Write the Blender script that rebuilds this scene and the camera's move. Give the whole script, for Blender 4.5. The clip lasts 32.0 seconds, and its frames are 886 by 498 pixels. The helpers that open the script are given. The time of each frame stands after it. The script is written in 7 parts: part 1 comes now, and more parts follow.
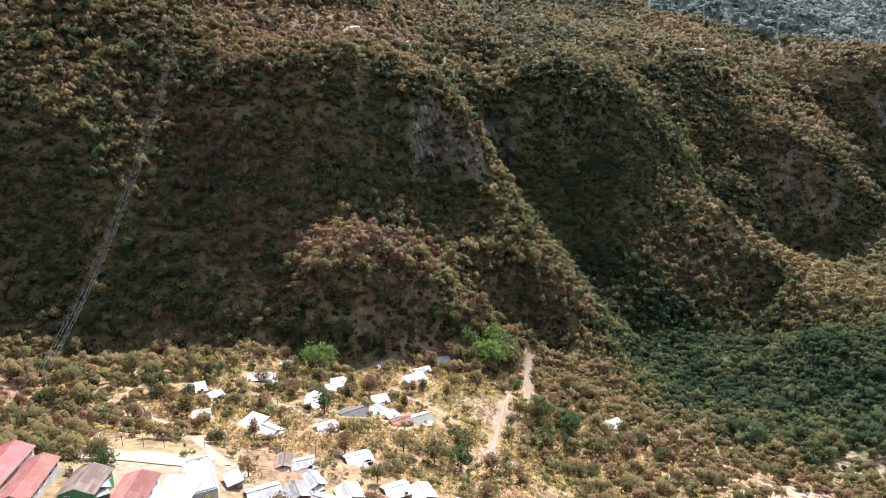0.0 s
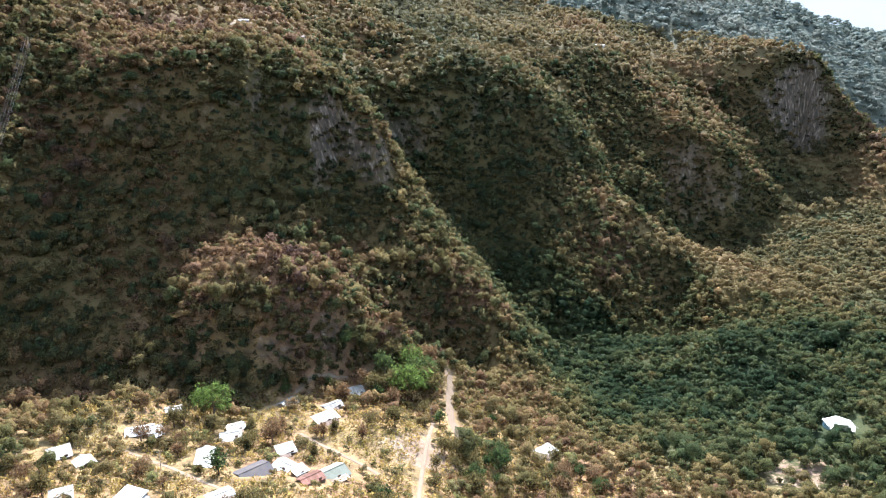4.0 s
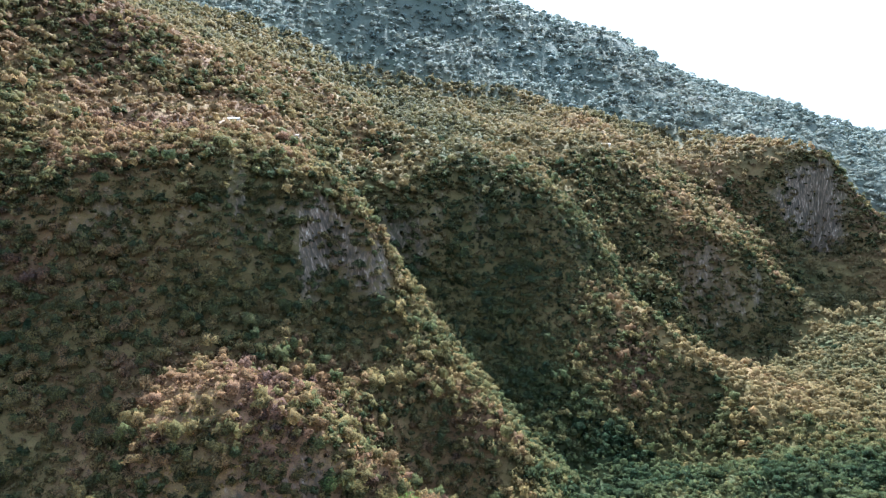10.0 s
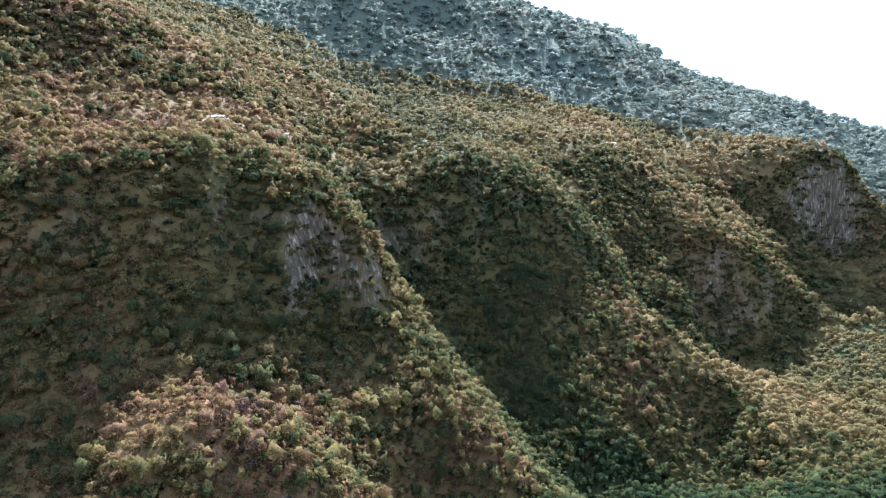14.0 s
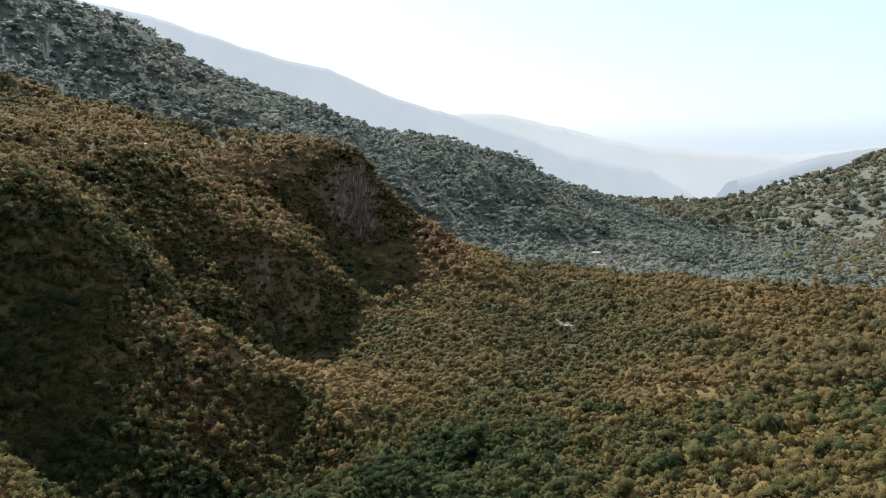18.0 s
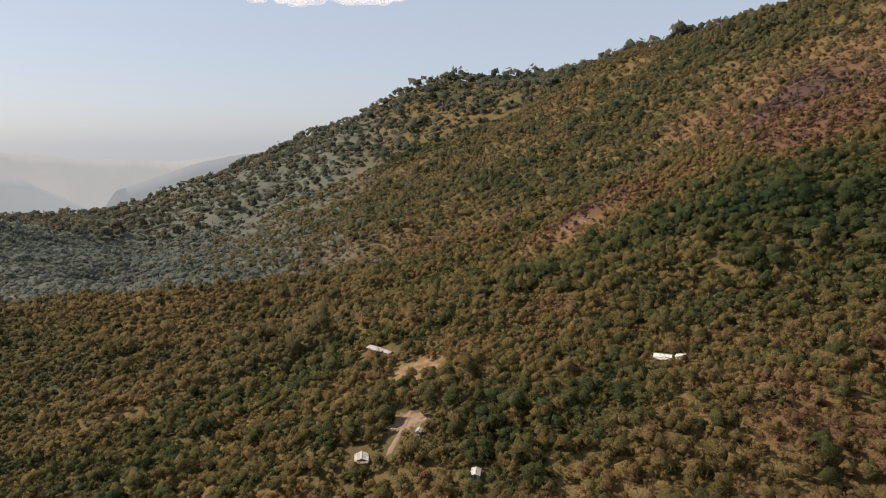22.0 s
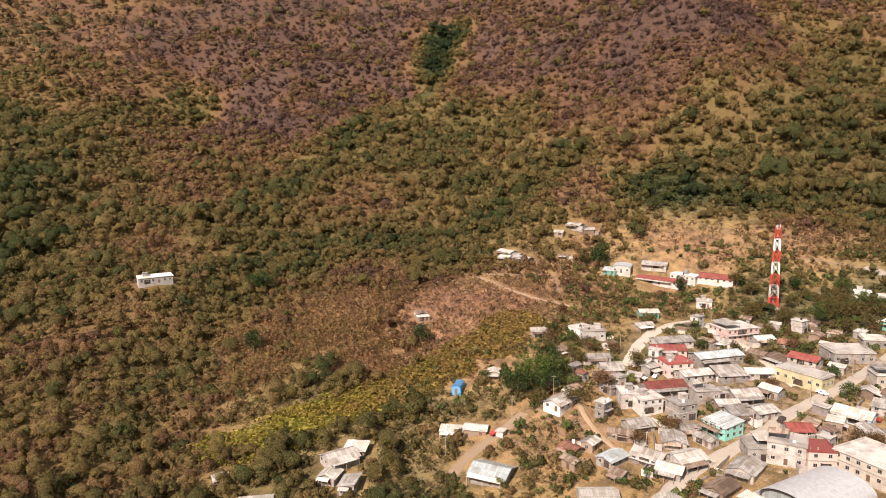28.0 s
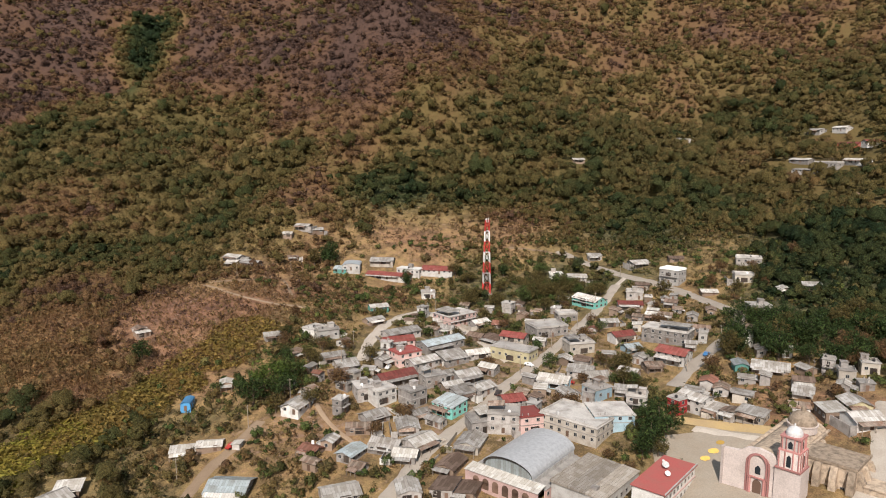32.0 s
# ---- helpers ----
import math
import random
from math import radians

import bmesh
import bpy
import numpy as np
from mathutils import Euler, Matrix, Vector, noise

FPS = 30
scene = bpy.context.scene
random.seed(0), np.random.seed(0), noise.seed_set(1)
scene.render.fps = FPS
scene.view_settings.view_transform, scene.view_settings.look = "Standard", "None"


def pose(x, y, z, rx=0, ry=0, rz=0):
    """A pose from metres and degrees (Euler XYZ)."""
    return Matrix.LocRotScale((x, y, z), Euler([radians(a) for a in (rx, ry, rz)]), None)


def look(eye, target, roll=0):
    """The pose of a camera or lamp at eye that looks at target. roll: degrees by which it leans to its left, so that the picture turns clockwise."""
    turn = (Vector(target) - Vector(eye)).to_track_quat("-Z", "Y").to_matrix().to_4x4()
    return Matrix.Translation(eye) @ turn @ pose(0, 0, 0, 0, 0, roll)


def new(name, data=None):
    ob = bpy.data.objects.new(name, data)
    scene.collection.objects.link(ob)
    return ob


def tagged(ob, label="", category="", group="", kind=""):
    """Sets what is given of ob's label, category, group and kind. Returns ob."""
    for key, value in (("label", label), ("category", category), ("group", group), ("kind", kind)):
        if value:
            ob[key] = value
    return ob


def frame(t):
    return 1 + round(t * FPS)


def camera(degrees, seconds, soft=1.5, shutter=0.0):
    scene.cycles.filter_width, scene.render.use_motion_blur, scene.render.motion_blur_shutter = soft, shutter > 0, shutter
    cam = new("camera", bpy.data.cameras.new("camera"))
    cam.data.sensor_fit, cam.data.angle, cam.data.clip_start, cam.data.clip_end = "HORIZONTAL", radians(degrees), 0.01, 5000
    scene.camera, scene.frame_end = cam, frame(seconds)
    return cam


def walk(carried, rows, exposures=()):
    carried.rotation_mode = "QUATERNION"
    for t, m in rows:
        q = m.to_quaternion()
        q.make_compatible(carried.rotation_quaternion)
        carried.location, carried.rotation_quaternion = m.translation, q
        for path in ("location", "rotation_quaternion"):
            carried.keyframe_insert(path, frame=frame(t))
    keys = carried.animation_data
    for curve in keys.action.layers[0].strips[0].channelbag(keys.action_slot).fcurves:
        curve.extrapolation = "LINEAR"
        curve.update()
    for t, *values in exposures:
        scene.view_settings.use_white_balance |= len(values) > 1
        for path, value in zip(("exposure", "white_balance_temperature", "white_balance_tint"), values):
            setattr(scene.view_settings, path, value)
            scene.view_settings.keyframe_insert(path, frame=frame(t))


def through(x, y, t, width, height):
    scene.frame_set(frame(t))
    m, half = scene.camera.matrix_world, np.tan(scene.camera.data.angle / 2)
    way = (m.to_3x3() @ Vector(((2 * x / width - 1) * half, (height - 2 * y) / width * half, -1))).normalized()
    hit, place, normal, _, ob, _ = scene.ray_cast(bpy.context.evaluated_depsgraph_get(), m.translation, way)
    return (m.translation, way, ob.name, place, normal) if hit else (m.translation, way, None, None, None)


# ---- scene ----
cam = camera(65.29, 32.0, soft=1.0)


def aim(x, y, z, yaw, pitch, roll):
    return pose(x, y, z, 90 + pitch, 0, yaw) @ pose(0, 0, 0, 0, 0, roll)


PATH = [
    (0, aim(0.01, 0.01, 135.02, 0.000, -16.313, -0.107)),
    (0.5, aim(-0.39, 4.54, 135.01, -1.288, -16.353, -0.077)),
    (1, aim(-0.75, 9.07, 135.01, -2.766, -16.409, -0.045)),
    (1.5, aim(-1.02, 13.61, 135.00, -4.409, -16.435, -0.037)),
    (2, aim(-1.20, 18.18, 135.00, -6.253, -16.492, -0.072)),
    (2.5, aim(-1.31, 22.79, 135.00, -8.047, -16.556, -0.061)),
    (3, aim(-1.29, 27.46, 134.99, -8.079, -16.576, -0.043)),
    (3.5, aim(-1.09, 32.19, 134.98, -8.075, -16.613, -0.001)),
    (5.5, aim(0.45, 51.22, 134.90, -8.103, -16.767, 0.028)),
    (6, aim(0.83, 55.84, 134.89, -8.111, -16.772, 0.061)),
    (6.5, aim(1.25, 60.34, 134.89, -8.128, -13.597, 0.035)),
    (7, aim(1.63, 64.60, 134.87, -8.139, -9.534, -0.000)),
    (7.5, aim(2.04, 68.71, 134.85, -8.150, -9.073, 0.057)),
    (8, aim(2.53, 72.80, 134.83, -8.122, -8.969, -0.005)),
    (8.5, aim(3.11, 76.93, 134.81, -8.116, -8.899, 0.039)),
    (9, aim(3.77, 81.12, 134.79, -8.087, -8.881, 0.015)),
    (9.5, aim(4.47, 85.36, 134.78, -8.057, -8.859, -0.005)),
    (10, aim(5.13, 89.58, 134.77, -8.038, -8.871, 0.008)),
    (10.5, aim(5.75, 93.80, 134.76, -8.015, -8.871, 0.017)),
    (11, aim(6.31, 98.03, 134.75, -8.011, -8.883, -0.003)),
    (11.5, aim(6.85, 102.25, 134.74, -8.010, -8.900, 0.015)),
    (12, aim(7.37, 106.45, 134.74, -7.999, -8.929, 0.033)),
    (12.5, aim(7.91, 110.63, 134.74, -7.981, -8.947, 0.010)),
    (13, aim(8.57, 114.83, 134.74, -7.963, -8.955, -0.038)),
    (13.5, aim(9.39, 119.04, 134.76, -7.970, -8.945, -0.041)),
    (15.5, aim(13.23, 135.60, 135.02, -15.110, -9.017, -0.124)),
    (16, aim(14.15, 139.56, 135.03, -21.284, -9.057, -0.188)),
    (16.5, aim(15.04, 143.30, 135.02, -27.065, -9.112, -0.253)),
    (17, aim(15.92, 146.80, 135.02, -32.734, -9.105, -0.289)),
    (17.5, aim(16.70, 150.04, 135.03, -38.689, -9.104, -0.193)),
    (18, aim(17.42, 153.03, 135.05, -45.217, -9.027, -0.181)),
    (18.5, aim(18.09, 155.74, 135.07, -52.625, -8.963, -0.290)),
    (19, aim(18.75, 158.15, 135.10, -58.873, -8.914, -0.317)),
    (19.5, aim(19.46, 160.24, 135.13, -65.041, -8.859, -0.369)),
    (20, aim(20.37, 162.02, 135.15, -72.482, -8.793, -0.307)),
    (20.5, aim(21.59, 163.50, 135.18, -78.852, -8.782, -0.341)),
    (21, aim(23.23, 164.61, 135.20, -84.025, -8.709, -0.366)),
    (21.5, aim(25.25, 165.24, 135.22, -88.604, -8.697, -0.349)),
    (22, aim(27.63, 165.38, 135.26, -92.879, -8.673, -0.378)),
    (22.5, aim(30.27, 165.05, 135.29, -98.403, -8.753, -0.780)),
    (22.6, aim(33.06, 164.41, 135.33, -106.353, -8.547, -0.166)),
    (23, aim(35.82, 163.89, 135.35, -109.993, -8.543, -0.088)),
    (23.5, aim(38.42, 163.58, 135.35, -114.840, -8.360, -0.077)),
    (24, aim(40.78, 163.40, 135.35, -121.666, -8.447, -0.112)),
    (24.5, aim(42.82, 163.28, 135.35, -127.879, -8.526, -0.260)),
    (25, aim(44.50, 163.17, 135.34, -134.163, -8.590, -0.366)),
    (25.5, aim(45.79, 163.04, 135.34, -140.353, -8.684, -0.252)),
    (26, aim(46.71, 162.86, 135.34, -146.019, -8.668, -0.272)),
    (26.5, aim(47.29, 162.65, 135.35, -151.752, -8.633, -0.288)),
    (28.5, aim(48.47, 161.90, 135.49, -164.853, -8.669, -0.026)),
    (29, aim(48.53, 161.80, 135.51, -168.340, -8.672, 0.021)),
    (29.5, aim(48.42, 161.77, 135.53, -171.393, -8.642, -0.007)),
    (30, aim(48.21, 161.82, 135.54, -174.075, -8.618, -0.011)),
    (30.5, aim(47.97, 161.89, 135.55, -177.055, -8.601, 0.003)),
    (31, aim(47.76, 161.96, 135.56, -180.028, -8.617, 0.032)),
    (31.5, aim(47.59, 162.01, 135.57, -182.583, -8.620, 0.041)),
    (32, aim(47.45, 162.05, 135.58, -184.184, -8.620, 0.055)),
]
EXPOSURES = [(0, 1.75, 5400, 16), (3.5, 1.97, 5250, 12), (6.2, 2.1, 5180, 11), (7.2, 2.45, 4980, 9), (9, 2.43, 5000, 9), (13.5, 2.36, 5000, 9), (16, 2.0, 5300, 9), (18, 1.1, 5850, 12), (19.5, 0.6, 6200, 16), (22.5, 0.42, 6800, 21), (22.6, 0.64, 7200, 27), (23.2, 0.7, 7350, 28), (24, 1.0, 7650, 31), (26.5, 1.15, 7750, 31), (28.5, 0.6, 6700, 20), (32, 0.22, 6250, 15)]
walk(cam, PATH, EXPOSURES)

SUN_HEADING, SUN_HEIGHT = 14.0, 42.0
world = bpy.data.worlds.new("hazy_sky")
scene.world = world
world.use_nodes = True
wn = world.node_tree.nodes
sky = wn.new("ShaderNodeTexSky")
sky.sky_type = "NISHITA"
sky.sun_disc = False
sky.sun_elevation, sky.sun_rotation = radians(SUN_HEIGHT), radians(SUN_HEADING)
sky.altitude, sky.air_density, sky.dust_density, sky.ozone_density = 1200, 1.0, 4.0, 1.0
wn["Background"].inputs["Strength"].default_value = 0.097
veil = wn.new("ShaderNodeMix")
veil.data_type = "RGBA"
veil.inputs[0].default_value = 0.6
veil.inputs[7].default_value = (4.4, 5.15, 5.55, 1)
world.node_tree.links.new(sky.outputs[0], veil.inputs[6])
world.node_tree.links.new(veil.outputs[2], wn["Background"].inputs["Color"])

lamp = bpy.data.lights.new("sun", "SUN")
lamp.energy, lamp.angle, lamp.color = 5.0, radians(0.6), (1.0, 0.93, 0.82)
sun = new("sun", lamp)
sd = Vector((math.sin(radians(SUN_HEADING)) * math.cos(radians(SUN_HEIGHT)), math.cos(radians(SUN_HEADING)) * math.cos(radians(SUN_HEIGHT)), math.sin(radians(SUN_HEIGHT))))
sun.matrix_world = look(sd * 800, (0, 0, 0))

# ---- materials ----
def node_mat(name):
    m = bpy.data.materials.new(name)
    m.use_nodes = True
    nt = m.node_tree
    return m, nt, nt.nodes["Principled BSDF"]


def ramp(nt, stops, src):
    r = nt.nodes.new("ShaderNodeValToRGB")
    el = r.color_ramp.elements
    while len(el) < len(stops):
        el.new(0.5)
    for e, (p, c) in zip(el, stops):
        e.position, e.color = p, (*c, 1)
    nt.links.new(src, r.inputs[0])
    return r.outputs[0]


def noise_tex(nt, scale, detail=4, coords=None, rough=0.6):
    n = nt.nodes.new("ShaderNodeTexNoise")
    n.inputs["Scale"].default_value, n.inputs["Detail"].default_value = scale, detail
    n.inputs["Roughness"].default_value = rough
    if coords is not None:
        nt.links.new(coords, n.inputs["Vector"])
    return n.outputs[0]


def mathn(nt, op, a, b=None, clamp=False):
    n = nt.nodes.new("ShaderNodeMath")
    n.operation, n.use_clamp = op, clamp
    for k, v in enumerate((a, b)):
        if v is None:
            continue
        if isinstance(v, (int, float)):
            n.inputs[k].default_value = v
        else:
            nt.links.new(v, n.inputs[k])
    return n.outputs[0]


def mixc(nt, kind, fac, a, b):
    n = nt.nodes.new("ShaderNodeMix")
    n.data_type, n.blend_type = "RGBA", kind
    for sock, v in ((n.inputs[0], fac), (n.inputs[6], a), (n.inputs[7], b)):
        if isinstance(v, (int, float)):
            sock.default_value = v
        elif isinstance(v, tuple):
            sock.default_value = (*v, 1)
        else:
            nt.links.new(v, sock)
    return n.outputs[2]


def bump(nt, bsdf, height, strength, dist):
    b = nt.nodes.new("ShaderNodeBump")
    b.inputs["Strength"].default_value, b.inputs["Distance"].default_value = strength, dist
    nt.links.new(height, b.inputs["Height"])
    nt.links.new(b.outputs[0], bsdf.inputs["Normal"])


def world_pos(nt):
    return nt.nodes.new("ShaderNodeNewGeometry").outputs["Position"]


def plain(name, c, rough=0.8, metal=0.0, scale=1.2, amount=0.35, bumpy=0.25, dirt=(0.16, 0.12, 0.09), sheets=0.0):
    """Paint, plaster, wood or sheet metal with grain, stains and a tone of its own per piece."""
    m, nt, b = node_mat(name)
    co = world_pos(nt)
    big = noise_tex(nt, scale * 0.35, 5, co)
    fine = noise_tex(nt, scale * 6, 3, co)
    stain = ramp(nt, [(0.42, (0, 0, 0)), (0.72, (1, 1, 1))], big)
    base = mixc(nt, "MIX", mathn(nt, "MULTIPLY", stain, amount), c, dirt)
    info = nt.nodes.new("ShaderNodeObjectInfo").outputs["Random"]
    tone = ramp(nt, [(0, (0.62, 0.61, 0.6)), (0.7, (1.05, 1.04, 1.02)), (1, (1.3, 1.29, 1.27))], info)
    base = mixc(nt, "MULTIPLY", 1.0, base, tone)
    if sheets:
        # separate roofing sheets, some newer and some rusted
        tc = nt.nodes.new("ShaderNodeTexCoord")
        br = nt.nodes.new("ShaderNodeTexBrick")
        br.offset, br.squash = 0.0, 1.0
        for key, v in (("Scale", 1.0), ("Brick Width", 0.95), ("Row Height", 2.6), ("Mortar Size", 0.035), ("Mortar Smooth", 0.4), ("Bias", 0.0)):
            br.inputs[key].default_value = v
        lo, hi = 1 - sheets, 1 + sheets * 0.7
        br.inputs["Color1"].default_value = (lo, lo * 0.95, lo * 0.88, 1)
        br.inputs["Color2"].default_value = (hi, hi, hi, 1)
        br.inputs["Mortar"].default_value = (lo * 0.6, lo * 0.55, lo * 0.5, 1)
        nt.links.new(tc.outputs["Object"], br.inputs["Vector"])
        base = mixc(nt, "MULTIPLY", 1.0, base, br.outputs["Color"])
    grain = ramp(nt, [(0.3, (0.82, 0.82, 0.82)), (0.7, (1.08, 1.08, 1.08))], fine)
    nt.links.new(mixc(nt, "MULTIPLY", 1.0, base, grain), b.inputs["Base Color"])
    b.inputs["Roughness"].default_value, b.inputs["Metallic"].default_value = rough, metal
    b.inputs["Specular IOR Level"].default_value = 0.15
    bump(nt, b, fine, bumpy, 0.05)
    return m


FOLIAGE = [(0.0, (0.03, 0.047, 0.022)), (0.2, (0.07, 0.081, 0.032)), (0.4, (0.135, 0.109, 0.043)), (0.55, (0.182, 0.137, 0.056)), (0.7, (0.2, 0.124, 0.06)), (0.84, (0.155, 0.09, 0.056)), (1.0, (0.11, 0.07, 0.056))]
TURF = [(0.0, (0.05, 0.056, 0.028)), (0.3, (0.1, 0.09, 0.047)), (0.52, (0.2, 0.14, 0.065)), (0.62, (0.215, 0.143, 0.07)), (0.78, (0.21, 0.12, 0.07)), (1.0, (0.16, 0.085, 0.058))]


FRESH = [(0.0, (0.04, 0.066, 0.025)), (0.25, (0.1, 0.132, 0.044)), (0.5, (0.155, 0.15, 0.055)), (0.75, (0.19, 0.15, 0.07)), (1.0, (0.15, 0.09, 0.05))]


def foliage_mat(name, haze_mix=0.0, dusty=(0.13, 0.15, 0.15), stops=FOLIAGE, vary=1.0, grain=1.1, gloss=0.03, open_by=0.32, through=0.52):
    m, nt, b = node_mat(name)
    at = nt.nodes.new("ShaderNodeAttribute")
    at.attribute_name = "tint"
    isl = nt.nodes.new("ShaderNodeNewGeometry").outputs["Random Per Island"]
    col = ramp(nt, stops, at.outputs["Fac"])
    tone = ramp(nt, [(0, (1 - 0.4 * vary,) * 3), (0.8, (1 + 0.15 * vary, 1 + 0.15 * vary, 1 + 0.1 * vary)), (1, (1 + 0.6 * vary, 1 + 0.55 * vary, 1 + 0.4 * vary))], isl)
    col = mixc(nt, "MULTIPLY", 1.0, col, tone)
    co = world_pos(nt)
    sprays = noise_tex(nt, grain, 4, co, 0.75)
    # far tiers take distance haze into their colour through the dusty tone
    col = mixc(nt, "MIX", haze_mix, col, dusty)
    k = 1.0 if grain > 1 else 0.32
    col = mixc(nt, "MULTIPLY", 1.0, col, ramp(nt, [(0.33, (1 - 0.4 * k,) * 3), (0.5, (1.0, 1.0, 1.0)), (0.68, (1 + 0.4 * k, 1 + 0.36 * k, 1 + 0.28 * k))], sprays))
    bump(nt, b, sprays, 0.6, 0.8 / grain)
    nt.links.new(col, b.inputs["Base Color"])
    b.inputs["Roughness"].default_value = 0.75
    b.inputs["Specular IOR Level"].default_value = gloss
    tr = nt.nodes.new("ShaderNodeBsdfTranslucent")
    nt.links.new(col, tr.inputs["Color"])
    mx = nt.nodes.new("ShaderNodeMixShader")
    mx.inputs[0].default_value = through
    nt.links.new(b.outputs[0], mx.inputs[1])
    nt.links.new(tr.outputs[0], mx.inputs[2])
    # clumps of twigs and leaves let part of the light through
    gaps = nt.nodes.new("ShaderNodeBsdfTransparent")
    air = nt.nodes.new("ShaderNodeMixShader")
    mesh_of_twigs = noise_tex(nt, grain * 1.25, 3, co, 0.7)
    hole = ramp(nt, [(0.4, (open_by * 0.25,) * 3), (0.56, (open_by * 1.2,) * 3), (0.66, (min(0.95, open_by * 2.6),) * 3)], mesh_of_twigs)
    nt.links.new(hole, air.inputs[0])
    nt.links.new(mx.outputs[0], air.inputs[1])
    nt.links.new(gaps.outputs[0], air.inputs[2])
    nt.links.new(air.outputs[0], nt.nodes["Material Output"].inputs["Surface"])
    return m


def ground_mat():
    m, nt, b = node_mat("hillside_ground")
    co = world_pos(nt)
    at = nt.nodes.new("ShaderNodeAttribute")
    at.attribute_name = "tint"
    soil = nt.nodes.new("ShaderNodeAttribute")
    soil.attribute_name = "bare"
    big = noise_tex(nt, 0.035, 6, co, 0.65)
    mid = noise_tex(nt, 0.35, 5, co, 0.7)
    fine = noise_tex(nt, 2.2, 3, co)
    op = nt.nodes.new("ShaderNodeAttribute")
    op.attribute_name = "open"
    level = mathn(nt, "ADD", at.outputs["Fac"], mathn(nt, "MULTIPLY", mathn(nt, "SUBTRACT", mid, 0.5), 0.5))
    cover = mixc(nt, "MIX", op.outputs["Fac"], ramp(nt, FOLIAGE, level), ramp(nt, TURF, level))
    cover = mixc(nt, "MULTIPLY", 1.0, cover, ramp(nt, [(0.3, (0.7, 0.7, 0.7)), (0.7, (1.6, 1.6, 1.6))], fine))
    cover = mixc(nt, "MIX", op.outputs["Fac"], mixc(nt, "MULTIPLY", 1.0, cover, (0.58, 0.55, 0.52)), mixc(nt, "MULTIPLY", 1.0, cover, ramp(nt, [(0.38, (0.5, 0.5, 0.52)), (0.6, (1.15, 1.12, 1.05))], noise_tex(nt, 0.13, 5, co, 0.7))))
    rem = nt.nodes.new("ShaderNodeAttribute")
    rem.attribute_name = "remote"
    # far ground fades to grey-green: haze painted into the ground colour
    haze_scrub = ramp(nt, [(0.35, (0.07, 0.08, 0.064)), (0.65, (0.105, 0.115, 0.09))], mid)
    cover = mixc(nt, "MIX", mathn(nt, "MULTIPLY", rem.outputs["Fac"], 0.8), cover, haze_scrub)
    earth = ramp(nt, [(0.3, (0.17, 0.105, 0.07)), (0.5, (0.24, 0.165, 0.11)), (0.7, (0.34, 0.26, 0.18))], big)
    earth = mixc(nt, "MULTIPLY", 1.0, earth, ramp(nt, [(0.3, (0.75, 0.75, 0.75)), (0.7, (1.2, 1.2, 1.2))], mid))
    k = mathn(nt, "ADD", soil.outputs["Fac"], mathn(nt, "MULTIPLY", mathn(nt, "SUBTRACT", mid, 0.5), 1.6))
    col = mixc(nt, "MIX", ramp(nt, [(0.42, (0, 0, 0)), (0.62, (1, 1, 1))], k), cover, earth)
    # bare limestone where the ground is too steep to hold soil
    geo = nt.nodes.new("ShaderNodeNewGeometry")
    sep = nt.nodes.new("ShaderNodeSeparateXYZ")
    nt.links.new(geo.outputs["True Normal"], sep.inputs[0])
    stretch = nt.nodes.new("ShaderNodeMapping")
    stretch.inputs["Scale"].default_value = (0.35, 0.35, 0.05)
    nt.links.new(co, stretch.inputs[0])
    streak = noise_tex(nt, 1.0, 5, stretch.outputs[0], 0.7)
    rock = ramp(nt, [(0.3, (0.04, 0.034, 0.026)), (0.48, (0.09, 0.07, 0.05)), (0.58, (0.19, 0.135, 0.095)), (0.68, (0.45, 0.38, 0.3))], streak)
    steep = mathn(nt, "SUBTRACT", mathn(nt, "ADD", 0.5, mathn(nt, "MULTIPLY", mathn(nt, "SUBTRACT", mid, 0.5), 0.5)), sep.outputs[2])
    steep = mathn(nt, "MULTIPLY", mathn(nt, "MULTIPLY", steep, 6.0, True), mathn(nt, "SUBTRACT", 1.0, rem.outputs["Fac"]))
    col = mixc(nt, "MIX", steep, col, rock)
    nt.links.new(col, b.inputs["Base Color"])
    b.inputs["Roughness"].default_value = 0.95
    b.inputs["Specular IOR Level"].default_value = 0.1
    bump(nt, b, mathn(nt, "ADD", mid, mathn(nt, "MULTIPLY", fine, 0.3)), 0.7, 1.2)
    return m


M_LEAF = foliage_mat("foliage", vary=0.45)
M_FRESH = foliage_mat("fresh_foliage", stops=FRESH)
# Lighter, flatter, warmer copy of the foliage; haze is put into its colour.
M_LEAF_FAR = foliage_mat("haze_lightened_foliage", 0.26, (0.235, 0.155, 0.075), vary=0.22, grain=0.5, gloss=0.05, open_by=0.25, through=0.55)
# Paled grey-green copy: bright haze over the mountainsides is painted in.
M_LEAF_DISTANT = foliage_mat("haze_paled_foliage", 0.66, (0.19, 0.22, 0.2), vary=0.12, grain=0.2, gloss=0.08, open_by=0.2, through=0.5)
M_LEAF_BROWN = foliage_mat("brown_grey_foliage", 0.25, (0.085, 0.088, 0.06), vary=0.3, grain=0.4, gloss=0.05, open_by=0.3)
M_BRIGHT = foliage_mat("bright_green_foliage", stops=[(0.0, (0.075, 0.115, 0.028)), (0.5, (0.125, 0.17, 0.042)), (1.0, (0.17, 0.195, 0.06))])
M_STRAW = foliage_mat("yellow_field_grass", stops=[(0.0, (0.2, 0.2, 0.045)), (0.5, (0.33, 0.28, 0.06)), (1.0, (0.32, 0.22, 0.07))], open_by=0.1)
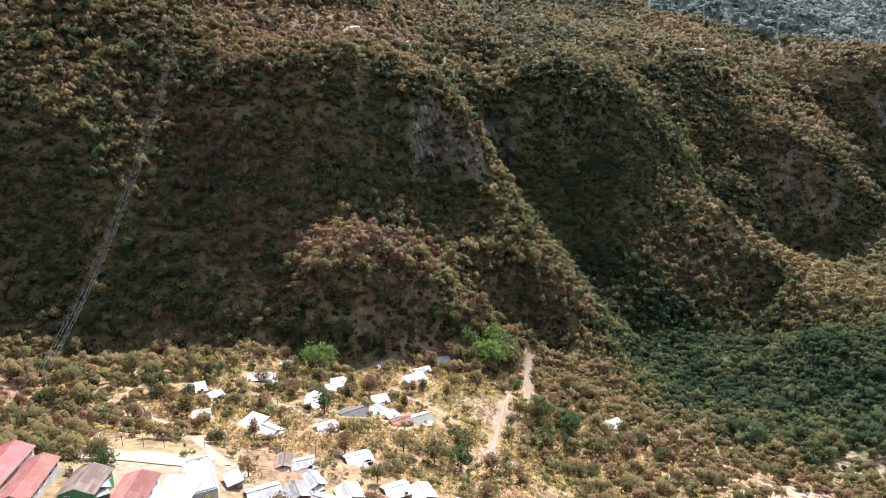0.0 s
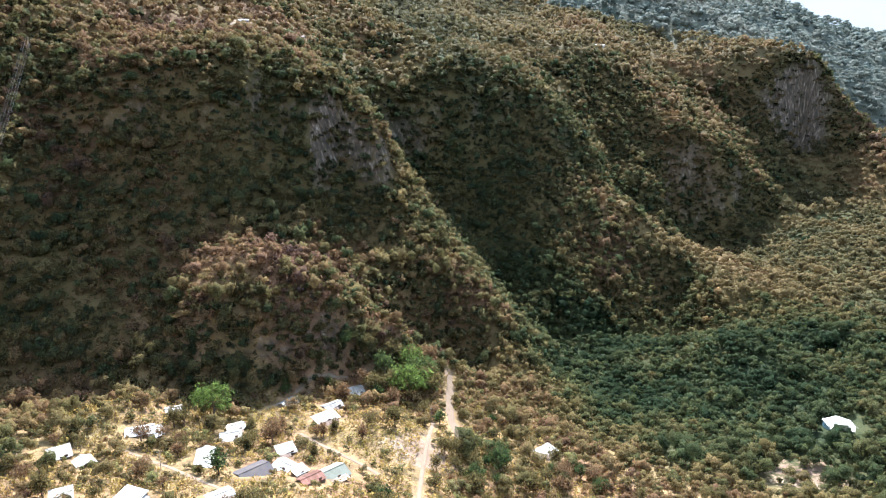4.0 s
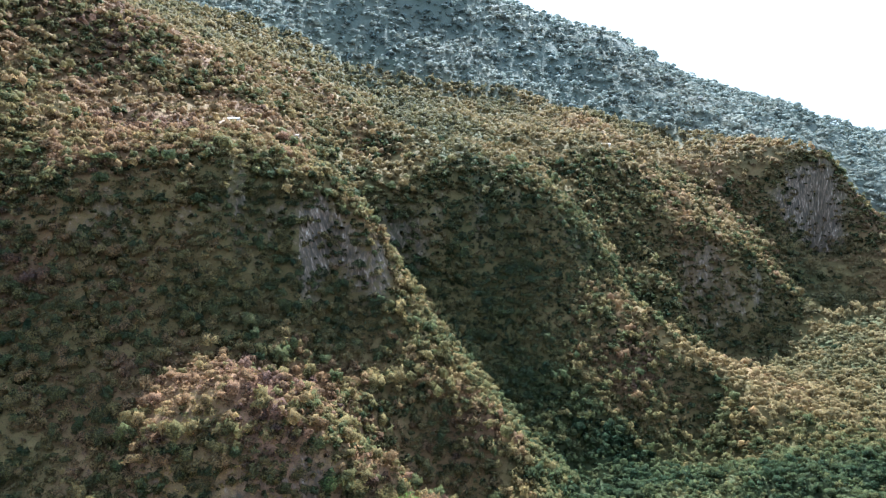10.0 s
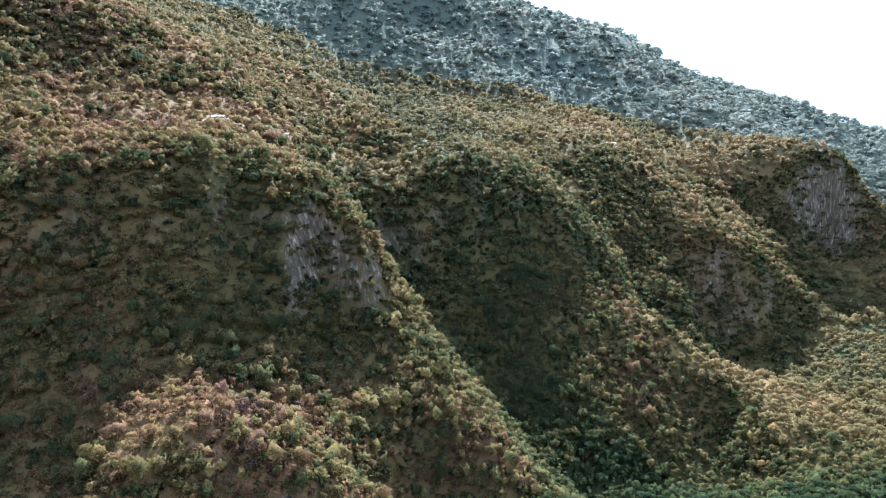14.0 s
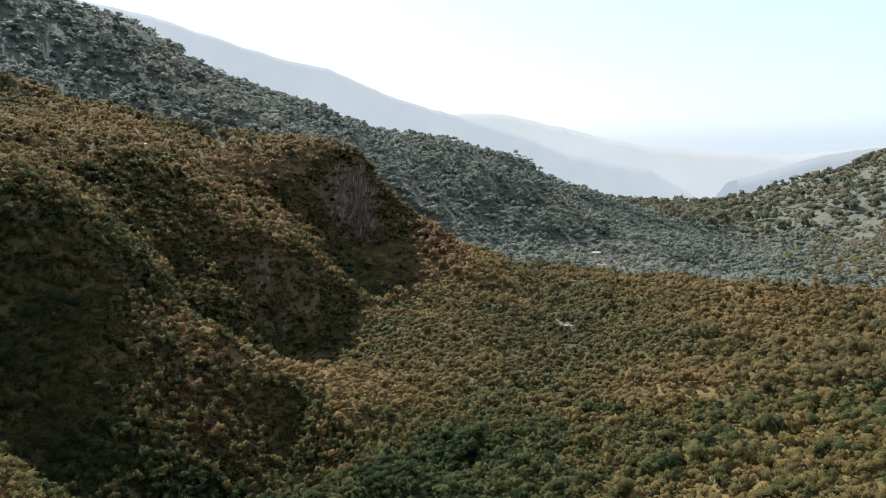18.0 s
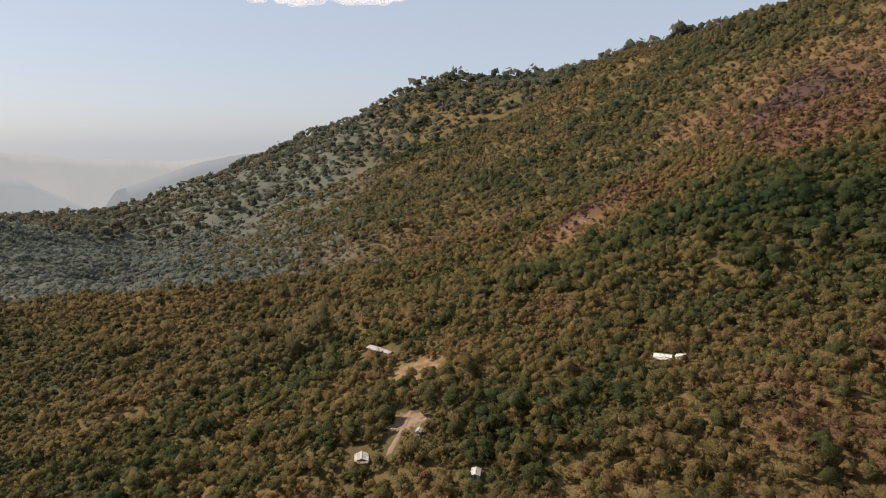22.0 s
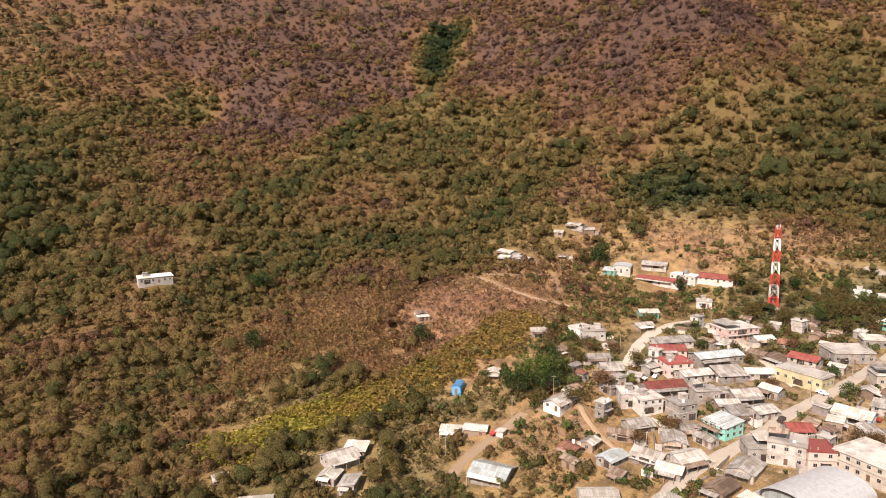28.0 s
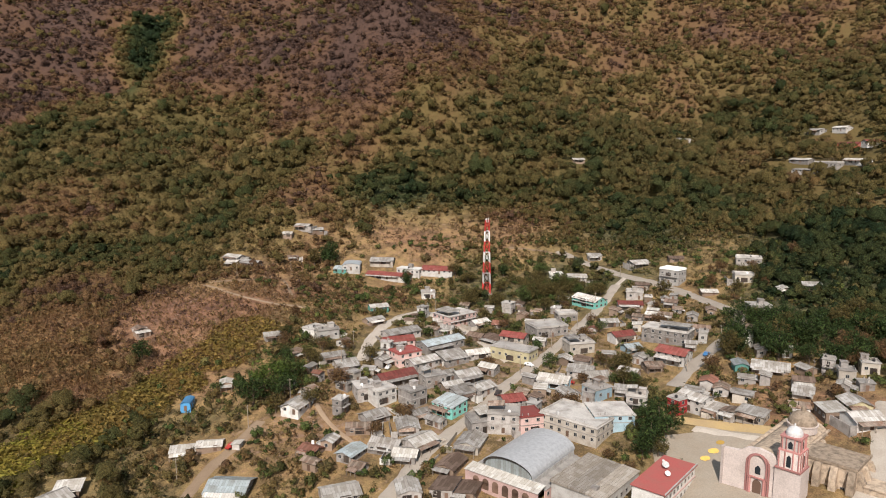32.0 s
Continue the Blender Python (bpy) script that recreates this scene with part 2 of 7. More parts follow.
M_DRY = foliage_mat("dry_grass", stops=[(0.0, (0.13, 0.12, 0.045)), (0.4, (0.24, 0.185, 0.075)), (0.7, (0.3, 0.21, 0.1)), (1.0, (0.24, 0.14, 0.075))])
M_RUST = foliage_mat("rust_brown_brush", stops=[(0.0, (0.22, 0.16, 0.07)), (0.45, (0.28, 0.17, 0.085)), (1.0, (0.19, 0.11, 0.07))], open_by=0.18)
M_GOLD = foliage_mat("golden_grass", stops=[(0.0, (0.2, 0.17, 0.05)), (0.5, (0.33, 0.235, 0.075)), (1.0, (0.3, 0.19, 0.07))], open_by=0.15)
# Half mixed with blue-green, so the blue of distant haze sits in the leaf colour.
M_LEAF_REMOTE = foliage_mat("haze_blue_green_foliage", 0.5, (0.09, 0.11, 0.1), vary=0.15, grain=0.1, gloss=0.02, open_by=0.2, through=0.5)
M_GROUND = ground_mat()


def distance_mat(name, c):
    """Far ranges whose bright haze is put in as a pale glow."""
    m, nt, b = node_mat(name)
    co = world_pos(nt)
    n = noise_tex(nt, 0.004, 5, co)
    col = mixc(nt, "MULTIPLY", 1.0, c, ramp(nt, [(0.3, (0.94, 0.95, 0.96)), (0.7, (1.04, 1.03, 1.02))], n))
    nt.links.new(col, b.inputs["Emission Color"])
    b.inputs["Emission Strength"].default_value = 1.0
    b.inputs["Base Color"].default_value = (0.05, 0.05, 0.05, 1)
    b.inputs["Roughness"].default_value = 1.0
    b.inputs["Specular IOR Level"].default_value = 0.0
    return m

# ---- the lie of the land: crests, cliff rims and feet, shelves and valley lines, as x, y, height ----
LAND = {
    "first_cliff_rim": [(-182, 502, 87), (-158, 505, 100), (-133, 510, 112), (-101, 523, 123), (-70, 533, 123), (-29, 540, 107), (-4, 548, 99), (15, 555, 88)],
    "first_cliff_foot": [(-153, 484, 68), (-129, 487, 70), (-102, 493, 74), (-60, 502, 72), (-24, 511, 46), (2, 532, 48)],
    "forest_slope": [(-168, 436, 27), (-127, 440, 24), (-83, 440, 23), (-142, 452, 40), (-95, 458, 37), (-55, 462, 34), (-10, 476, 15), (15, 517, 22), (-31, 436, 6), (4, 444, -5), (29, 466, -15)],
    "brown_knoll": [(-138, 396, -4), (-112, 408, 1), (-70, 406, 22), (-46, 412, 28), (-30, 412, 24), (-73, 376, 9), (-38, 388, 15), (-40, 370, 3), (-15, 398, 14), (-14, 380, 2), (26, 398, -15), (-109, 424, 16)],
    "notch_spur": [(18, 540, 68), (32, 536, 37), (57, 518, 6), (79, 493, -17), (98, 462, -39), (104, 434, -53)],
    "second_cliff_rim": [(26, 651, 73), (56, 671, 87), (86, 689, 105), (116, 703, 114), (155, 710, 101), (190, 721, 84), (228, 730, 53), (257, 735, 20)],
    "second_cliff_foot": [(46, 645, 33), (121, 660, 47), (181, 670, 30), (235, 703, 6)],
    "second_cliff_spur": [(265, 721, -3), (285, 680, -28), (304, 628, -51), (315, 557, -70), (318, 493, -78), (318, 435, -79)],
    "second_slope": [(66, 598, 7), (109, 600, -13), (162, 598, -32), (215, 618, -41), (120, 568, -46), (142, 556, -67), (182, 562, -72), (231, 575, -81), (148, 522, -89), (214, 536, -101), (285, 588, -99), (278, 535, -109)],
    "third_cliff_rim": [(387, 832, 22), (420, 830, 28), (482, 835, 9), (523, 843, -36)],
    "third_cliff_foot": [(377, 778, -75), (412, 775, -91), (446, 776, -89), (495, 801, -77)],
    "third_shoulder": [(314, 805, -2), (369, 838, 14), (317, 770, -22), (317, 735, -42), (288, 745, -27), (347, 775, -24), (299, 690, -57)],
    "fourth_cliff_rim": [(614, 985, 61), (645, 994, 91), (674, 987, 100), (702, 978, 68)],
    "fourth_cliff_foot": [(624, 957, -10), (651, 950, -25), (680, 947, -19)],
    "fourth_shoulder": [(567, 970, 24), (552, 915, -9), (556, 880, -39), (708, 945, 21), (676, 885, -29), (617, 862, -55)],
    "north_terrace": [(-76, 667, 150), (-28, 681, 135), (-138, 602, 135), (-199, 581, 153), (30, 728, 114), (130, 937, 137), (180, 816, 111), (357, 985, 127), (271, 902, 101), (442, 946, 68), (442, 897, 36), (564, 1051, 101)],
    "west_hill_crest": [(-82, 675, 153), (-122, 702, 175), (-156, 719, 208), (-189, 727, 235), (-221, 735, 258), (-273, 725, 277)],
    "west_hill": [(-225, 598, 176), (-205, 663, 190), (-266, 548, 168), (-335, 683, 261), (-242, 450, 94)],
    "north_mountain_crest": [(126, 1684, 552), (250, 1670, 493), (348, 1648, 444), (440, 1607, 385), (591, 1527, 333), (702, 1485, 254), (792, 1462, 222), (863, 1452, 214), (952, 1427, 181), (1045, 1409, 141)],
    "north_mountain_slope": [(-40, 1410, 368), (-34, 1130, 216), (92, 1263, 219), (245, 1309, 233), (317, 1198, 171), (505, 1304, 206), (626, 1218, 144), (785, 1215, 120), (225, 1506, 348)],
    "knoll_ridge": [(1086, 1413, 106), (1169, 1393, 126), (1262, 1377, 133), (1376, 1354, 96), (1512, 1315, 75), (1551, 1307, 40), (1710, 1263, -4), (1852, 1173, -74), (1951, 1086, -131), (2003, 1013, -201)],
    "north_valley_side": [(661, 974, -39), (633, 831, -59), (796, 1043, -19), (1107, 1121, 8), (1211, 1146, 18), (847, 931, -46), (1160, 974, -71), (1114, 812, -96), (1419, 873, -123), (1415, 773, -153), (661, 696, -78), (719, 635, -83), (516, 690, -69)],
    "valley_line": [(2183, 1061, -151), (2870, 1349, -172), (1445, 704, -145), (989, 507, -79), (853, 508, -85), (675, 472, -71), (561, 446, -72), (414, 464, -69), (336, 446, -63), (278, 442, -62)],
    "valley_spur": [(940, 469, -62), (781, 349, -60), (657, 377, -59), (511, 393, -63), (394, 396, -62), (324, 392, -63)],
    "east_slope_low": [(570, 248, -22), (497, 188, -7), (344, 167, 4), (487, 273, -41), (319, 230, -18), (333, 291, -43)],
    "east_slope_far": [(2884, 1315, -166), (3087, 1180, -62), (3247, 871, 52), (1938, 726, -170), (1984, 584, -102), (1194, 363, -97), (1483, 314, -54), (1428, 173, -18), (837, 160, -42)],
    "peak_crest": [(4033, 780, 113), (3793, 508, 242), (3397, 381, 225), (3331, 257, 330), (3257, 50, 410), (3178, -110, 422), (2896, -235, 358), (2749, -303, 360), (2460, -374, 343)],
    "east_crest": [(2313, -398, 367), (2093, -518, 378), (1947, -635, 392), (1794, -724, 437), (1614, -818, 447), (1477, -891, 470), (1324, -956, 523)],
    "east_flank": [(1982, 630, -140), (2042, 328, -29), (2048, 2, 93), (1202, 360, -119), (1367, 116, -44), (1484, -132, 78), (927, -57, 16), (839, 14, -19), (875, 101, -36), (1482, -381, 194), (1024, -255, 92)],
    "scar_spur": [(1268, -741, 376), (1200, -620, 289), (1146, -489, 217), (1082, -387, 150), (811, -201, 80), (910, -129, 54)],
    "scar_slope": [(1102, -665, 292), (973, -392, 164), (623, -127, 70), (500, -53, 27), (607, -345, 116), (788, -721, 270), (619, -484, 139), (557, -722, 231), (604, -632, 177)],
    "white_house_shelf": [(343, -177, 51), (397, -126, 33), (324, -260, 46), (318, -98, 30), (358, -45, 21), (279, -133, 27), (297, 34, 21), (256, 2, 14), (229, -46, 12)],
    "green_fold": [(419, -495, 108), (377, -576, 157), (338, -648, 203), (247, -566, 137), (297, -356, 67), (213, -375, 71), (211, -264, 45)],
    "south_spur": [(38, -688, 291), (25, -601, 234), (1, -510, 181), (73, -418, 115), (120, -427, 119), (106, -373, 95), (-47, -395, 88), (135, -341, 85)],
    "south_mountain": [(348, -836, 284), (449, -720, 206), (503, -947, 331), (340, -650, 164), (342, -534, 133), (313, -428, 101), (300, -341, 70), (-125, -883, 345), (-277, -828, 290), (-323, -647, 186), (-459, -780, 285), (-519, -686, 244), (-117, -629, 190), (-192, -555, 151)],
    "south_terrace": [(-260, -551, 138), (-344, -421, 139), (-286, -312, 102), (-228, -378, 102), (-125, -347, 79), (-36, -327, 76), (46, -299, 70)],
    "village_floor": [(-8, -240, 47), (50, -268, 51), (90, -282, 58), (-66, -217, 51), (-112, -220, 60), (-112, -143, 53), (47, -162, 43), (-18, -129, 41), (36, -95, 34), (-10, -56, 32), (-61, -85, 40), (-75, -32, 41), (-95, -35, 47), (-154, -132, 58), (21, -36, 28), (-221, -206, 84)],
    "village_east_edge": [(100, -200, 50), (114, -139, 38), (114, -95, 30), (116, -55, 23), (87, -105, 37), (62, -44, 29), (76, -83, 32)],
    "east_field": [(164, -157, 36), (189, -119, 34), (214, -197, 48), (157, -227, 56), (167, -63, 27), (145, -89, 27)],
    "village_spur": [(-106, 153, 31), (-86, 172, 20), (-54, 171, 15), (-15, 181, 6), (16, 229, -12), (20, 294, -23), (49, 378, -37), (-25, 329, -26), (-61, 288, -19), (-109, 278, -11), (-148, 258, -3), (-97, 326, -14), (-8, 371, -28), (29, 386, -31), (47, 391, -35), (-46, 359, -22)],
    "spur_west_edge": [(-200, 283, -8), (-171, 300, -12), (-137, 315, -16), (-169, 234, -5)],
    "spur_east_flank": [(87, 311, -49), (53, 261, -38), (115, 263, -42), (145, 248, -43), (92, 371, -61), (135, 354, -68), (189, 304, -60), (198, 270, -56)],
    "gorge_floor": [(150, 488, -88), (215, 490, -91), (265, 500, -90)],
    "gorge": [(-297, 350, -5), (-202, 350, -32), (-128, 354, -36), (-80, 352, -30), (-34, 356, -29), (30, 412, -62), (61, 435, -76), (135, 445, -85), (230, 440, -86)],
    "under_the_flight": [(27, 40, 19), (-40, 81, 23), (94, 81, 7), (81, 148, -3), (148, 81, 0), (202, 148, -16), (256, 202, -22), (-122, 40, 40), (-162, 135, 30)],
    "west": [(-351, 81, 81), (-405, 243, 61), (-567, 432, 148), (-351, -162, 122), (-567, -405, 256), (-810, -68, 216), (-1080, 675, 351), (-1215, -810, 540), (-3375, 0, 675), (-3375, 3375, 675), (-3375, -3375, 810)],
    "outer_edge": [(0, 3510, 420), (1100, 2500, 150), (2600, 2400, -100), (405, -1485, 700), (-405, -1350, 580), (1620, -1755, 700), (3510, -1890, 420), (4590, -810, -100), (4658, 1620, -250), (3600, 1500, -200), (4455, 4455, -250), (0, -4455, 600), (4455, -4455, 200), (-4455, 4455, 400)],
}


# Spurs and gullies on the slopes: height, half width, line.
FOLDS = {
    "scar_ridge": (14, 45, [(1278, -835), (1302, -724), (1190, -491), (1062, -370)]),
    "scar_gully": (-14, 40, [(1343, -807), (1261, -612), (1218, -458), (1093, -318)]),
    "brown_spur": (8, 28, [(965, -124), (891, -29), (891, 17), (720, 97)]),
    "brown_spur_gully": (-9, 28, [(1233, -140), (1040, -18), (949, 53)]),
    "white_house_spur": (5, 16, [(408, -239), (401, -164), (388, -100), (333, -33)]),
    "wood_gully": (-8, 28, [(701, -671), (590, -488), (527, -334), (496, -217)]),
    "green_gully": (-15, 26, [(392, -915), (353, -741), (325, -596), (387, -536), (400, -411)]),
    "gully_lip": (7, 24, [(263, -661), (315, -584), (359, -503), (388, -462)]),
    "triangle_spur": (13, 30, [(37, -670), (12, -594), (-15, -531), (10, -488)]),
    "triangle_hill": (9, 45, [(77, -644), (158, -689), (211, -645)]),
    "lower_spur": (7, 17, [(86, -435), (119, -397), (138, -346)]),
    "lower_gully": (-7, 18, [(121, -447), (156, -396), (179, -371)]),
    "west_gully": (-11, 28, [(779, -818), (717, -705), (642, -612)]),
    "middle_rib": (8, 28, [(616, -846), (538, -660), (492, -509)]),
    "far_rib": (11, 34, [(-234, -790), (-299, -712), (-293, -632)]),
    "far_gully": (-11, 30, [(-303, -830), (-337, -679), (-320, -595)]),
    "red_rib": (15, 55, [(1286, -605), (1072, -360), (960, -127), (914, 5)]),
    "red_gully": (-13, 50, [(1305, -679), (1225, -492), (1254, -318), (1355, -128)]),
    "ridge_rib": (15, 60, [(2051, -505), (2096, -136), (2208, 203), (2144, 478)]),
    "ridge_gully": (-15, 60, [(2341, -283), (2272, 39), (2273, 350), (2222, 614)]),
    "valley_rib": (9, 36, [(1367, 212), (1340, 342), (902, 448), (683, 449)]),
    "terrace_spur": (10, 36, [(723, 967), (757, 914), (729, 791)]),
    "terrace_gully": (-13, 45, [(1086, 1241), (1070, 1075), (883, 821), (665, 567)]),
    "hamlet_rib": (13, 50, [(1349, 1173), (1386, 959), (1168, 710), (919, 515)]),
    "pine_rib": (11, 40, [(-96, 1089), (-3, 826), (55, 767)]),
    "pine_gully": (-11, 40, [(1, 1307), (83, 1152), (106, 782)]),
    "north_rib": (12, 42, [(246, 1391), (307, 1252), (373, 1081)]),
    "north_gully": (-12, 42, [(379, 1409), (438, 1260), (517, 1166)]),
    "upper_rib": (14, 50, [(540, 1479), (582, 1306), (673, 1234)]),
}


def lattice(seed):
    return np.random.RandomState(seed).rand(256, 256)


LATTICES = [lattice(s) for s in range(6)]


def vnoise(x, y, size, seed=0):
    """Smooth value noise from -1 to 1, with cells of that many metres."""
    g = LATTICES[seed % 6]
    x, y = x / size + 37.3 * seed, y / size + 11.7 * seed
    i, j = np.floor(x).astype(int), np.floor(y).astype(int)
    u, v = x - i, y - j
    u, v = u * u * (3 - 2 * u), v * v * (3 - 2 * v)
    a, b, c, d = g[i % 256, j % 256], g[(i + 1) % 256, j % 256], g[i % 256, (j + 1) % 256], g[(i + 1) % 256, (j + 1) % 256]
    return 2 * (a * (1 - u) * (1 - v) + b * u * (1 - v) + c * (1 - u) * v + d * u * v) - 1


CONTROL = np.array([p for line in LAND.values() for p in line], float)
SOFTEN = 7.0


def spread(x, y):
    return np.sqrt((x[:, None] - CONTROL[None, :, 0]) ** 2 + (y[:, None] - CONTROL[None, :, 1]) ** 2 + SOFTEN**2)


_a = spread(CONTROL[:, 0], CONTROL[:, 1])
_n = len(CONTROL)
_full = np.zeros((_n + 1, _n + 1))
_full[:_n, :_n], _full[_n, :_n], _full[:_n, _n] = _a + np.eye(_n) * -1.5, 1, 1
WEIGHTS = np.linalg.solve(_full, np.r_[CONTROL[:, 2], 0])


def wildness(x, y):
    """0 in the village, 1 on the open mountainsides."""
    d = np.minimum(np.hypot((x + 7) / 202, (y - 176) / 216), np.hypot((x + 27) / 230, (y + 149) / 202))
    return np.clip((d - 0.8) / 0.7, 0, 1)


def relief(x, y):
    out = np.zeros(len(x))
    for height, half, line in FOLDS.values():
        near = np.full(len(x), 1e9)
        for (ax, ay), (bx, by) in zip(line[:-1], line[1:]):
            dx, dy = bx - ax, by - ay
            u = np.clip(((x - ax) * dx + (y - ay) * dy) / (dx * dx + dy * dy), 0, 1)
            near = np.minimum(near, (x - ax - u * dx) ** 2 + (y - ay - u * dy) ** 2)
        out += height * np.exp(-np.sqrt(near) / half)
    return out


def ground_z(x, y):
    x, y = np.atleast_1d(np.asarray(x, float)), np.atleast_1d(np.asarray(y, float))
    z = np.empty(len(x))
    # the cliffs stand in buttresses and flutes
    crag = np.clip((y - 445) / 40, 0, 1) * np.clip((1050 - y) / 60, 0, 1) * np.clip((800 - x) / 60, 0, 1)
    yw = y + crag * (5.5 * vnoise(x, 0.25 * y, 23, 4) + 3.0 * vnoise(x, 0.2 * y, 9.5, 2))
    for k in range(0, len(x), 20000):
        s = slice(k, k + 20000)
        z[s] = spread(x[s], yw[s]) @ WEIGHTS[:-1] + WEIGHTS[-1]
    w = wildness(x, y)
    z += relief(x, y)
    far = np.clip((np.hypot(x, y - 110) - 680) / 1200, 0, 1)
    z += w * (2.6 * vnoise(x, y, 42, 1) + 1.6 * vnoise(x, y, 19, 2)) + far * (14 * vnoise(x, y, 150, 3) + 7 * vnoise(x, y, 70, 4))
    fold = np.clip((np.hypot(x - 20, y - 120) - 330) / 500, 0, 1) * w
    fold = fold * (1 + 1.3 * np.clip((-y - 340) / 200, 0, 1))
    z += fold * (9 * (0.5 - np.abs(vnoise(x + 0.3 * y, y, 130, 5))) + 4 * (0.5 - np.abs(vnoise(x, y + 0.2 * x, 52, 0))))
    return z + (0.25 + 0.5 * w) * vnoise(x, y, 7, 5)


# Ground cover: centre, reach, how dry (0 deep green, 0.5 straw, 1 burnt red-brown) and how strong.
COVER = {
    "rust_knoll": (-47, 400, 65, 0.7, 3.0),
    "rust_knoll_low": (27, 392, 54, 0.7, 2.0),
    "shaded_cliff": (-54, 473, 68, 0.3, 2.0),
    "first_terrace": (-81, 594, 108, 0.62, 4.0),
    "west_hill": (-202, 675, 148, 0.68, 4.0),
    "west_forest": (-148, 385, 68, 0.42, 2.0),
    "second_cliff": (148, 648, 94, 0.22, 2.0),
    "second_spur": (304, 594, 81, 0.66, 3.0),
    "middle_terrace": (310, 891, 122, 0.52, 2.0),
    "third_terrace": (446, 918, 94, 0.58, 4.0),
    "fourth_terrace": (756, 932, 122, 0.72, 2.0),
    "north_mountain": (338, 1418, 473, 0.3, 2.0),
    "north_band": (608, 1148, 243, 0.45, 1.5),
    "valley": (560, 590, 260, 0.27, 3.0),
    "valley_near": (250, 430, 110, 0.12, 5.0),
    "far_valley": (1350, 878, 405, 0.3, 2.0),
    "east_low": (473, 162, 202, 0.42, 2.0),
    "east_mid": (878, 68, 297, 0.42, 2.0),
    "east_patch": (878, -40, 81, 0.7, 2.0),
    "east_high": (1552, -338, 473, 0.45, 2.0),
    "scar_spur": (1148, -567, 216, 0.85, 3.0),
    "white_house": (324, -81, 122, 0.62, 2.0),
    "green_wood": (634, -135, 148, 0.15, 3.0),
    "south_east": (648, -540, 176, 0.62, 2.0),
    "rust_slope": (675, -783, 176, 0.95, 3.0),
    "green_fold": (297, -500, 122, 0.42, 2.5),
    "rust_fold": (176, -837, 189, 0.95, 3.0),
    "south_spur": (27, -580, 94, 0.85, 2.5),
    "south_wood": (-122, -446, 122, 0.3, 2.5),
    "south_west": (-405, -608, 216, 0.5, 2.0),
    "village": (0, 0, 202, 0.6, 2.0),
    "north_village": (0, 284, 122, 0.6, 2.0),
    "yellow_field": (188, -69, 34, 0.5, 8.0),
    "dry_bank": (142, -202, 61, 0.76, 3.0),
    "village_gardens": (-20, -215, 34, 0.3, 6.0),
    "village_yards": (-20, -120, 80, 0.5, 3.0),
    "west_grove": (-190, -150, 62, 0.02, 7.0),
    "north_scrub": (-10, 285, 110, 0.58, 6.0),
}


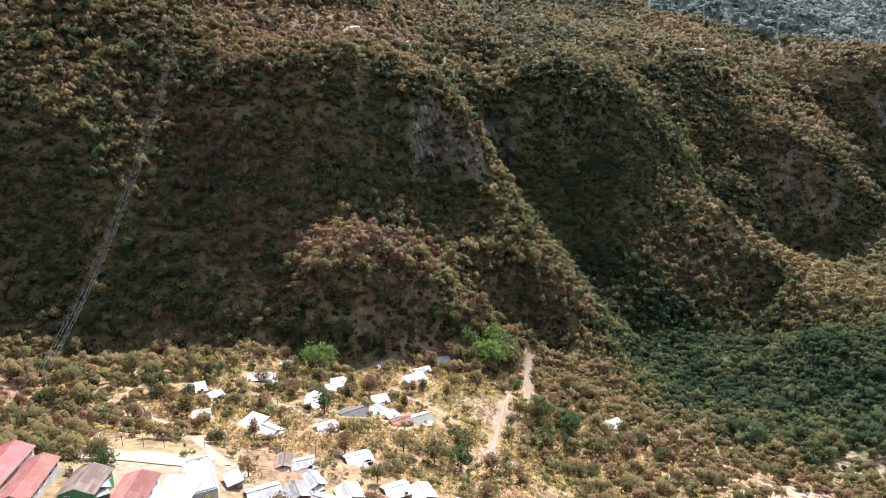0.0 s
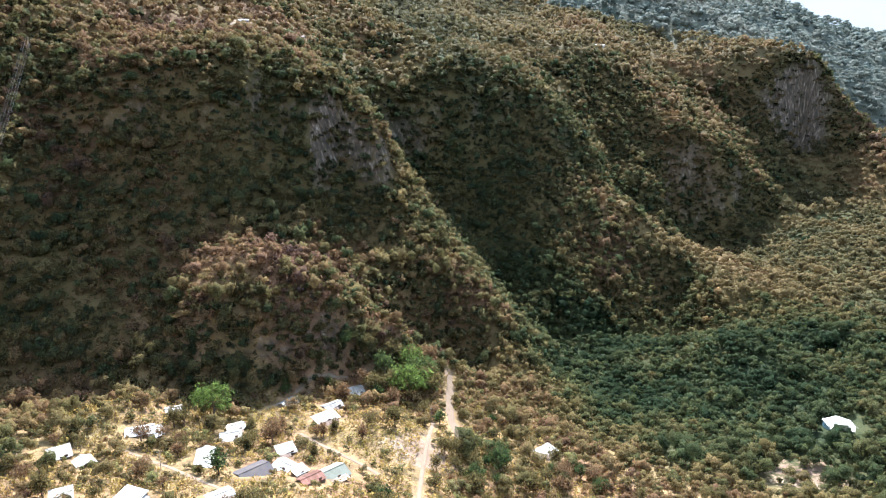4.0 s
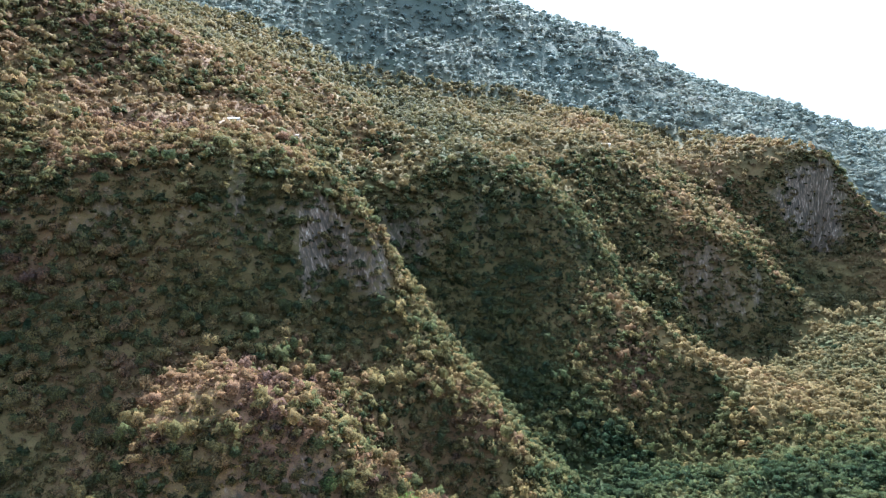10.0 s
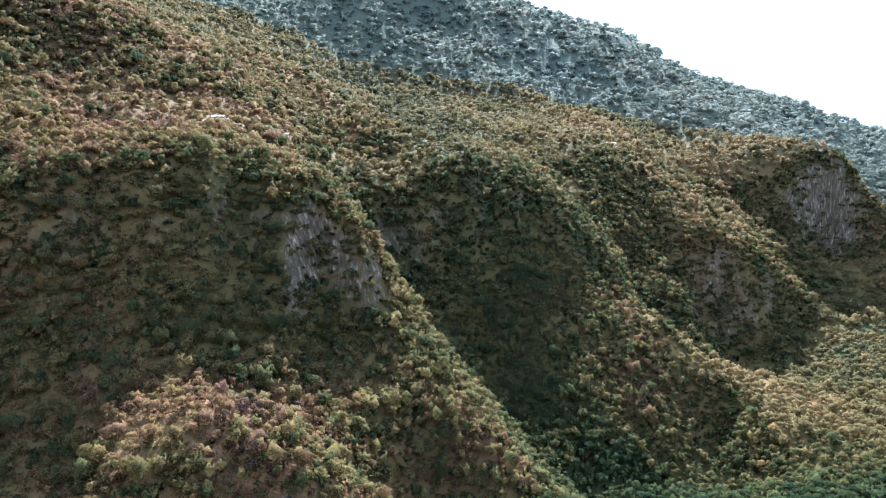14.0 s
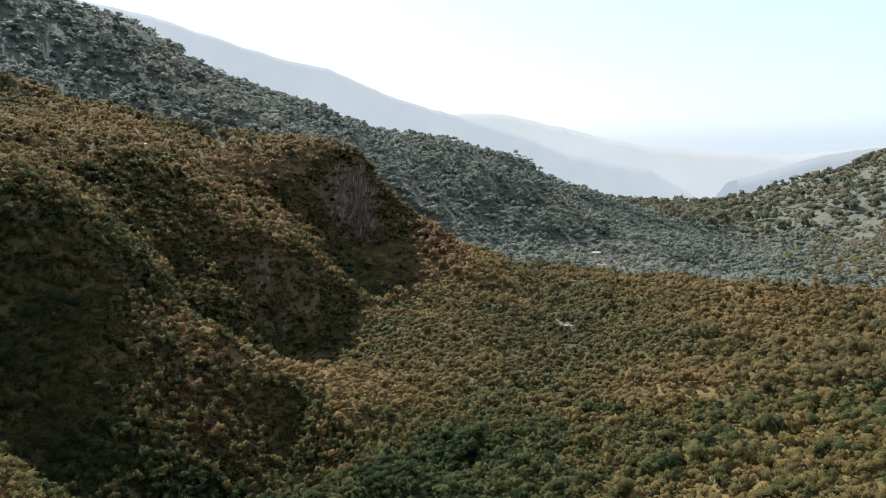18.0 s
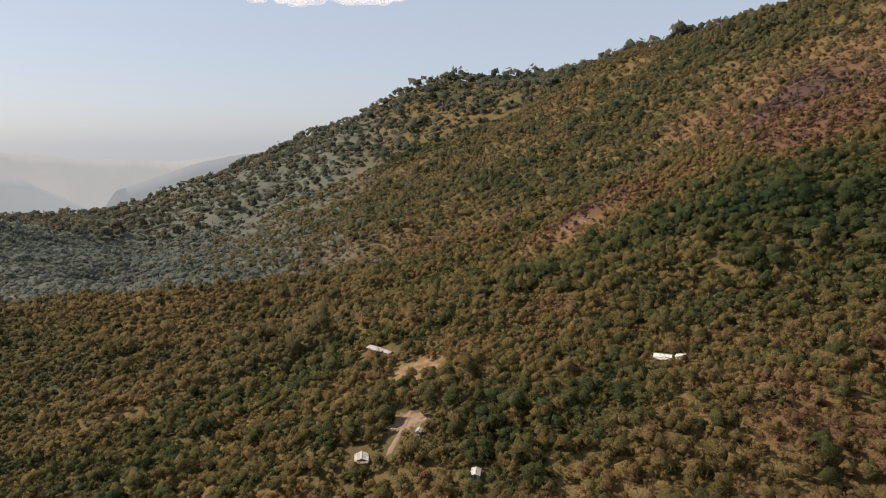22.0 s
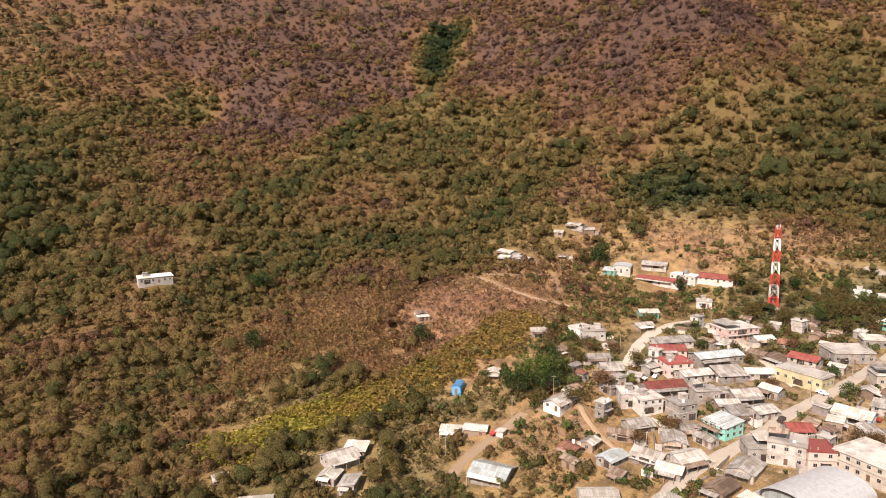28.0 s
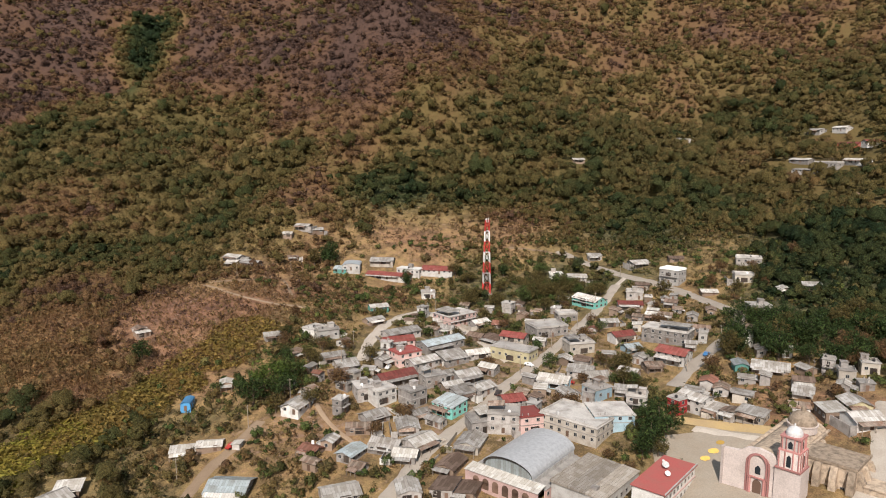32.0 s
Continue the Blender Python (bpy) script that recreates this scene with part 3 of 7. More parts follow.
# Patches of growth on the slopes: x, y, reach, how dry, how strong.
PATCHES = {
    "north_slopes": [
        (539, 332, 32, 0.5, 3),
        (427, 261, 24, 0.52, 3),
        (397, 313, 21, 0.45, 3),
        (865, 688, 54, 0.2, 3),
        (572, 605, 33, 0.15, 4),
        (465, 458, 25, 0.12, 4),
        (708, 940, 47, 0.6, 4),
        (659, 986, 37, 0.62, 4),
        (-111, 538, 32, 0.58, 4),
        (-172, 631, 34, 0.62, 4),
        (-49, 565, 23, 0.57, 4),
        (493, 989, 59, 0.58, 5),
        (405, 978, 49, 0.5, 4),
        (522, 938, 32, 0.6, 5),
        (327, 795, 23, 0.42, 4),
        (263, 676, 13, 0.5, 7),
        (289, 640, 12, 0.5, 7),
        (311, 603, 13, 0.5, 7),
        (-44, 390, 24, 0.7, 9),
        (-67, 394, 15, 0.62, 6),
        (-36, 401, 13, 0.72, 6),
        (36, 527, 10, 0.42, 7),
        (63, 516, 10, 0.45, 6),
        # gorge floor, six rows: evergreen tint darkened further for the cliffs' shade
        (250, 482, 55, 0.0, 6),
        (200, 552, 34, 0.0, 6),
        (264, 572, 34, 0.0, 6),
        (284, 436, 42, 0.02, 5),
        (300, 385, 30, 0.06, 4),
        (340, 460, 32, 0.1, 3),
        (427, 1421, 106, 0.2, 3),
        (91, 1269, 91, 0.22, 3),
        (-31, 1147, 35, 0.5, 4),
        (315, 1117, 36, 0.6, 4),
    ],
    "mountain_woods": [
        (657, -719, 99, 1.0, 3),
        (547, -841, 78, 1.0, 3),
        (501, -569, 44, 0.95, 2.5),
        (462, -878, 50, 0.98, 3),
        (382, -855, 19, 0.05, 7),
        (366, -785, 16, 0.03, 7),
        (326, -634, 13, 0.05, 7),
        (399, -561, 14, 0.06, 6),
        (661, -637, 28, 0.12, 4),
        (688, -536, 27, 0.12, 4),
        (269, -504, 51, 0.33, 3),
        (193, -530, 36, 0.36, 3),
        (294, -446, 30, 0.34, 3),
        (138, -435, 19, 0.22, 4),
        (196, -366, 28, 0.26, 3),
        (276, -331, 25, 0.3, 2.5),
        (49, -384, 16, 0.04, 6),
        (-123, -662, 49, 0.32, 3),
        (-52, -480, 50, 0.33, 3),
        (-183, -626, 53, 0.38, 3),
        (-109, -427, 35, 0.3, 3),
        (135, -611, 63, 0.86, 3),
        (40, -602, 24, 0.97, 4),
        (60, -522, 30, 0.84, 3),
        (107, -393, 12, 0.76, 5),
        (265, -873, 43, 0.92, 3),
        (577, -496, 27, 0.86, 3),
        (319, -369, 24, 0.68, 3),
        (421, -243, 22, 0.68, 2.5),
        (278, -218, 18, 0.7, 3),
        (262, -151, 15, 0.66, 3),
        (212, -205, 13, 0.7, 3),
        (305, -111, 15, 0.2, 3),
        (314, -158, 15, 0.25, 3),
        (248, -55, 15, 0.32, 3),
        (-9, -502, 11, 0.6, 4),
        (216, -180, 34, 0.76, 6),
        (203, -142, 27, 0.74, 6),
        (238, -113, 22, 0.76, 6),
        (178, -124, 18, 0.74, 6),
        (262, -150, 18, 0.72, 5),
        (300, -185, 26, 0.35, 4),
        (152, -112, 20, 0.55, 8),
        (-132, -222, 30, 0.55, 8),
        (-122, -190, 18, 0.55, 8),
        (130, -148, 18, 0.55, 8),
    ],
    "eastern_woods": [
        (1728, -566, 116, 0.18, 3),
        (1748, -377, 95, 0.22, 3),
        (1296, -388, 50, 1.0, 4),
        (1353, -503, 40, 0.9, 4),
        (1617, -218, 85, 0.4, 3),
        (1552, -53, 78, 0.28, 3),
        (1266, 77, 72, 0.92, 3),
        (1245, 149, 59, 0.8, 3),
        (619, -140, 36, 0.08, 4),
        (518, -168, 33, 0.2, 3),
        (595, -329, 40, 0.5, 3),
        (687, -504, 33, 0.2, 3),
        (554, -634, 71, 0.97, 3),
        (763, -721, 59, 0.9, 3),
        (492, -102, 30, 0.22, 3),
        (360, 112, 20, 0.2, 3),
        (363, 64, 19, 0.3, 3),
        (269, 12, 13, 0.62, 3),
        (323, -90, 14, 0.72, 3),
    ],
    "southern_woods": [
        (466, -732, 86, 1.0, 3),
        (380, -868, 27, 0.1, 5),
        (361, -756, 19, 0.06, 6),
        (214, -653, 58, 0.82, 3),
        (78, -601, 41, 0.9, 3),
        (42, -609, 23, 1.0, 4),
        (-83, -714, 48, 0.5, 3),
        (-260, -727, 49, 0.5, 3),
        (-92, -480, 36, 0.3, 3),
        (-2, -420, 32, 0.26, 3),
        (53, -379, 17, 0.04, 6),
        (102, -385, 14, 0.8, 5),
        (-418, -779, 70, 0.85, 3),
        (-352, -854, 56, 0.6, 3),
        (-451, -601, 58, 0.3, 3),
        (-365, -538, 40, 0.35, 3),
        (247, -577, 40, 0.36, 3),
        (293, -471, 34, 0.3, 3),
        (304, -385, 24, 0.72, 3),
        (-145, -409, 32, 0.4, 3),
    ],
    "south_slopes_a": [
        (501, -848, 115, 0.92, 3),
        (373, -845, 30, 0.12, 5),
        (356, -754, 23, 0.12, 5),
        (240, -686, 74, 0.85, 3),
        (107, -668, 87, 0.93, 3),
        (43, -566, 41, 0.8, 3),
        (119, -514, 70, 0.8, 2.5),
        (-8, -489, 37, 0.35, 2.5),
        (-130, -694, 91, 0.85, 2),
        (-265, -787, 95, 0.82, 2),
        (-153, -645, 63, 0.5, 2),
        (-303, -721, 54, 0.45, 2),
        (-474, -736, 118, 0.85, 2.5),
        (-355, -641, 68, 0.6, 2),
        (-409, -562, 73, 0.35, 2),
        (334, -556, 73, 0.42, 3),
        (259, -577, 65, 0.42, 3),
        (182, -455, 47, 0.4, 3),
    ],
    "south_slopes_b": [
        (112, -397, 37, 0.62, 3),
        (72, -390, 21, 0.15, 4),
        (45, -373, 25, 0.12, 4),
        (6, -434, 45, 0.35, 3),
        (-53, -436, 46, 0.38, 3),
        (-128, -454, 36, 0.3, 3),
        (-181, -442, 49, 0.45, 2),
        (-246, -417, 49, 0.5, 2),
        (-264, -322, 49, 0.55, 2),
        (-214, -201, 30, 0.12, 4),
        (-161, -134, 21, 0.15, 4),
        (-38, -345, 29, 0.62, 3),
        (-128, -331, 20, 0.22, 5),
        (45, -325, 41, 0.72, 3),
        (300, -395, 52, 0.72, 3),
        (366, -482, 41, 0.45, 2),
        (191, -287, 27, 0.4, 3),
        (253, -360, 37, 0.42, 3),
    ],
    "south_slopes_c": [
        (240, -262, 31, 0.75, 3),
        (154, -194, 29, 0.85, 4),
        (175, -189, 22, 0.85, 4),
        (172, -131, 25, 0.66, 4),
        (175, -80, 22, 0.52, 6),
        (200, -151, 20, 0.7, 3),
        (221, -166, 18, 0.35, 3),
        (142, -80, 19, 0.4, 3),
        (117, -99, 11, 0.35, 3),
    ],
    "south_east_slopes_a": [
        (1456, -563, 135, 0.3, 3),
        (1085, -460, 80, 0.88, 3),
        (1140, -604, 76, 0.5, 2),
        (831, -522, 88, 0.3, 3),
        (790, -605, 81, 0.85, 2.5),
        (699, -614, 57, 0.45, 2),
        (703, -774, 130, 0.95, 3),
        (528, -806, 92, 0.95, 3),
        (498, -605, 75, 0.9, 3),
        (371, -800, 29, 0.1, 5),
        (248, -671, 81, 0.85, 3),
        (127, -594, 79, 0.85, 3),
        (311, -577, 59, 0.5, 3),
        (233, -576, 64, 0.42, 3),
        (310, -429, 43, 0.6, 2.5),
        (231, -428, 47, 0.42, 2.5),
        (152, -432, 40, 0.3, 3),
        (105, -405, 27, 0.72, 3),
    ],
    "south_east_slopes_b": [
        (465, -375, 45, 0.62, 2),
        (582, -387, 50, 0.4, 2),
        (753, -406, 68, 0.32, 3),
        (731, -241, 67, 0.25, 3),
        (674, -163, 53, 0.1, 5),
        (576, -84, 44, 0.2, 3),
        (489, -128, 40, 0.2, 3),
        (436, -170, 29, 0.5, 2),
        (359, -111, 24, 0.85, 4),
        (315, -147, 16, 0.62, 3),
        (369, -312, 33, 0.55, 2),
        (283, -256, 28, 0.4, 2),
        (252, -99, 26, 0.5, 2),
        (291, -100, 21, 0.4, 2),
        (353, -41, 29, 0.4, 2),
        (272, -17, 20, 0.55, 2),
        (281, 21, 25, 0.7, 2.5),
        (336, 25, 26, 0.45, 2),
    ],
    "south_east_slopes_c": [
        (260, -51, 18, 0.35, 2),
        (207, -165, 21, 0.6, 2),
        (231, -140, 21, 0.7, 2.5),
        (145, -190, 25, 0.9, 4),
        (180, -70, 19, 0.5, 8),
        (249, -124, 14, 0.3, 2),
        (225, -45, 17, 0.5, 2),
    ],
    "north_slopes_a": [
        (-199, 683, 54, 0.72, 3),
        (-197, 569, 30, 0.6, 3),
        (-145, 634, 43, 0.68, 3),
        (-62, 532, 26, 0.64, 3),
        (-41, 527, 21, 0.55, 2),
        (-67, 515, 21, 0.3, 4),
        (-14, 529, 21, 0.35, 4),
        (-102, 488, 36, 0.6, 2),
        (-136, 470, 32, 0.75, 2),
        (-34, 497, 32, 0.35, 3),
        (-49, 403, 29, 0.58, 4),
        (-67, 379, 25, 0.54, 4),
        (-15, 396, 19, 0.72, 3),
        (13, 430, 18, 0.72, 3),
        (-124, 396, 27, 0.4, 3),
        (-95, 373, 22, 0.42, 3),
        (-124, 368, 19, 0.5, 2),
        (32, 528, 17, 0.52, 4),
    ],
    "north_slopes_b": [
        (55, 505, 17, 0.5, 3),
        (82, 470, 24, 0.75, 3),
        (115, 695, 35, 0.25, 4),
        (216, 729, 26, 0.22, 4),
        (193, 649, 41, 0.7, 3),
        (247, 593, 45, 0.68, 3),
        (287, 575, 34, 0.62, 3),
        (282, 525, 37, 0.5, 2),
        (298, 483, 41, 0.35, 3),
        (500, 688, 53, 0.45, 2),
        (551, 799, 52, 0.4, 2),
        (494, 967, 76, 0.7, 3),
        (435, 967, 56, 0.6, 2.5),
        (272, 905, 65, 0.5, 2),
        (49, 698, 35, 0.5, 2),
        (633, 987, 52, 0.35, 3),
        (702, 920, 52, 0.7, 3),
        (-1, 1249, 166, 0.32, 2),
    ],
    "north_slopes_c": [
        (208, 1398, 189, 0.28, 2),
        (-74, 886, 61, 0.55, 2),
        (355, 1339, 148, 0.3, 2),
        (559, 1189, 116, 0.35, 2),
        (351, 1100, 51, 0.6, 2),
        (662, 1036, 87, 0.6, 2),
    ],
    "valley_slopes_a": [
        (489, 963, 53, 0.75, 3),
        (693, 872, 56, 0.72, 3),
        (949, 1038, 73, 0.5, 2),
        (271, 625, 48, 0.88, 4),
        (232, 584, 39, 0.88, 4),
        (340, 630, 34, 0.5, 2),
        (311, 530, 34, 0.35, 2),
        (936, 923, 114, 0.4, 2),
        (778, 693, 72, 0.35, 2),
        (1145, 857, 51, 0.85, 4),
        (533, 666, 71, 0.25, 3),
        (575, 551, 54, 0.2, 3),
        (425, 490, 32, 0.08, 4),
        (646, 491, 42, 0.15, 3),
        (785, 450, 48, 0.6, 2),
        (559, 324, 45, 0.42, 2),
        (480, 379, 51, 0.36, 2),
        (778, 318, 68, 0.42, 2),
    ],
    "valley_slopes_b": [
        (1360, 254, 128, 0.5, 2),
        (1856, 182, 139, 0.42, 2),
        (2054, 450, 155, 0.5, 2),
        (1639, 570, 127, 0.42, 2),
        (572, 148, 43, 0.6, 3),
        (426, 161, 28, 0.75, 3),
        (381, 261, 31, 0.4, 2),
        (333, 325, 34, 0.45, 2),
        (437, 212, 29, 0.5, 2),
        (333, 276, 21, 0.6, 2),
    ],
    "east_slopes_a": [
        (1376, 55, 114, 0.45, 2),
        (1528, -268, 131, 0.4, 2),
        (1361, -105, 89, 0.45, 2),
        (1378, -407, 110, 0.6, 2),
        (906, -71, 43, 0.7, 4),
        (689, -147, 48, 0.1, 5),
        (691, -72, 33, 0.15, 4),
        (599, -162, 31, 0.12, 4),
        (923, -392, 79, 0.88, 3),
        (1023, -594, 70, 0.9, 3),
        (737, -524, 92, 0.5, 2),
        (500, -361, 66, 0.72, 3),
        (472, -242, 45, 0.5, 2),
        (464, -109, 34, 0.2, 4),
        (529, -71, 26, 0.45, 2),
        (517, 69, 33, 0.75, 2),
        (430, 33, 24, 0.3, 2),
        (474, 114, 35, 0.35, 2),
    ],
    "east_slopes_b": [
        (587, 185, 43, 0.42, 2),
        (434, -159, 29, 0.55, 2),
        (339, -103, 24, 0.85, 4),
        (361, -156, 17, 0.62, 3),
        (300, -124, 23, 0.5, 2),
        (262, -48, 16, 0.5, 4),
        (278, 21, 26, 0.7, 2.5),
        (299, 51, 20, 0.55, 2),
        (340, 99, 22, 0.2, 3),
        (302, -39, 20, 0.4, 2),
        (232, -77, 22, 0.65, 3),
        (202, -48, 17, 0.55, 3),
    ],
}


def dryness(x, y):
    top, low = np.full(len(x), 0.42 * 0.05), np.full(len(x), 0.05)
    for cx, cy, r, tint, force in (*COVER.values(), *(p for rows in PATCHES.values() for p in rows)):
        k = force * np.exp(-((x - cx) ** 2 + (y - cy) ** 2) / (r * r))
        top += k * tint
        low += k
    t = top / low
    t = t + 0.012 * relief(x, y)  # gullies stay green, spurs dry out
    return t + 0.13 * vnoise(x, y, 70, 2) + 0.13 * vnoise(x, y, 26, 4)


# grassland and cleared slopes without trees: x, y, reach
YELLOW_LAND = [(205, -57, 17), (190, -68, 17), (174, -80, 16)]
GOLD_LAND = [(162, -95, 16), (152, -112, 16), (141, -130, 16), (130, -148, 16), (118, -172, 15)]
RUST_LAND = [(216, -180, 34), (203, -142, 27), (238, -113, 22), (178, -124, 18), (262, -150, 18)]
OPEN_LAND = [*YELLOW_LAND, *GOLD_LAND, *RUST_LAND, (146, -192, 44), (430, 160, 18), (30, -310, 30), (-130, -226, 25), (-122, -192, 17), (-152, -252, 24)]


def cleared(x, y):
    k = np.zeros(len(x))
    for cx, cy, r in OPEN_LAND:
        k = np.maximum(k, np.exp(-(((x - cx) ** 2 + (y - cy) ** 2) / (r * r)) ** 2))
    return k


# Bare earth: fields, building plots, cuttings and dirt yards.
BARE = {
    "village_yards": (0, -128, 128, 0.34),
    "village_core": (-2, -118, 78, 0.5),
    "school_yard": (-76, 168, 30, 0.6),
    "north_plots": (-14, 290, 74, 0.2),
    "quarry": (24, 283, 17, 0.7),
    "dirt_strip": (18, 226, 14, 0.7),
    "red_field": (146, 238, 22, 0.62),
    "red_field_low": (205, 285, 24, 0.6),
    "cut_bank": (142, -202, 51, 0.3),
    "chapel_bank": (84, -84, 30, 0.42),
    "terraces": (40, -317, 81, 0.3),
    "road_end": (344, 167, 13, 0.7),
    "slide": (1102, -660, 30, 0.85),
    "east_scar": (891, -47, 30, 0.45),
    "valley_field": (1080, 796, 47, 0.6),
    "valley_patch": (716, 634, 16, 0.7),
}


def bareness(x, y):
    b = np.zeros(len(x))
    for cx, cy, r, k in BARE.values():
        b = np.maximum(b, k * np.exp(-(((x - cx) ** 2 + (y - cy) ** 2) / (r * r)) ** 2))
    return b


def growing(first, last, step, limit, grow):
    """Even steps from first to last, then ever wider ones out to the limit."""
    mid = list(np.arange(first, last + step, step))
    up, s = [mid[-1]], step
    while up[-1] < limit:
        s *= grow
        up.append(up[-1] + s)
    down, s = [mid[0]], step
    while down[-1] > -limit:
        s *= grow
        down.append(down[-1] - s)
    return np.array(down[:0:-1] + mid + up[1:])


def raw_mesh(name, verts, faces, mat, tint=None, smooth=False):
    """A mesh from arrays of vertices and of triangles or quads."""
    me = bpy.data.meshes.new(name)
    n, k = faces.shape
    me.vertices.add(len(verts))
    me.vertices.foreach_set("co", np.ascontiguousarray(verts, np.float32).ravel())
    me.loops.add(n * k)
    me.loops.foreach_set("vertex_index", np.ascontiguousarray(faces, np.int32).ravel())
    me.polygons.add(n)
    me.polygons.foreach_set("loop_start", np.arange(0, n * k, k, dtype=np.int32))
    if smooth:
        me.polygons.foreach_set("use_smooth", np.ones(n, bool))
    me.materials.append(mat)
    if tint is not None:
        at = me.attributes.new("tint", "FLOAT", "POINT" if len(tint) == len(verts) else "FACE")
        at.data.foreach_set("value", np.ascontiguousarray(tint, np.float32))
    me.update(calc_edges=True)
    return me


gx = growing(-330, 760, 4.5, 4900, 1.075)
gy = growing(-700, 1010, 4.5, 4900, 1.075)
GX, GY = np.meshgrid(gx, gy, indexing="ij")
gz = ground_z(GX.ravel(), GY.ravel())
idx = np.arange(GX.size).reshape(GX.shape)
quads = np.stack([idx[:-1, :-1], idx[1:, :-1], idx[1:, 1:], idx[:-1, 1:]], -1).reshape(-1, 4)
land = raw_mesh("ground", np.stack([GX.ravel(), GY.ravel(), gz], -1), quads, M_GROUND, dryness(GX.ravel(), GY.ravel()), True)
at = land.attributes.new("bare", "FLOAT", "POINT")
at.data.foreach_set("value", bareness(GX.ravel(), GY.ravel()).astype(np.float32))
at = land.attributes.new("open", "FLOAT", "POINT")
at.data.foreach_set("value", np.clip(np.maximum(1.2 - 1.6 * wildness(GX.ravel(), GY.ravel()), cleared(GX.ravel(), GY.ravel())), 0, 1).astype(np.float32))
# Share of painted haze in the ground colour, growing with distance.
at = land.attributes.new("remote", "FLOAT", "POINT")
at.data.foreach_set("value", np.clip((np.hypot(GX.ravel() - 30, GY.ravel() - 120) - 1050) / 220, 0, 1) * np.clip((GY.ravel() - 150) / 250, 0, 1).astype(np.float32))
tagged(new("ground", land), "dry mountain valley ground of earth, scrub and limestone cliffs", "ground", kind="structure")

# ---- roads and building plots: width and line; x, y, width, depth, height, turn, roof, wall ----
ROADS = {
    "street_main": (6.6, [(-82, -224), (-63, -193), (-47, -171), (-29, -145), (-13, -124), (-1, -112), (6, -103), (14, -91), (24, -79), (33, -68), (41, -56), (47, -43), (51, -35)]),
    "street_south": (7.0, [(-64, -289), (-70, -276), (-81, -255), (-92, -234), (-102, -216), (-110, -193), (-116, -168), (-120, -152), (-109, -134), (-92, -120), (-76, -106), (-62, -92)]),
    "street_curve": (6.6, [(62, -136), (60, -154), (55, -176), (45, -196), (32, -210), (21, -195), (10, -171), (2, -149), (-4, -131)]),
    "street_link": (3.5, [(-82, -224), (-90, -233)]),
    "tower_track": (3, [(-7.2, -230.7), (-20.0, -221.8), (-28.8, -225.3)]),
    "hill_track": (2.5, [(-30.7, -297.2), (-52.7, -291.2), (-68.4, -277.0)]),
    "foot_path": (2.2, [(77.8, -98.0), (73.7, -88.6), (67.7, -79.1), (59.0, -66.3), (56.0, -64.2)]),
    "dirt_road": (5.5, [(98, -91), (104, -79), (109, -71), (113, -61), (115, -51)]),
    "spur_path": (2.2, [(157.5, -235.8), (145.1, -225.4), (129.3, -215.9), (113.3, -206.7), (102.1, -203.3), (92.7, -200.5)]),
    "spur_path_up": (2.0, [(154.0, -240.8), (136.0, -244.5), (114.6, -258.9), (103.8, -221.2)]),
    "street_church": (8, [(-118, -48), (-103, -29), (-93, -17), (-84, -9), (-72, 2)]),
    "plaza_street": (9, [(-58, -60), (-65, -51), (-72, -44)]),
    "ridge_road": (4.5, [(44, 381), (50, 380), (50, 366), (46, 348), (44, 324), (45, 305)]),
    "ridge_lane": (2.0, [(35.0, 320.3), (25.6, 277.3), (21.0, 251.2), (17.5, 224.9)]),
    "north_lane": (2.2, [(-92.1, 283.0), (-75.4, 272.1), (-56.8, 253.6), (-40.1, 235.9)]),
    "west_lane": (2.5, [(-144.3, 215.5), (-134.2, 230.4), (-132.2, 263.0), (-124.1, 277.7)]),
    "west_branch": (2.0, [(-121.3, 246.4), (-107.8, 230.5), (-100.3, 225.2)]),
    "bend_lane": (2.2, [(-24.0, 296.2), (-11.2, 277.5), (3.7, 262.7), (7.2, 257.4)]),
    "top_lane": (2.5, [(-42.9, 332.4), (-26.8, 357.0), (-7.9, 366.1), (8.4, 369.7)]),
    "school_lane": (4.5, [(-85, 209), (-75, 194), (-66, 182)]),
    "far_road": (3, [(320.5, 175.8), (328.1, 172.0), (341.5, 168.1), (355.3, 165.3)]),
    "valley_track": (3, [(-92.0, 628.6), (-73.6, 651.9), (-113.3, 633.8), (-146.8, 622.7)]),
    "rail_track": (2.0, [(-283.3, -320.1), (-274.1, -287.9), (-270.3, -276.7)]),
}

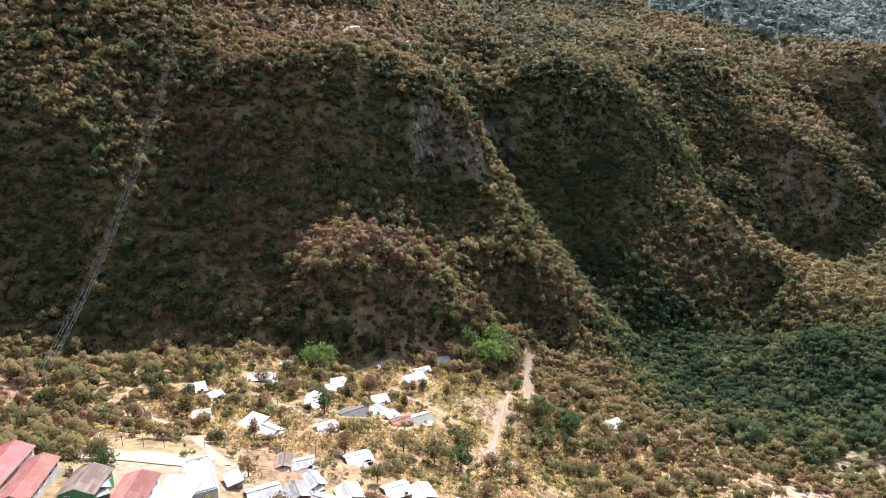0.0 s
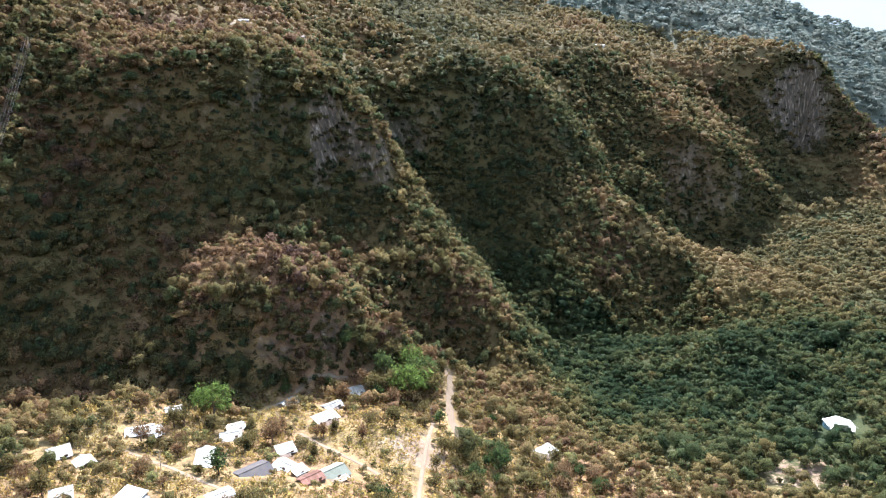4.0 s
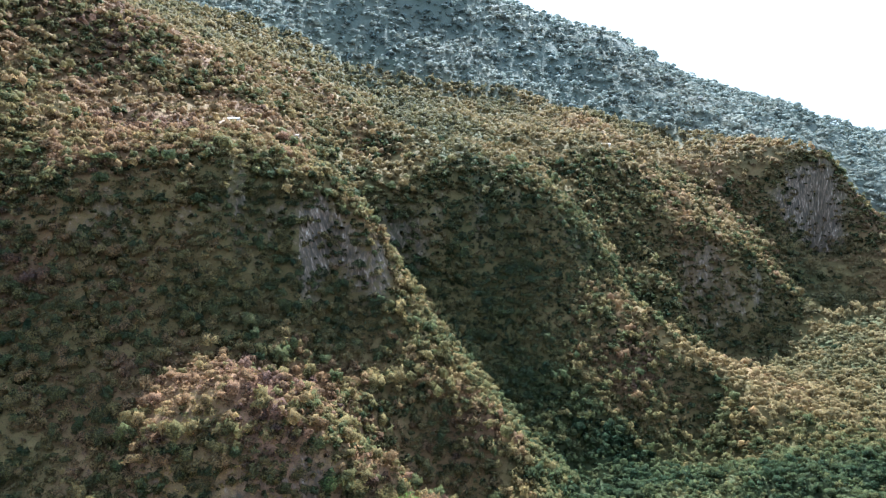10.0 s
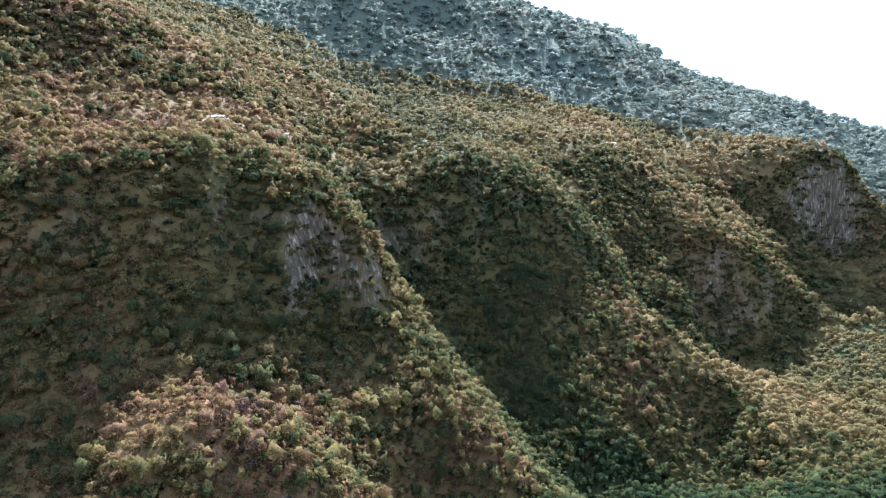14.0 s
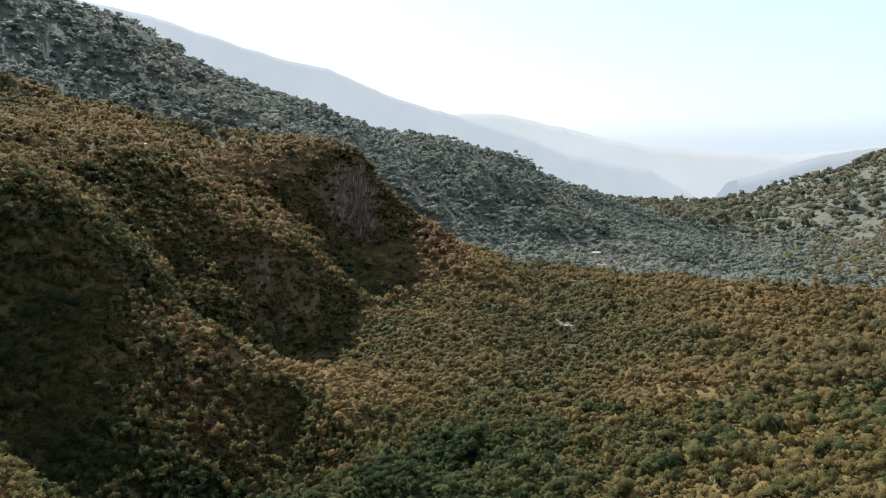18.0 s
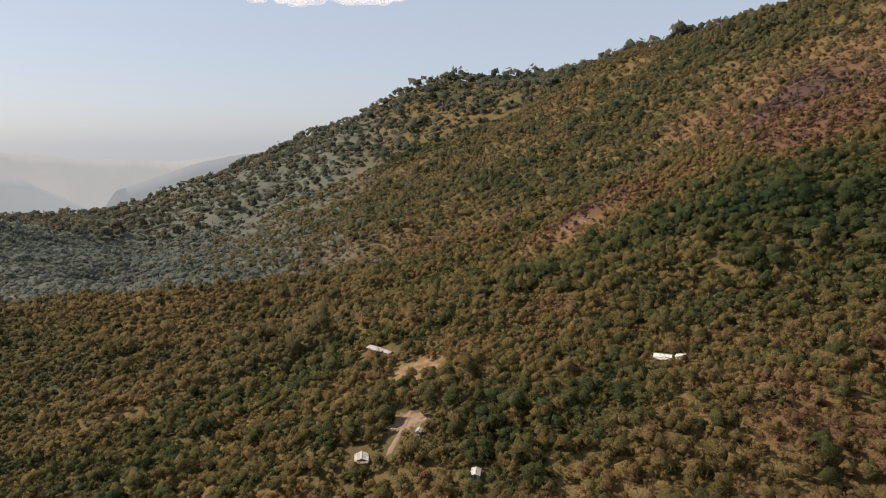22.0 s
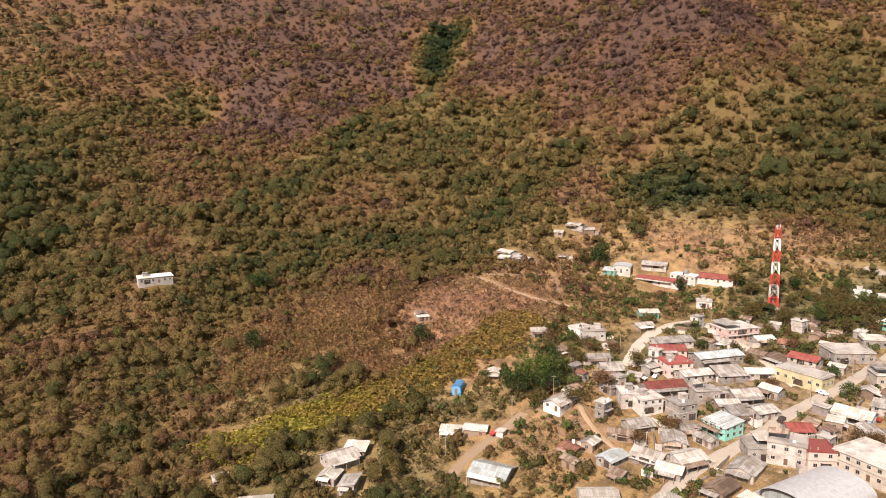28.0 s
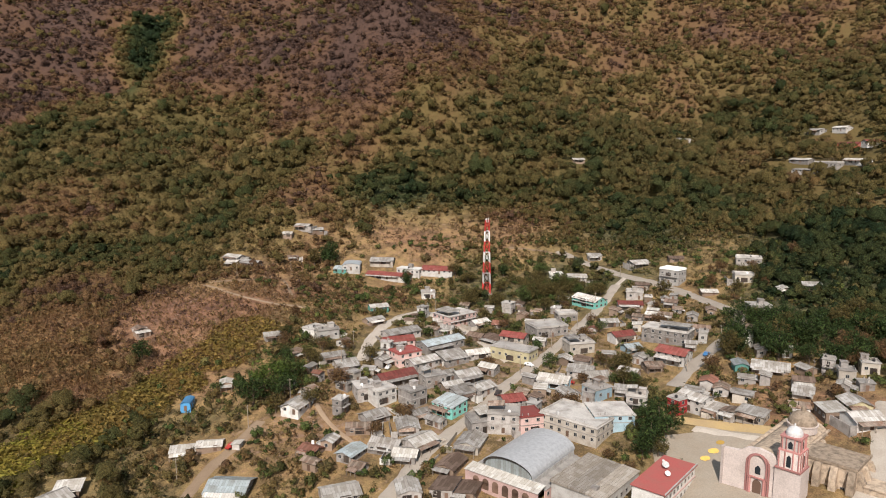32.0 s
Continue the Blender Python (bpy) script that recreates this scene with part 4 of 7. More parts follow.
BLOCKS = {
    "school_row": [
        (80.8, -274.0, 7.9, 7, 4, 173, "b", "t"),
        (73.7, -277.8, 11.0, 13, 5, 177, "a", "w"),
        (49.9, -269.1, 28.4, 8, 4.5, 157, "r", "w"),
        (54.3, -282.5, 14.8, 8, 4, 169, "g", "m"),
        (18.8, -269.1, 19.7, 10, 5.5, 163, "r", "w"),
        (36.4, -271.6, 15.9, 8, 4, 152, "W", "w"),
        (27.1, -236.4, 7.9, 7, 4, 180, "f", "w"),
        (55.8, -205.9, 9.6, 7, 4.5, -161, "w", "t"),
        (57.6, -184.7, 9.5, 7, 3.5, -143, "g", "e"),
        (-109.8, -211.1, 11.5, 9, 10, 130, "W", "w"),
    ],
    "upper_street": [
        (85.6, -165.8, 7.6, 9, 6, 143, "f", "w"),
        (79.9, -163.9, 10.6, 8, 6, -157, "f", "w"),
        (15.7, -188.6, 18.3, 13, 7, -144, "f", "p"),
        (20.8, -184.8, 12.5, 6, 4, 0, "g", "c"),
        (3.7, -181.6, 9.5, 7, 4, -149, "w", "c"),
        (7.3, -161.5, 7.8, 6, 3.5, 141, "n", "e"),
        (-0.1, -156.3, 10.0, 6, 3.5, 131, "n", "e"),
        (-51.4, -246.8, 7.5, 6, 5, 172, "W", "w"),
        (-62.5, -240.0, 11.0, 8, 5, 172, "w", "c"),
        (-59.3, -200.2, 16.4, 10, 7, 122, "w", "t"),
        (-82.2, -270.5, 8.3, 6, 4, 176, "g", "w"),
    ],
    "upper_yards": [
        (-102.9, -248.1, 11.0, 7, 4, -167, "g", "c"),
        (-125.2, -244.8, 8.5, 6, 3.5, 174, "n", "e"),
        (-41.9, -182.7, 10.1, 8, 4, -179, "f", "c"),
        (-27.4, -163.8, 16.8, 13, 6, -165, "f", "c"),
        (-6.3, -134.7, 19.3, 9, 6.5, 141, "f", "y"),
        (-9.3, -150.8, 11.3, 8, 8, 149, "r", "m"),
        (-76.9, -186.2, 12.4, 7, 4, 171, "r", "c"),
        (-83.9, -199.1, 8.8, 7, 4.5, 163, "f", "c"),
        (-77.8, -137.2, 20.5, 11, 7, 140, "f", "c"),
        (-71.5, -114.4, 12.3, 9, 8, 134, "r", "w"),
        (-36.1, -136.9, 11.9, 9, 6, -172, "f", "m"),
    ],
    "middle_yards": [
        (-59.1, -165.6, 8.2, 7, 4, 179, "g", "c"),
        (-58.5, -144.0, 10.9, 7, 5, -163, "r", "w"),
        (-58.7, -131.5, 7.0, 6, 3.5, -162, "b", "b"),
        (-31.0, -112.8, 10.3, 10, 4.5, 155, "g", "c"),
        (-35.6, -107.5, 9.0, 8, 4, 0, "g", "c"),
        (-60.5, -109.9, 7.3, 6, 4, -177, "s", "e"),
        (-18.0, -105.6, 12.5, 8, 5, 150, "w", "b"),
        (-20.4, -95.0, 6.0, 8, 4, -165, "g", "c"),
        (-28.4, -90.3, 4.4, 7, 5, 150, "f", "c"),
        (-31.8, -92.8, 8.5, 8, 5.5, -151, "f", "b"),
        (-118.7, -185.1, 7.8, 6, 3, 173, "w", "e"),
    ],
    "market": [
        (-18.5, -69.9, 22.7, 16, 7.5, 135, "f", "m"),
        (-30.0, -71.3, 14.4, 13, 7, 0, "f", "b"),
        (-0.8, -74.6, 8.7, 9, 8, -169, "F", "p"),
        (7.8, -75.9, 11.3, 9, 9, 169, "f", "c"),
        (2.6, -89.8, 8.3, 8, 7, -165, "r", "c"),
        (16.9, -76.7, 7.9, 9, 5, -169, "f", "c"),
        (20.9, -65.4, 8.3, 11, 4, 156, "g", "m"),
        (29.0, -52.2, 6.6, 10, 4, 148, "n", "e"),
    ],
    "lower_block": [
        (74.7, -137.9, 9.7, 7, 4, -156, "g", "c"),
        (68.7, -130.7, 9.2, 8, 4, -154, "g", "c"),
        (71.1, -121.7, 8.3, 7, 3.5, -167, "n", "e"),
        (47.0, -116.7, 16.8, 9, 5, -150, "r", "c"),
        (42.5, -135.2, 11.5, 9, 7, -151, "F", "p"),
        (25.7, -150.5, 21.6, 9, 6.5, -146, "b", "c"),
        (45.6, -153.7, 14.6, 8, 5.5, -163, "r", "p"),
        (35.2, -130.3, 13.1, 8, 5, -147, "g", "c"),
        (21.4, -134.2, 11.5, 9, 5, -155, "g", "c"),
        (44.1, -165.0, 17.5, 9, 5, -150, "g", "c"),
        (10.2, -138.8, 10.8, 7, 4, -161, "w", "c"),
    ],
    "crowded_block": [
        (26.3, -117.0, 7.6, 7, 4.5, -155, "g", "c"),
        (17.5, -116.5, 10.7, 8, 5, -151, "g", "c"),
        (24.2, -108.0, 8.3, 7, 4.5, -157, "g", "e"),
        (19.4, -102.0, 9.3, 7, 4.5, -151, "g", "c"),
        (12.3, -104.8, 9.1, 8, 4.5, -142, "g", "c"),
        (59.3, -104.0, 8.0, 9, 6.5, -163, "f", "c"),
        (52.7, -100.6, 9.2, 8, 7, -144, "f", "w"),
        (40.3, -98.9, 8.1, 8, 8, -142, "f", "c"),
        (26.3, -90.5, 10.0, 9, 7, 134, "b", "t"),
        (55.2, -86.7, 8.9, 8, 4, -145, "g", "c"),
        (31.6, -114.3, 9.4, 7, 5, -157, "f", "c"),
    ],
    "lower_street": [
        (60.6, -79.3, 8.7, 7, 3.5, 179, "s", "e"),
        (42.8, -78.8, 7.6, 9, 4, -175, "g", "c"),
        (50.4, -66.3, 10.0, 10, 4, 158, "g", "c"),
        (38.9, -67.1, 10.9, 9, 4.5, -139, "w", "c"),
        (43.7, -58.8, 7.7, 7, 4, 166, "w", "c"),
        (62.2, -61.8, 6.1, 9, 4, 147, "b", "c"),
        (38.1, -89.1, 7.1, 5, 3, -147, "g", "c"),
        (43.6, -38.3, 7.1, 9, 4.5, -173, "g", "c"),
        (64.6, -39.6, 11.4, 9, 4, -162, "w", "c"),
        (31.8, -39.5, 7.4, 9, 4, 156, "n", "c"),
        (25.3, -37.3, 6.9, 8, 4, 154, "n", "e"),
    ],
    "east_edge": [
        (84.8, -95.5, 7.7, 11, 4.5, 155, "g", "w"),
        (129.9, -108.6, 3.9, 7, 4, -178, "B", "B"),
        (117.6, -122.0, 5.0, 6, 3.5, -168, "w", "e"),
        (122.8, -76.8, 8.5, 5, 3, -171, "w", "e"),
        (113.8, -79.0, 8.6, 6, 3, -175, "w", "e"),
        (100.6, -51.2, 12.5, 11, 5, 172, "b", "c"),
        (103.7, -77.0, 2.8, 3, 2.5, 168, "w", "w"),
        (152.3, -54.7, 7.4, 6, 3.5, -171, "w", "e"),
        (105.5, -165.3, 8.0, 6, 3.5, -160, "w", "c"),
        (172.8, -180.4, 5.9, 6, 3.5, -145, "s", "c"),
    ],
    "plaza_row": [
        (-55.3, -71.8, 5.0, 5, 7.5, 119, "f", "d"),
        (-62.3, -72.5, 10.2, 8, 7.5, 123, "g", "w"),
        (-66.4, -65.2, 6.1, 6, 4, 127, "g", "w"),
        (-70.1, -60.7, 5.2, 6, 4, 129, "s", "w"),
        (-74.9, -55.2, 9.0, 6, 4.5, 131, "g", "m"),
        (-95.3, -44.5, 6.8, 9, 5, 170, "w", "e"),
        (-104.9, -46.6, 7.8, 8, 5, 170, "g", "y"),
        (-100.6, -36.8, 10.4, 9, 5, -177, "g", "w"),
        (-91.3, -96.5, 5.2, 7, 4, 165, "b", "t"),
        (-99.9, -89.4, 12.8, 7, 3.5, 149, "g", "e"),
        (-109.6, -81.8, 5.1, 6, 3.5, -172, "w", "e"),
    ],
    "south_edge": [
        (-156.3, -216.2, 13.5, 8, 4, 155, "f", "c"),
        (-141.5, -193.0, 9.8, 8, 4.5, 163, "f", "m"),
        (-128.6, -152.7, 9.9, 8, 4, 172, "f", "c"),
        (-150.3, -167.8, 6.8, 7, 3.5, 166, "w", "e"),
        (-162.4, -165.5, 8.4, 8, 3.5, 164, "g", "e"),
        (-136.1, -122.7, 5.3, 5, 3, 101, "w", "e"),
        (-147.1, -129.5, 3.4, 5, 3, 172, "b", "e"),
        (118.5, -311.6, 6.3, 6, 3.5, 171, "w", "e"),
        (109.0, -320.7, 10.0, 7, 3.5, 158, "g", "c"),
        (100.3, -317.6, 9.2, 6, 3.5, -172, "g", "e"),
        (112.1, -286.2, 6.4, 5, 2.5, -169, "n", "e"),
    ],
    "hillside": [
        (-205.6, -494.8, 14.2, 8, 4, -176, "g", "c"),
        (-244.7, -511.0, 21.1, 9, 5, 160, "W", "w"),
        (-118.6, -451.3, 10.4, 7, 4, -177, "g", "e"),
        (-340.4, -452.9, 14.6, 8, 5, 102, "g", "w"),
        (-351.2, -432.7, 14.7, 8, 5, 102, "w", "w"),
        (-339.1, -402.1, 16.9, 9, 5.5, 117, "r", "o"),
        (-344.0, -378.4, 19.9, 8, 5, 0, "r", "w"),
        (-290.0, -390.4, 18.0, 8, 4, 111, "g", "c"),
        (-296.4, -364.0, 19.0, 9, 4.5, 113, "f", "c"),
        (-311.1, -351.5, 20.3, 8, 4, 104, "w", "w"),
        (-282.1, -371.9, 18.8, 7, 4, 117, "g", "c"),
        (149.1, -285.8, 12.5, 8, 4, 146, "w", "c"),
        (136.4, -275.6, 13.4, 7, 3.5, 145, "g", "e"),
    ],
    "red_halls": [
        (-113.0, 152.0, 9.0, 19, 4.8, 4, "r", "w"),
        (-101.5, 146.5, 7.0, 17, 4.8, 6, "P", "m"),
        (-89.6, 149.8, 8.6, 10.5, 5.2, 2, "n", "G"),
        (-78.4, 151.2, 8.2, 11.5, 4.8, 2, "P", "w"),
        (-66.0, 162.6, 6.9, 16, 5, 26, "W", "w"),
        (-69.3, 156.1, 8.8, 8, 4, -5, "w", "c"),
        (-88.4, 151.1, 5.6, 8, 4, 36, "w", "c"),
    ],
    "north_houses": [
        (-86.6, 296.4, 9.9, 7, 3, 12, "w", "e"),
        (-81.6, 296.9, 5.7, 5, 2.6, 45, "w", "e"),
        (-79.4, 320.7, 6.1, 6, 3, 17, "w", "e"),
        (-57.1, 271.1, 6.0, 13, 3.2, 3, "w", "c"),
        (-51.7, 307.2, 6.7, 6, 3, 22, "w", "e"),
        (-52.0, 298.0, 7.9, 6, 2.8, 13, "w", "e"),
        (-71.7, 232.6, 7.6, 8, 3, 61, "w", "e"),
        (-63.0, 222.3, 6.6, 7, 3, 58, "w", "e"),
        (-44.2, 232.7, 7.1, 7, 3, 29, "w", "e"),
        (-108.7, 275.7, 7.2, 7, 3, 26, "w", "e"),
        (-97.2, 267.2, 5.7, 6, 3, 37, "w", "e"),
    ],
    "north_plots": [
        (-92.0, 234.8, 6.0, 6, 3, 19, "w", "e"),
        (-44.2, 188.9, 7.9, 7, 3, 23, "w", "e"),
        (-49.4, 188.1, 4.0, 7, 3.4, 7, "n", "e"),
        (-28.3, 200.7, 8.0, 7, 3.2, 27, "w", "e"),
        (-38.2, 177.1, 3.8, 7, 3.2, 33, "w", "e"),
        (-49.4, 163.8, 8.2, 7, 3.4, 27, "w", "c"),
        (-41.0, 167.5, 6.2, 7, 3.2, 24, "g", "e"),
        (-14.1, 178.6, 7.1, 7, 3.2, 27, "w", "e"),
        (-6.5, 179.3, 6.4, 7, 3.2, 24, "w", "e"),
        (-27.2, 172.2, 6.6, 7, 3.2, 25, "w", "e"),
        (-59.3, 168.9, 3.8, 6, 3, 29, "w", "e"),
    ],
    "ridge_end": [
        (-31.5, 338.3, 8.9, 6, 3, 44, "w", "e"),
        (0.3, 354.6, 6.8, 6, 3, 13, "w", "e"),
        (-11.4, 330.4, 8.8, 6, 2.8, 32, "w", "e"),
        (-13.7, 310.3, 9.7, 6, 3, 33, "w", "e"),
        (-37.5, 257.8, 10.7, 9, 2.4, 35, "k", "e"),
        (-28.0, 277.2, 6.7, 6, 3, 22, "w", "e"),
        (-9.8, 255.2, 9.5, 9, 3, 33, "o", "e"),
        (-17.0, 249.0, 7.9, 6, 2.8, 34, "R", "e"),
        (85.5, 307.2, 10.3, 6, 3, 33, "w", "e"),
        (-21.4, 256.0, 4.5, 4, 2.6, 38, "w", "e"),
        (-26.8, 262.6, 7.4, 5, 2.6, -44, "w", "e"),
    ],
    "far_slope": [
        (343.0, -176.3, 19.4, 8, 4.2, -130, "W", "w"),
        (387.9, 26.6, 8.6, 7, 3, -116, "w", "c"),
        (384.1, 18.3, 4.5, 5, 3, -120, "w", "c"),
        (480.2, 185.2, 22.7, 4, 2.2, -140, "w", "c"),
        (328.0, 161.9, 1.8, 4, 3, -101, "w", "w"),
        (290.9, 139.4, 3.3, 6, 3, -100, "w", "c"),
    ],
    "spur_foot": [
        (154.9, -38.7, 6.1, 7, 4, -178, "w", "c"),
        (155.6, -47.7, 11.1, 9, 5, -126, "g", "c"),
        (146.2, -36.0, 5.3, 8, 4, -171, "g", "c"),
        (172.3, -19.4, 10.5, 9, 3.5, -151, "w", "c"),
        (195.3, -33.3, 6.0, 6, 3, -136, "w", "e"),
        (170.9, -177.6, 6.5, 6, 3.5, -142, "w", "e"),
        (148.5, -278.2, 7.4, 6, 3.5, 166, "w", "e"),
        (143.0, -282.5, 7.2, 6, 3.5, 168, "g", "c"),
    ],
    "terrace_huts": [
        (-78.4, 647.3, 7.9, 6, 3.5, 0, "w", "w"),
        (354.6, 995.0, 12.7, 7, 3.5, 0, "w", "w"),
        (-35.0, 676.0, 6.6, 6, 3.5, 0, "s", "c"),
    ],
    "valley_huts": [
        (703.4, 627.6, 14.5, 8, 4, -27, "s", "e"),
        (1186.6, 887.0, 16.3, 8, 4, -35, "w", "c"),
        (322.4, 187.8, 5.9, 7, 3.5, -87, "w", "c"),
    ],
    "valley_shed": [
        (251.7, 324.9, 13.5, 14, 4.5, -13, "w", "b"),
    ],
}
PLOTS = [(h[0], h[1], 0.62 * math.hypot(h[2], h[3]) + 1.6) for block in BLOCKS.values() for h in block]
PLOTS += [(4, -47, 24), (-13, -32, 17), (-31, -26, 15), (-60, -22, 17), (-75, -32, 18), (-78, -16, 12), (-52, -46, 18), (-48, -22, 14), (-42, -8, 14), (-62, -2, 14), (-75, 0, 12), (-85, -20, 12), (-8, -240, 6), (-95, 190, 16)]

# ---- ranges beyond the valley, far past the walkable land ----
FAR_CRESTS = {
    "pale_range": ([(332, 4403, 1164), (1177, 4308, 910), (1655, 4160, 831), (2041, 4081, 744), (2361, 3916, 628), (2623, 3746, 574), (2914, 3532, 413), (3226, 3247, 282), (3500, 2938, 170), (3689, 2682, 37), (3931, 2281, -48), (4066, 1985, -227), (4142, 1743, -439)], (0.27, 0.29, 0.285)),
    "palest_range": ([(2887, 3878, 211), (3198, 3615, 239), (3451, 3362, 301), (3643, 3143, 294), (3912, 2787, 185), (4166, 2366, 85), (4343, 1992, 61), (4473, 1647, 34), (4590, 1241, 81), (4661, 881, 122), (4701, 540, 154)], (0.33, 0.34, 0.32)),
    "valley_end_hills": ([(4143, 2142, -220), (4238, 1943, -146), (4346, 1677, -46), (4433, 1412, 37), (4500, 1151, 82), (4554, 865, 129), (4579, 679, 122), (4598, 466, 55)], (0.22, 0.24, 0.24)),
}
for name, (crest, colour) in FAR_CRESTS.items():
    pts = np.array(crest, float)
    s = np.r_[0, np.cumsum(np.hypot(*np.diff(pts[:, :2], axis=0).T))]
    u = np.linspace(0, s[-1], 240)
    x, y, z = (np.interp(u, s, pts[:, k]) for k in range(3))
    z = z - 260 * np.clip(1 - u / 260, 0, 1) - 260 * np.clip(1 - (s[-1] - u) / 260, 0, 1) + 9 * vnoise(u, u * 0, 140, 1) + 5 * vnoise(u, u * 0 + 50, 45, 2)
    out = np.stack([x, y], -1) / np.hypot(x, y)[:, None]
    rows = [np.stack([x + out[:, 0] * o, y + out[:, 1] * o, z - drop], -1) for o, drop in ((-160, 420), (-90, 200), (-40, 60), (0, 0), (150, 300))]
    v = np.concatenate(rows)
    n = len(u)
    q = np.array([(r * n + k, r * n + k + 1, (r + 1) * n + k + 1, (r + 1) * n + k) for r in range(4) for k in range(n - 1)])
    tagged(new("backdrop_" + name, raw_mesh(name, v, q, distance_mat(name, colour), None, True)), "far-off pale blue mountain range, its bright haze given as a glow", "mountain", kind="structure")

# ---- one small white cloud above the eastern ridge ----
M_CLOUD, _nt, _b = node_mat("glowing_cloud")
_b.inputs["Base Color"].default_value, _b.inputs["Roughness"].default_value = (0.5, 0.5, 0.5, 1), 1.0
# An even glow stands in for sunlight on the cloud.
_b.inputs["Emission Color"].default_value, _b.inputs["Emission Strength"].default_value = (0.5, 0.49, 0.47, 1), 1.0
_gap, _mix = _nt.nodes.new("ShaderNodeBsdfTransparent"), _nt.nodes.new("ShaderNodeMixShader")
_mix.inputs[0].default_value = 0.78
_nt.links.new(_b.outputs[0], _mix.inputs[1])
_nt.links.new(_gap.outputs[0], _mix.inputs[2])
_nt.links.new(_mix.outputs[0], _nt.nodes["Material Output"].inputs["Surface"])
puff = bmesh.new()
rc = random.Random(3)
for _ in range(60):
    u = rc.uniform(-1, 1)
    r = rc.uniform(22, 52) * (1 - 0.5 * abs(u))
    at = Vector((4490 + rc.uniform(-60, 60), 640 - 470 * u, 1015 + rc.gauss(0, 0.35) * 60 * (1 - abs(u))))
    bmesh.ops.create_icosphere(puff, subdivisions=2, radius=r, matrix=Matrix.Translation(at) @ Matrix.Diagonal((1, 1.5, 0.55, 1)))
me = bpy.data.meshes.new("cloud")
puff.to_mesh(me)
puff.free()
me.polygons.foreach_set("use_smooth", np.ones(len(me.polygons), bool))
me.materials.append(M_CLOUD)
tagged(new("backdrop_cloud", me), "small thin white cloud over the far ridge", "cloud", kind="structure")

# ---- woods and scrub ----
RNG = np.random.RandomState(5)
OCT_V = np.array([(1, 0, 0), (-1, 0, 0), (0, 1, 0), (0, -1, 0), (0, 0, 1), (0, 0, -1)], float)
OCT_F = np.array([(0, 2, 4), (2, 1, 4), (1, 3, 4), (3, 0, 4), (2, 0, 5), (1, 2, 5), (3, 1, 5), (0, 3, 5)])


def crown_template(leaves, size, lumps=3, seed=0, tilt=0.8, wide=1.0):
    """A crown of unit reach: loose uneven clumps with leaf sprays standing off them. Vertices, faces and soft normals."""
    r = np.random.RandomState(seed)
    vs, f, ns, n = [], [], [], 0
    heart = r.normal(size=(max(lumps, 1), 3)) * np.array([wide, wide, 0.55])
    heart[:, 2] = np.abs(heart[:, 2]) - 0.15
    heart *= (r.uniform(0.35, 0.68, len(heart)) / np.linalg.norm(heart, axis=1))[:, None]
    girth = r.uniform(0.36, 0.62, len(heart))
    for c, g in zip(heart[:lumps], girth):
        spin, _ = np.linalg.qr(r.normal(size=(3, 3)))
        d = OCT_V @ spin
        vs.append(c + d * g * r.uniform(0.7, 1.3, (6, 1)))
        ns.append(0.5 * vs[-1] + 0.6 * d)
        flip = np.linalg.det(spin) < 0
        sides = OCT_F[:, ::-1] if flip else OCT_F
        # the underside of a clump is never lit nor seen
        f.append(n + sides[d[sides].mean(1)[:, 2] > -0.26])
        n += 6
    pick = r.randint(len(heart), size=leaves)
    d = r.normal(size=(leaves, 3))
    d[:, 2] = np.abs(d[:, 2]) - 0.3
    d /= np.linalg.norm(d, axis=1)[:, None]
    at = heart[pick] + d * (girth[pick] * r.uniform(0.85, 1.25, leaves))[:, None] if lumps else d * r.uniform(0.6, 1.0, (leaves, 1))
    t1 = np.cross(d, r.normal(size=(leaves, 3)))
    t1 /= np.linalg.norm(t1, axis=1)[:, None]
    t2 = np.cross(d, t1)
    tri = []
    for k in range(3):
        a = 2.094 * k + r.uniform(-0.5, 0.5, (leaves, 1))
        tri.append(at + size * r.uniform(0.6, 1.35, (leaves, 1)) * (np.cos(a) * t1 + np.sin(a) * t2) + d * r.uniform(-tilt, tilt, (leaves, 1)) * size)
    vs.append(np.stack(tri, 1).reshape(-1, 3))
    ns.append(np.repeat(0.5 * at + 0.6 * d, 3, axis=0))
    f.append(n + np.arange(leaves * 3).reshape(-1, 3))
    return np.concatenate(vs), np.concatenate(f), np.concatenate(ns)


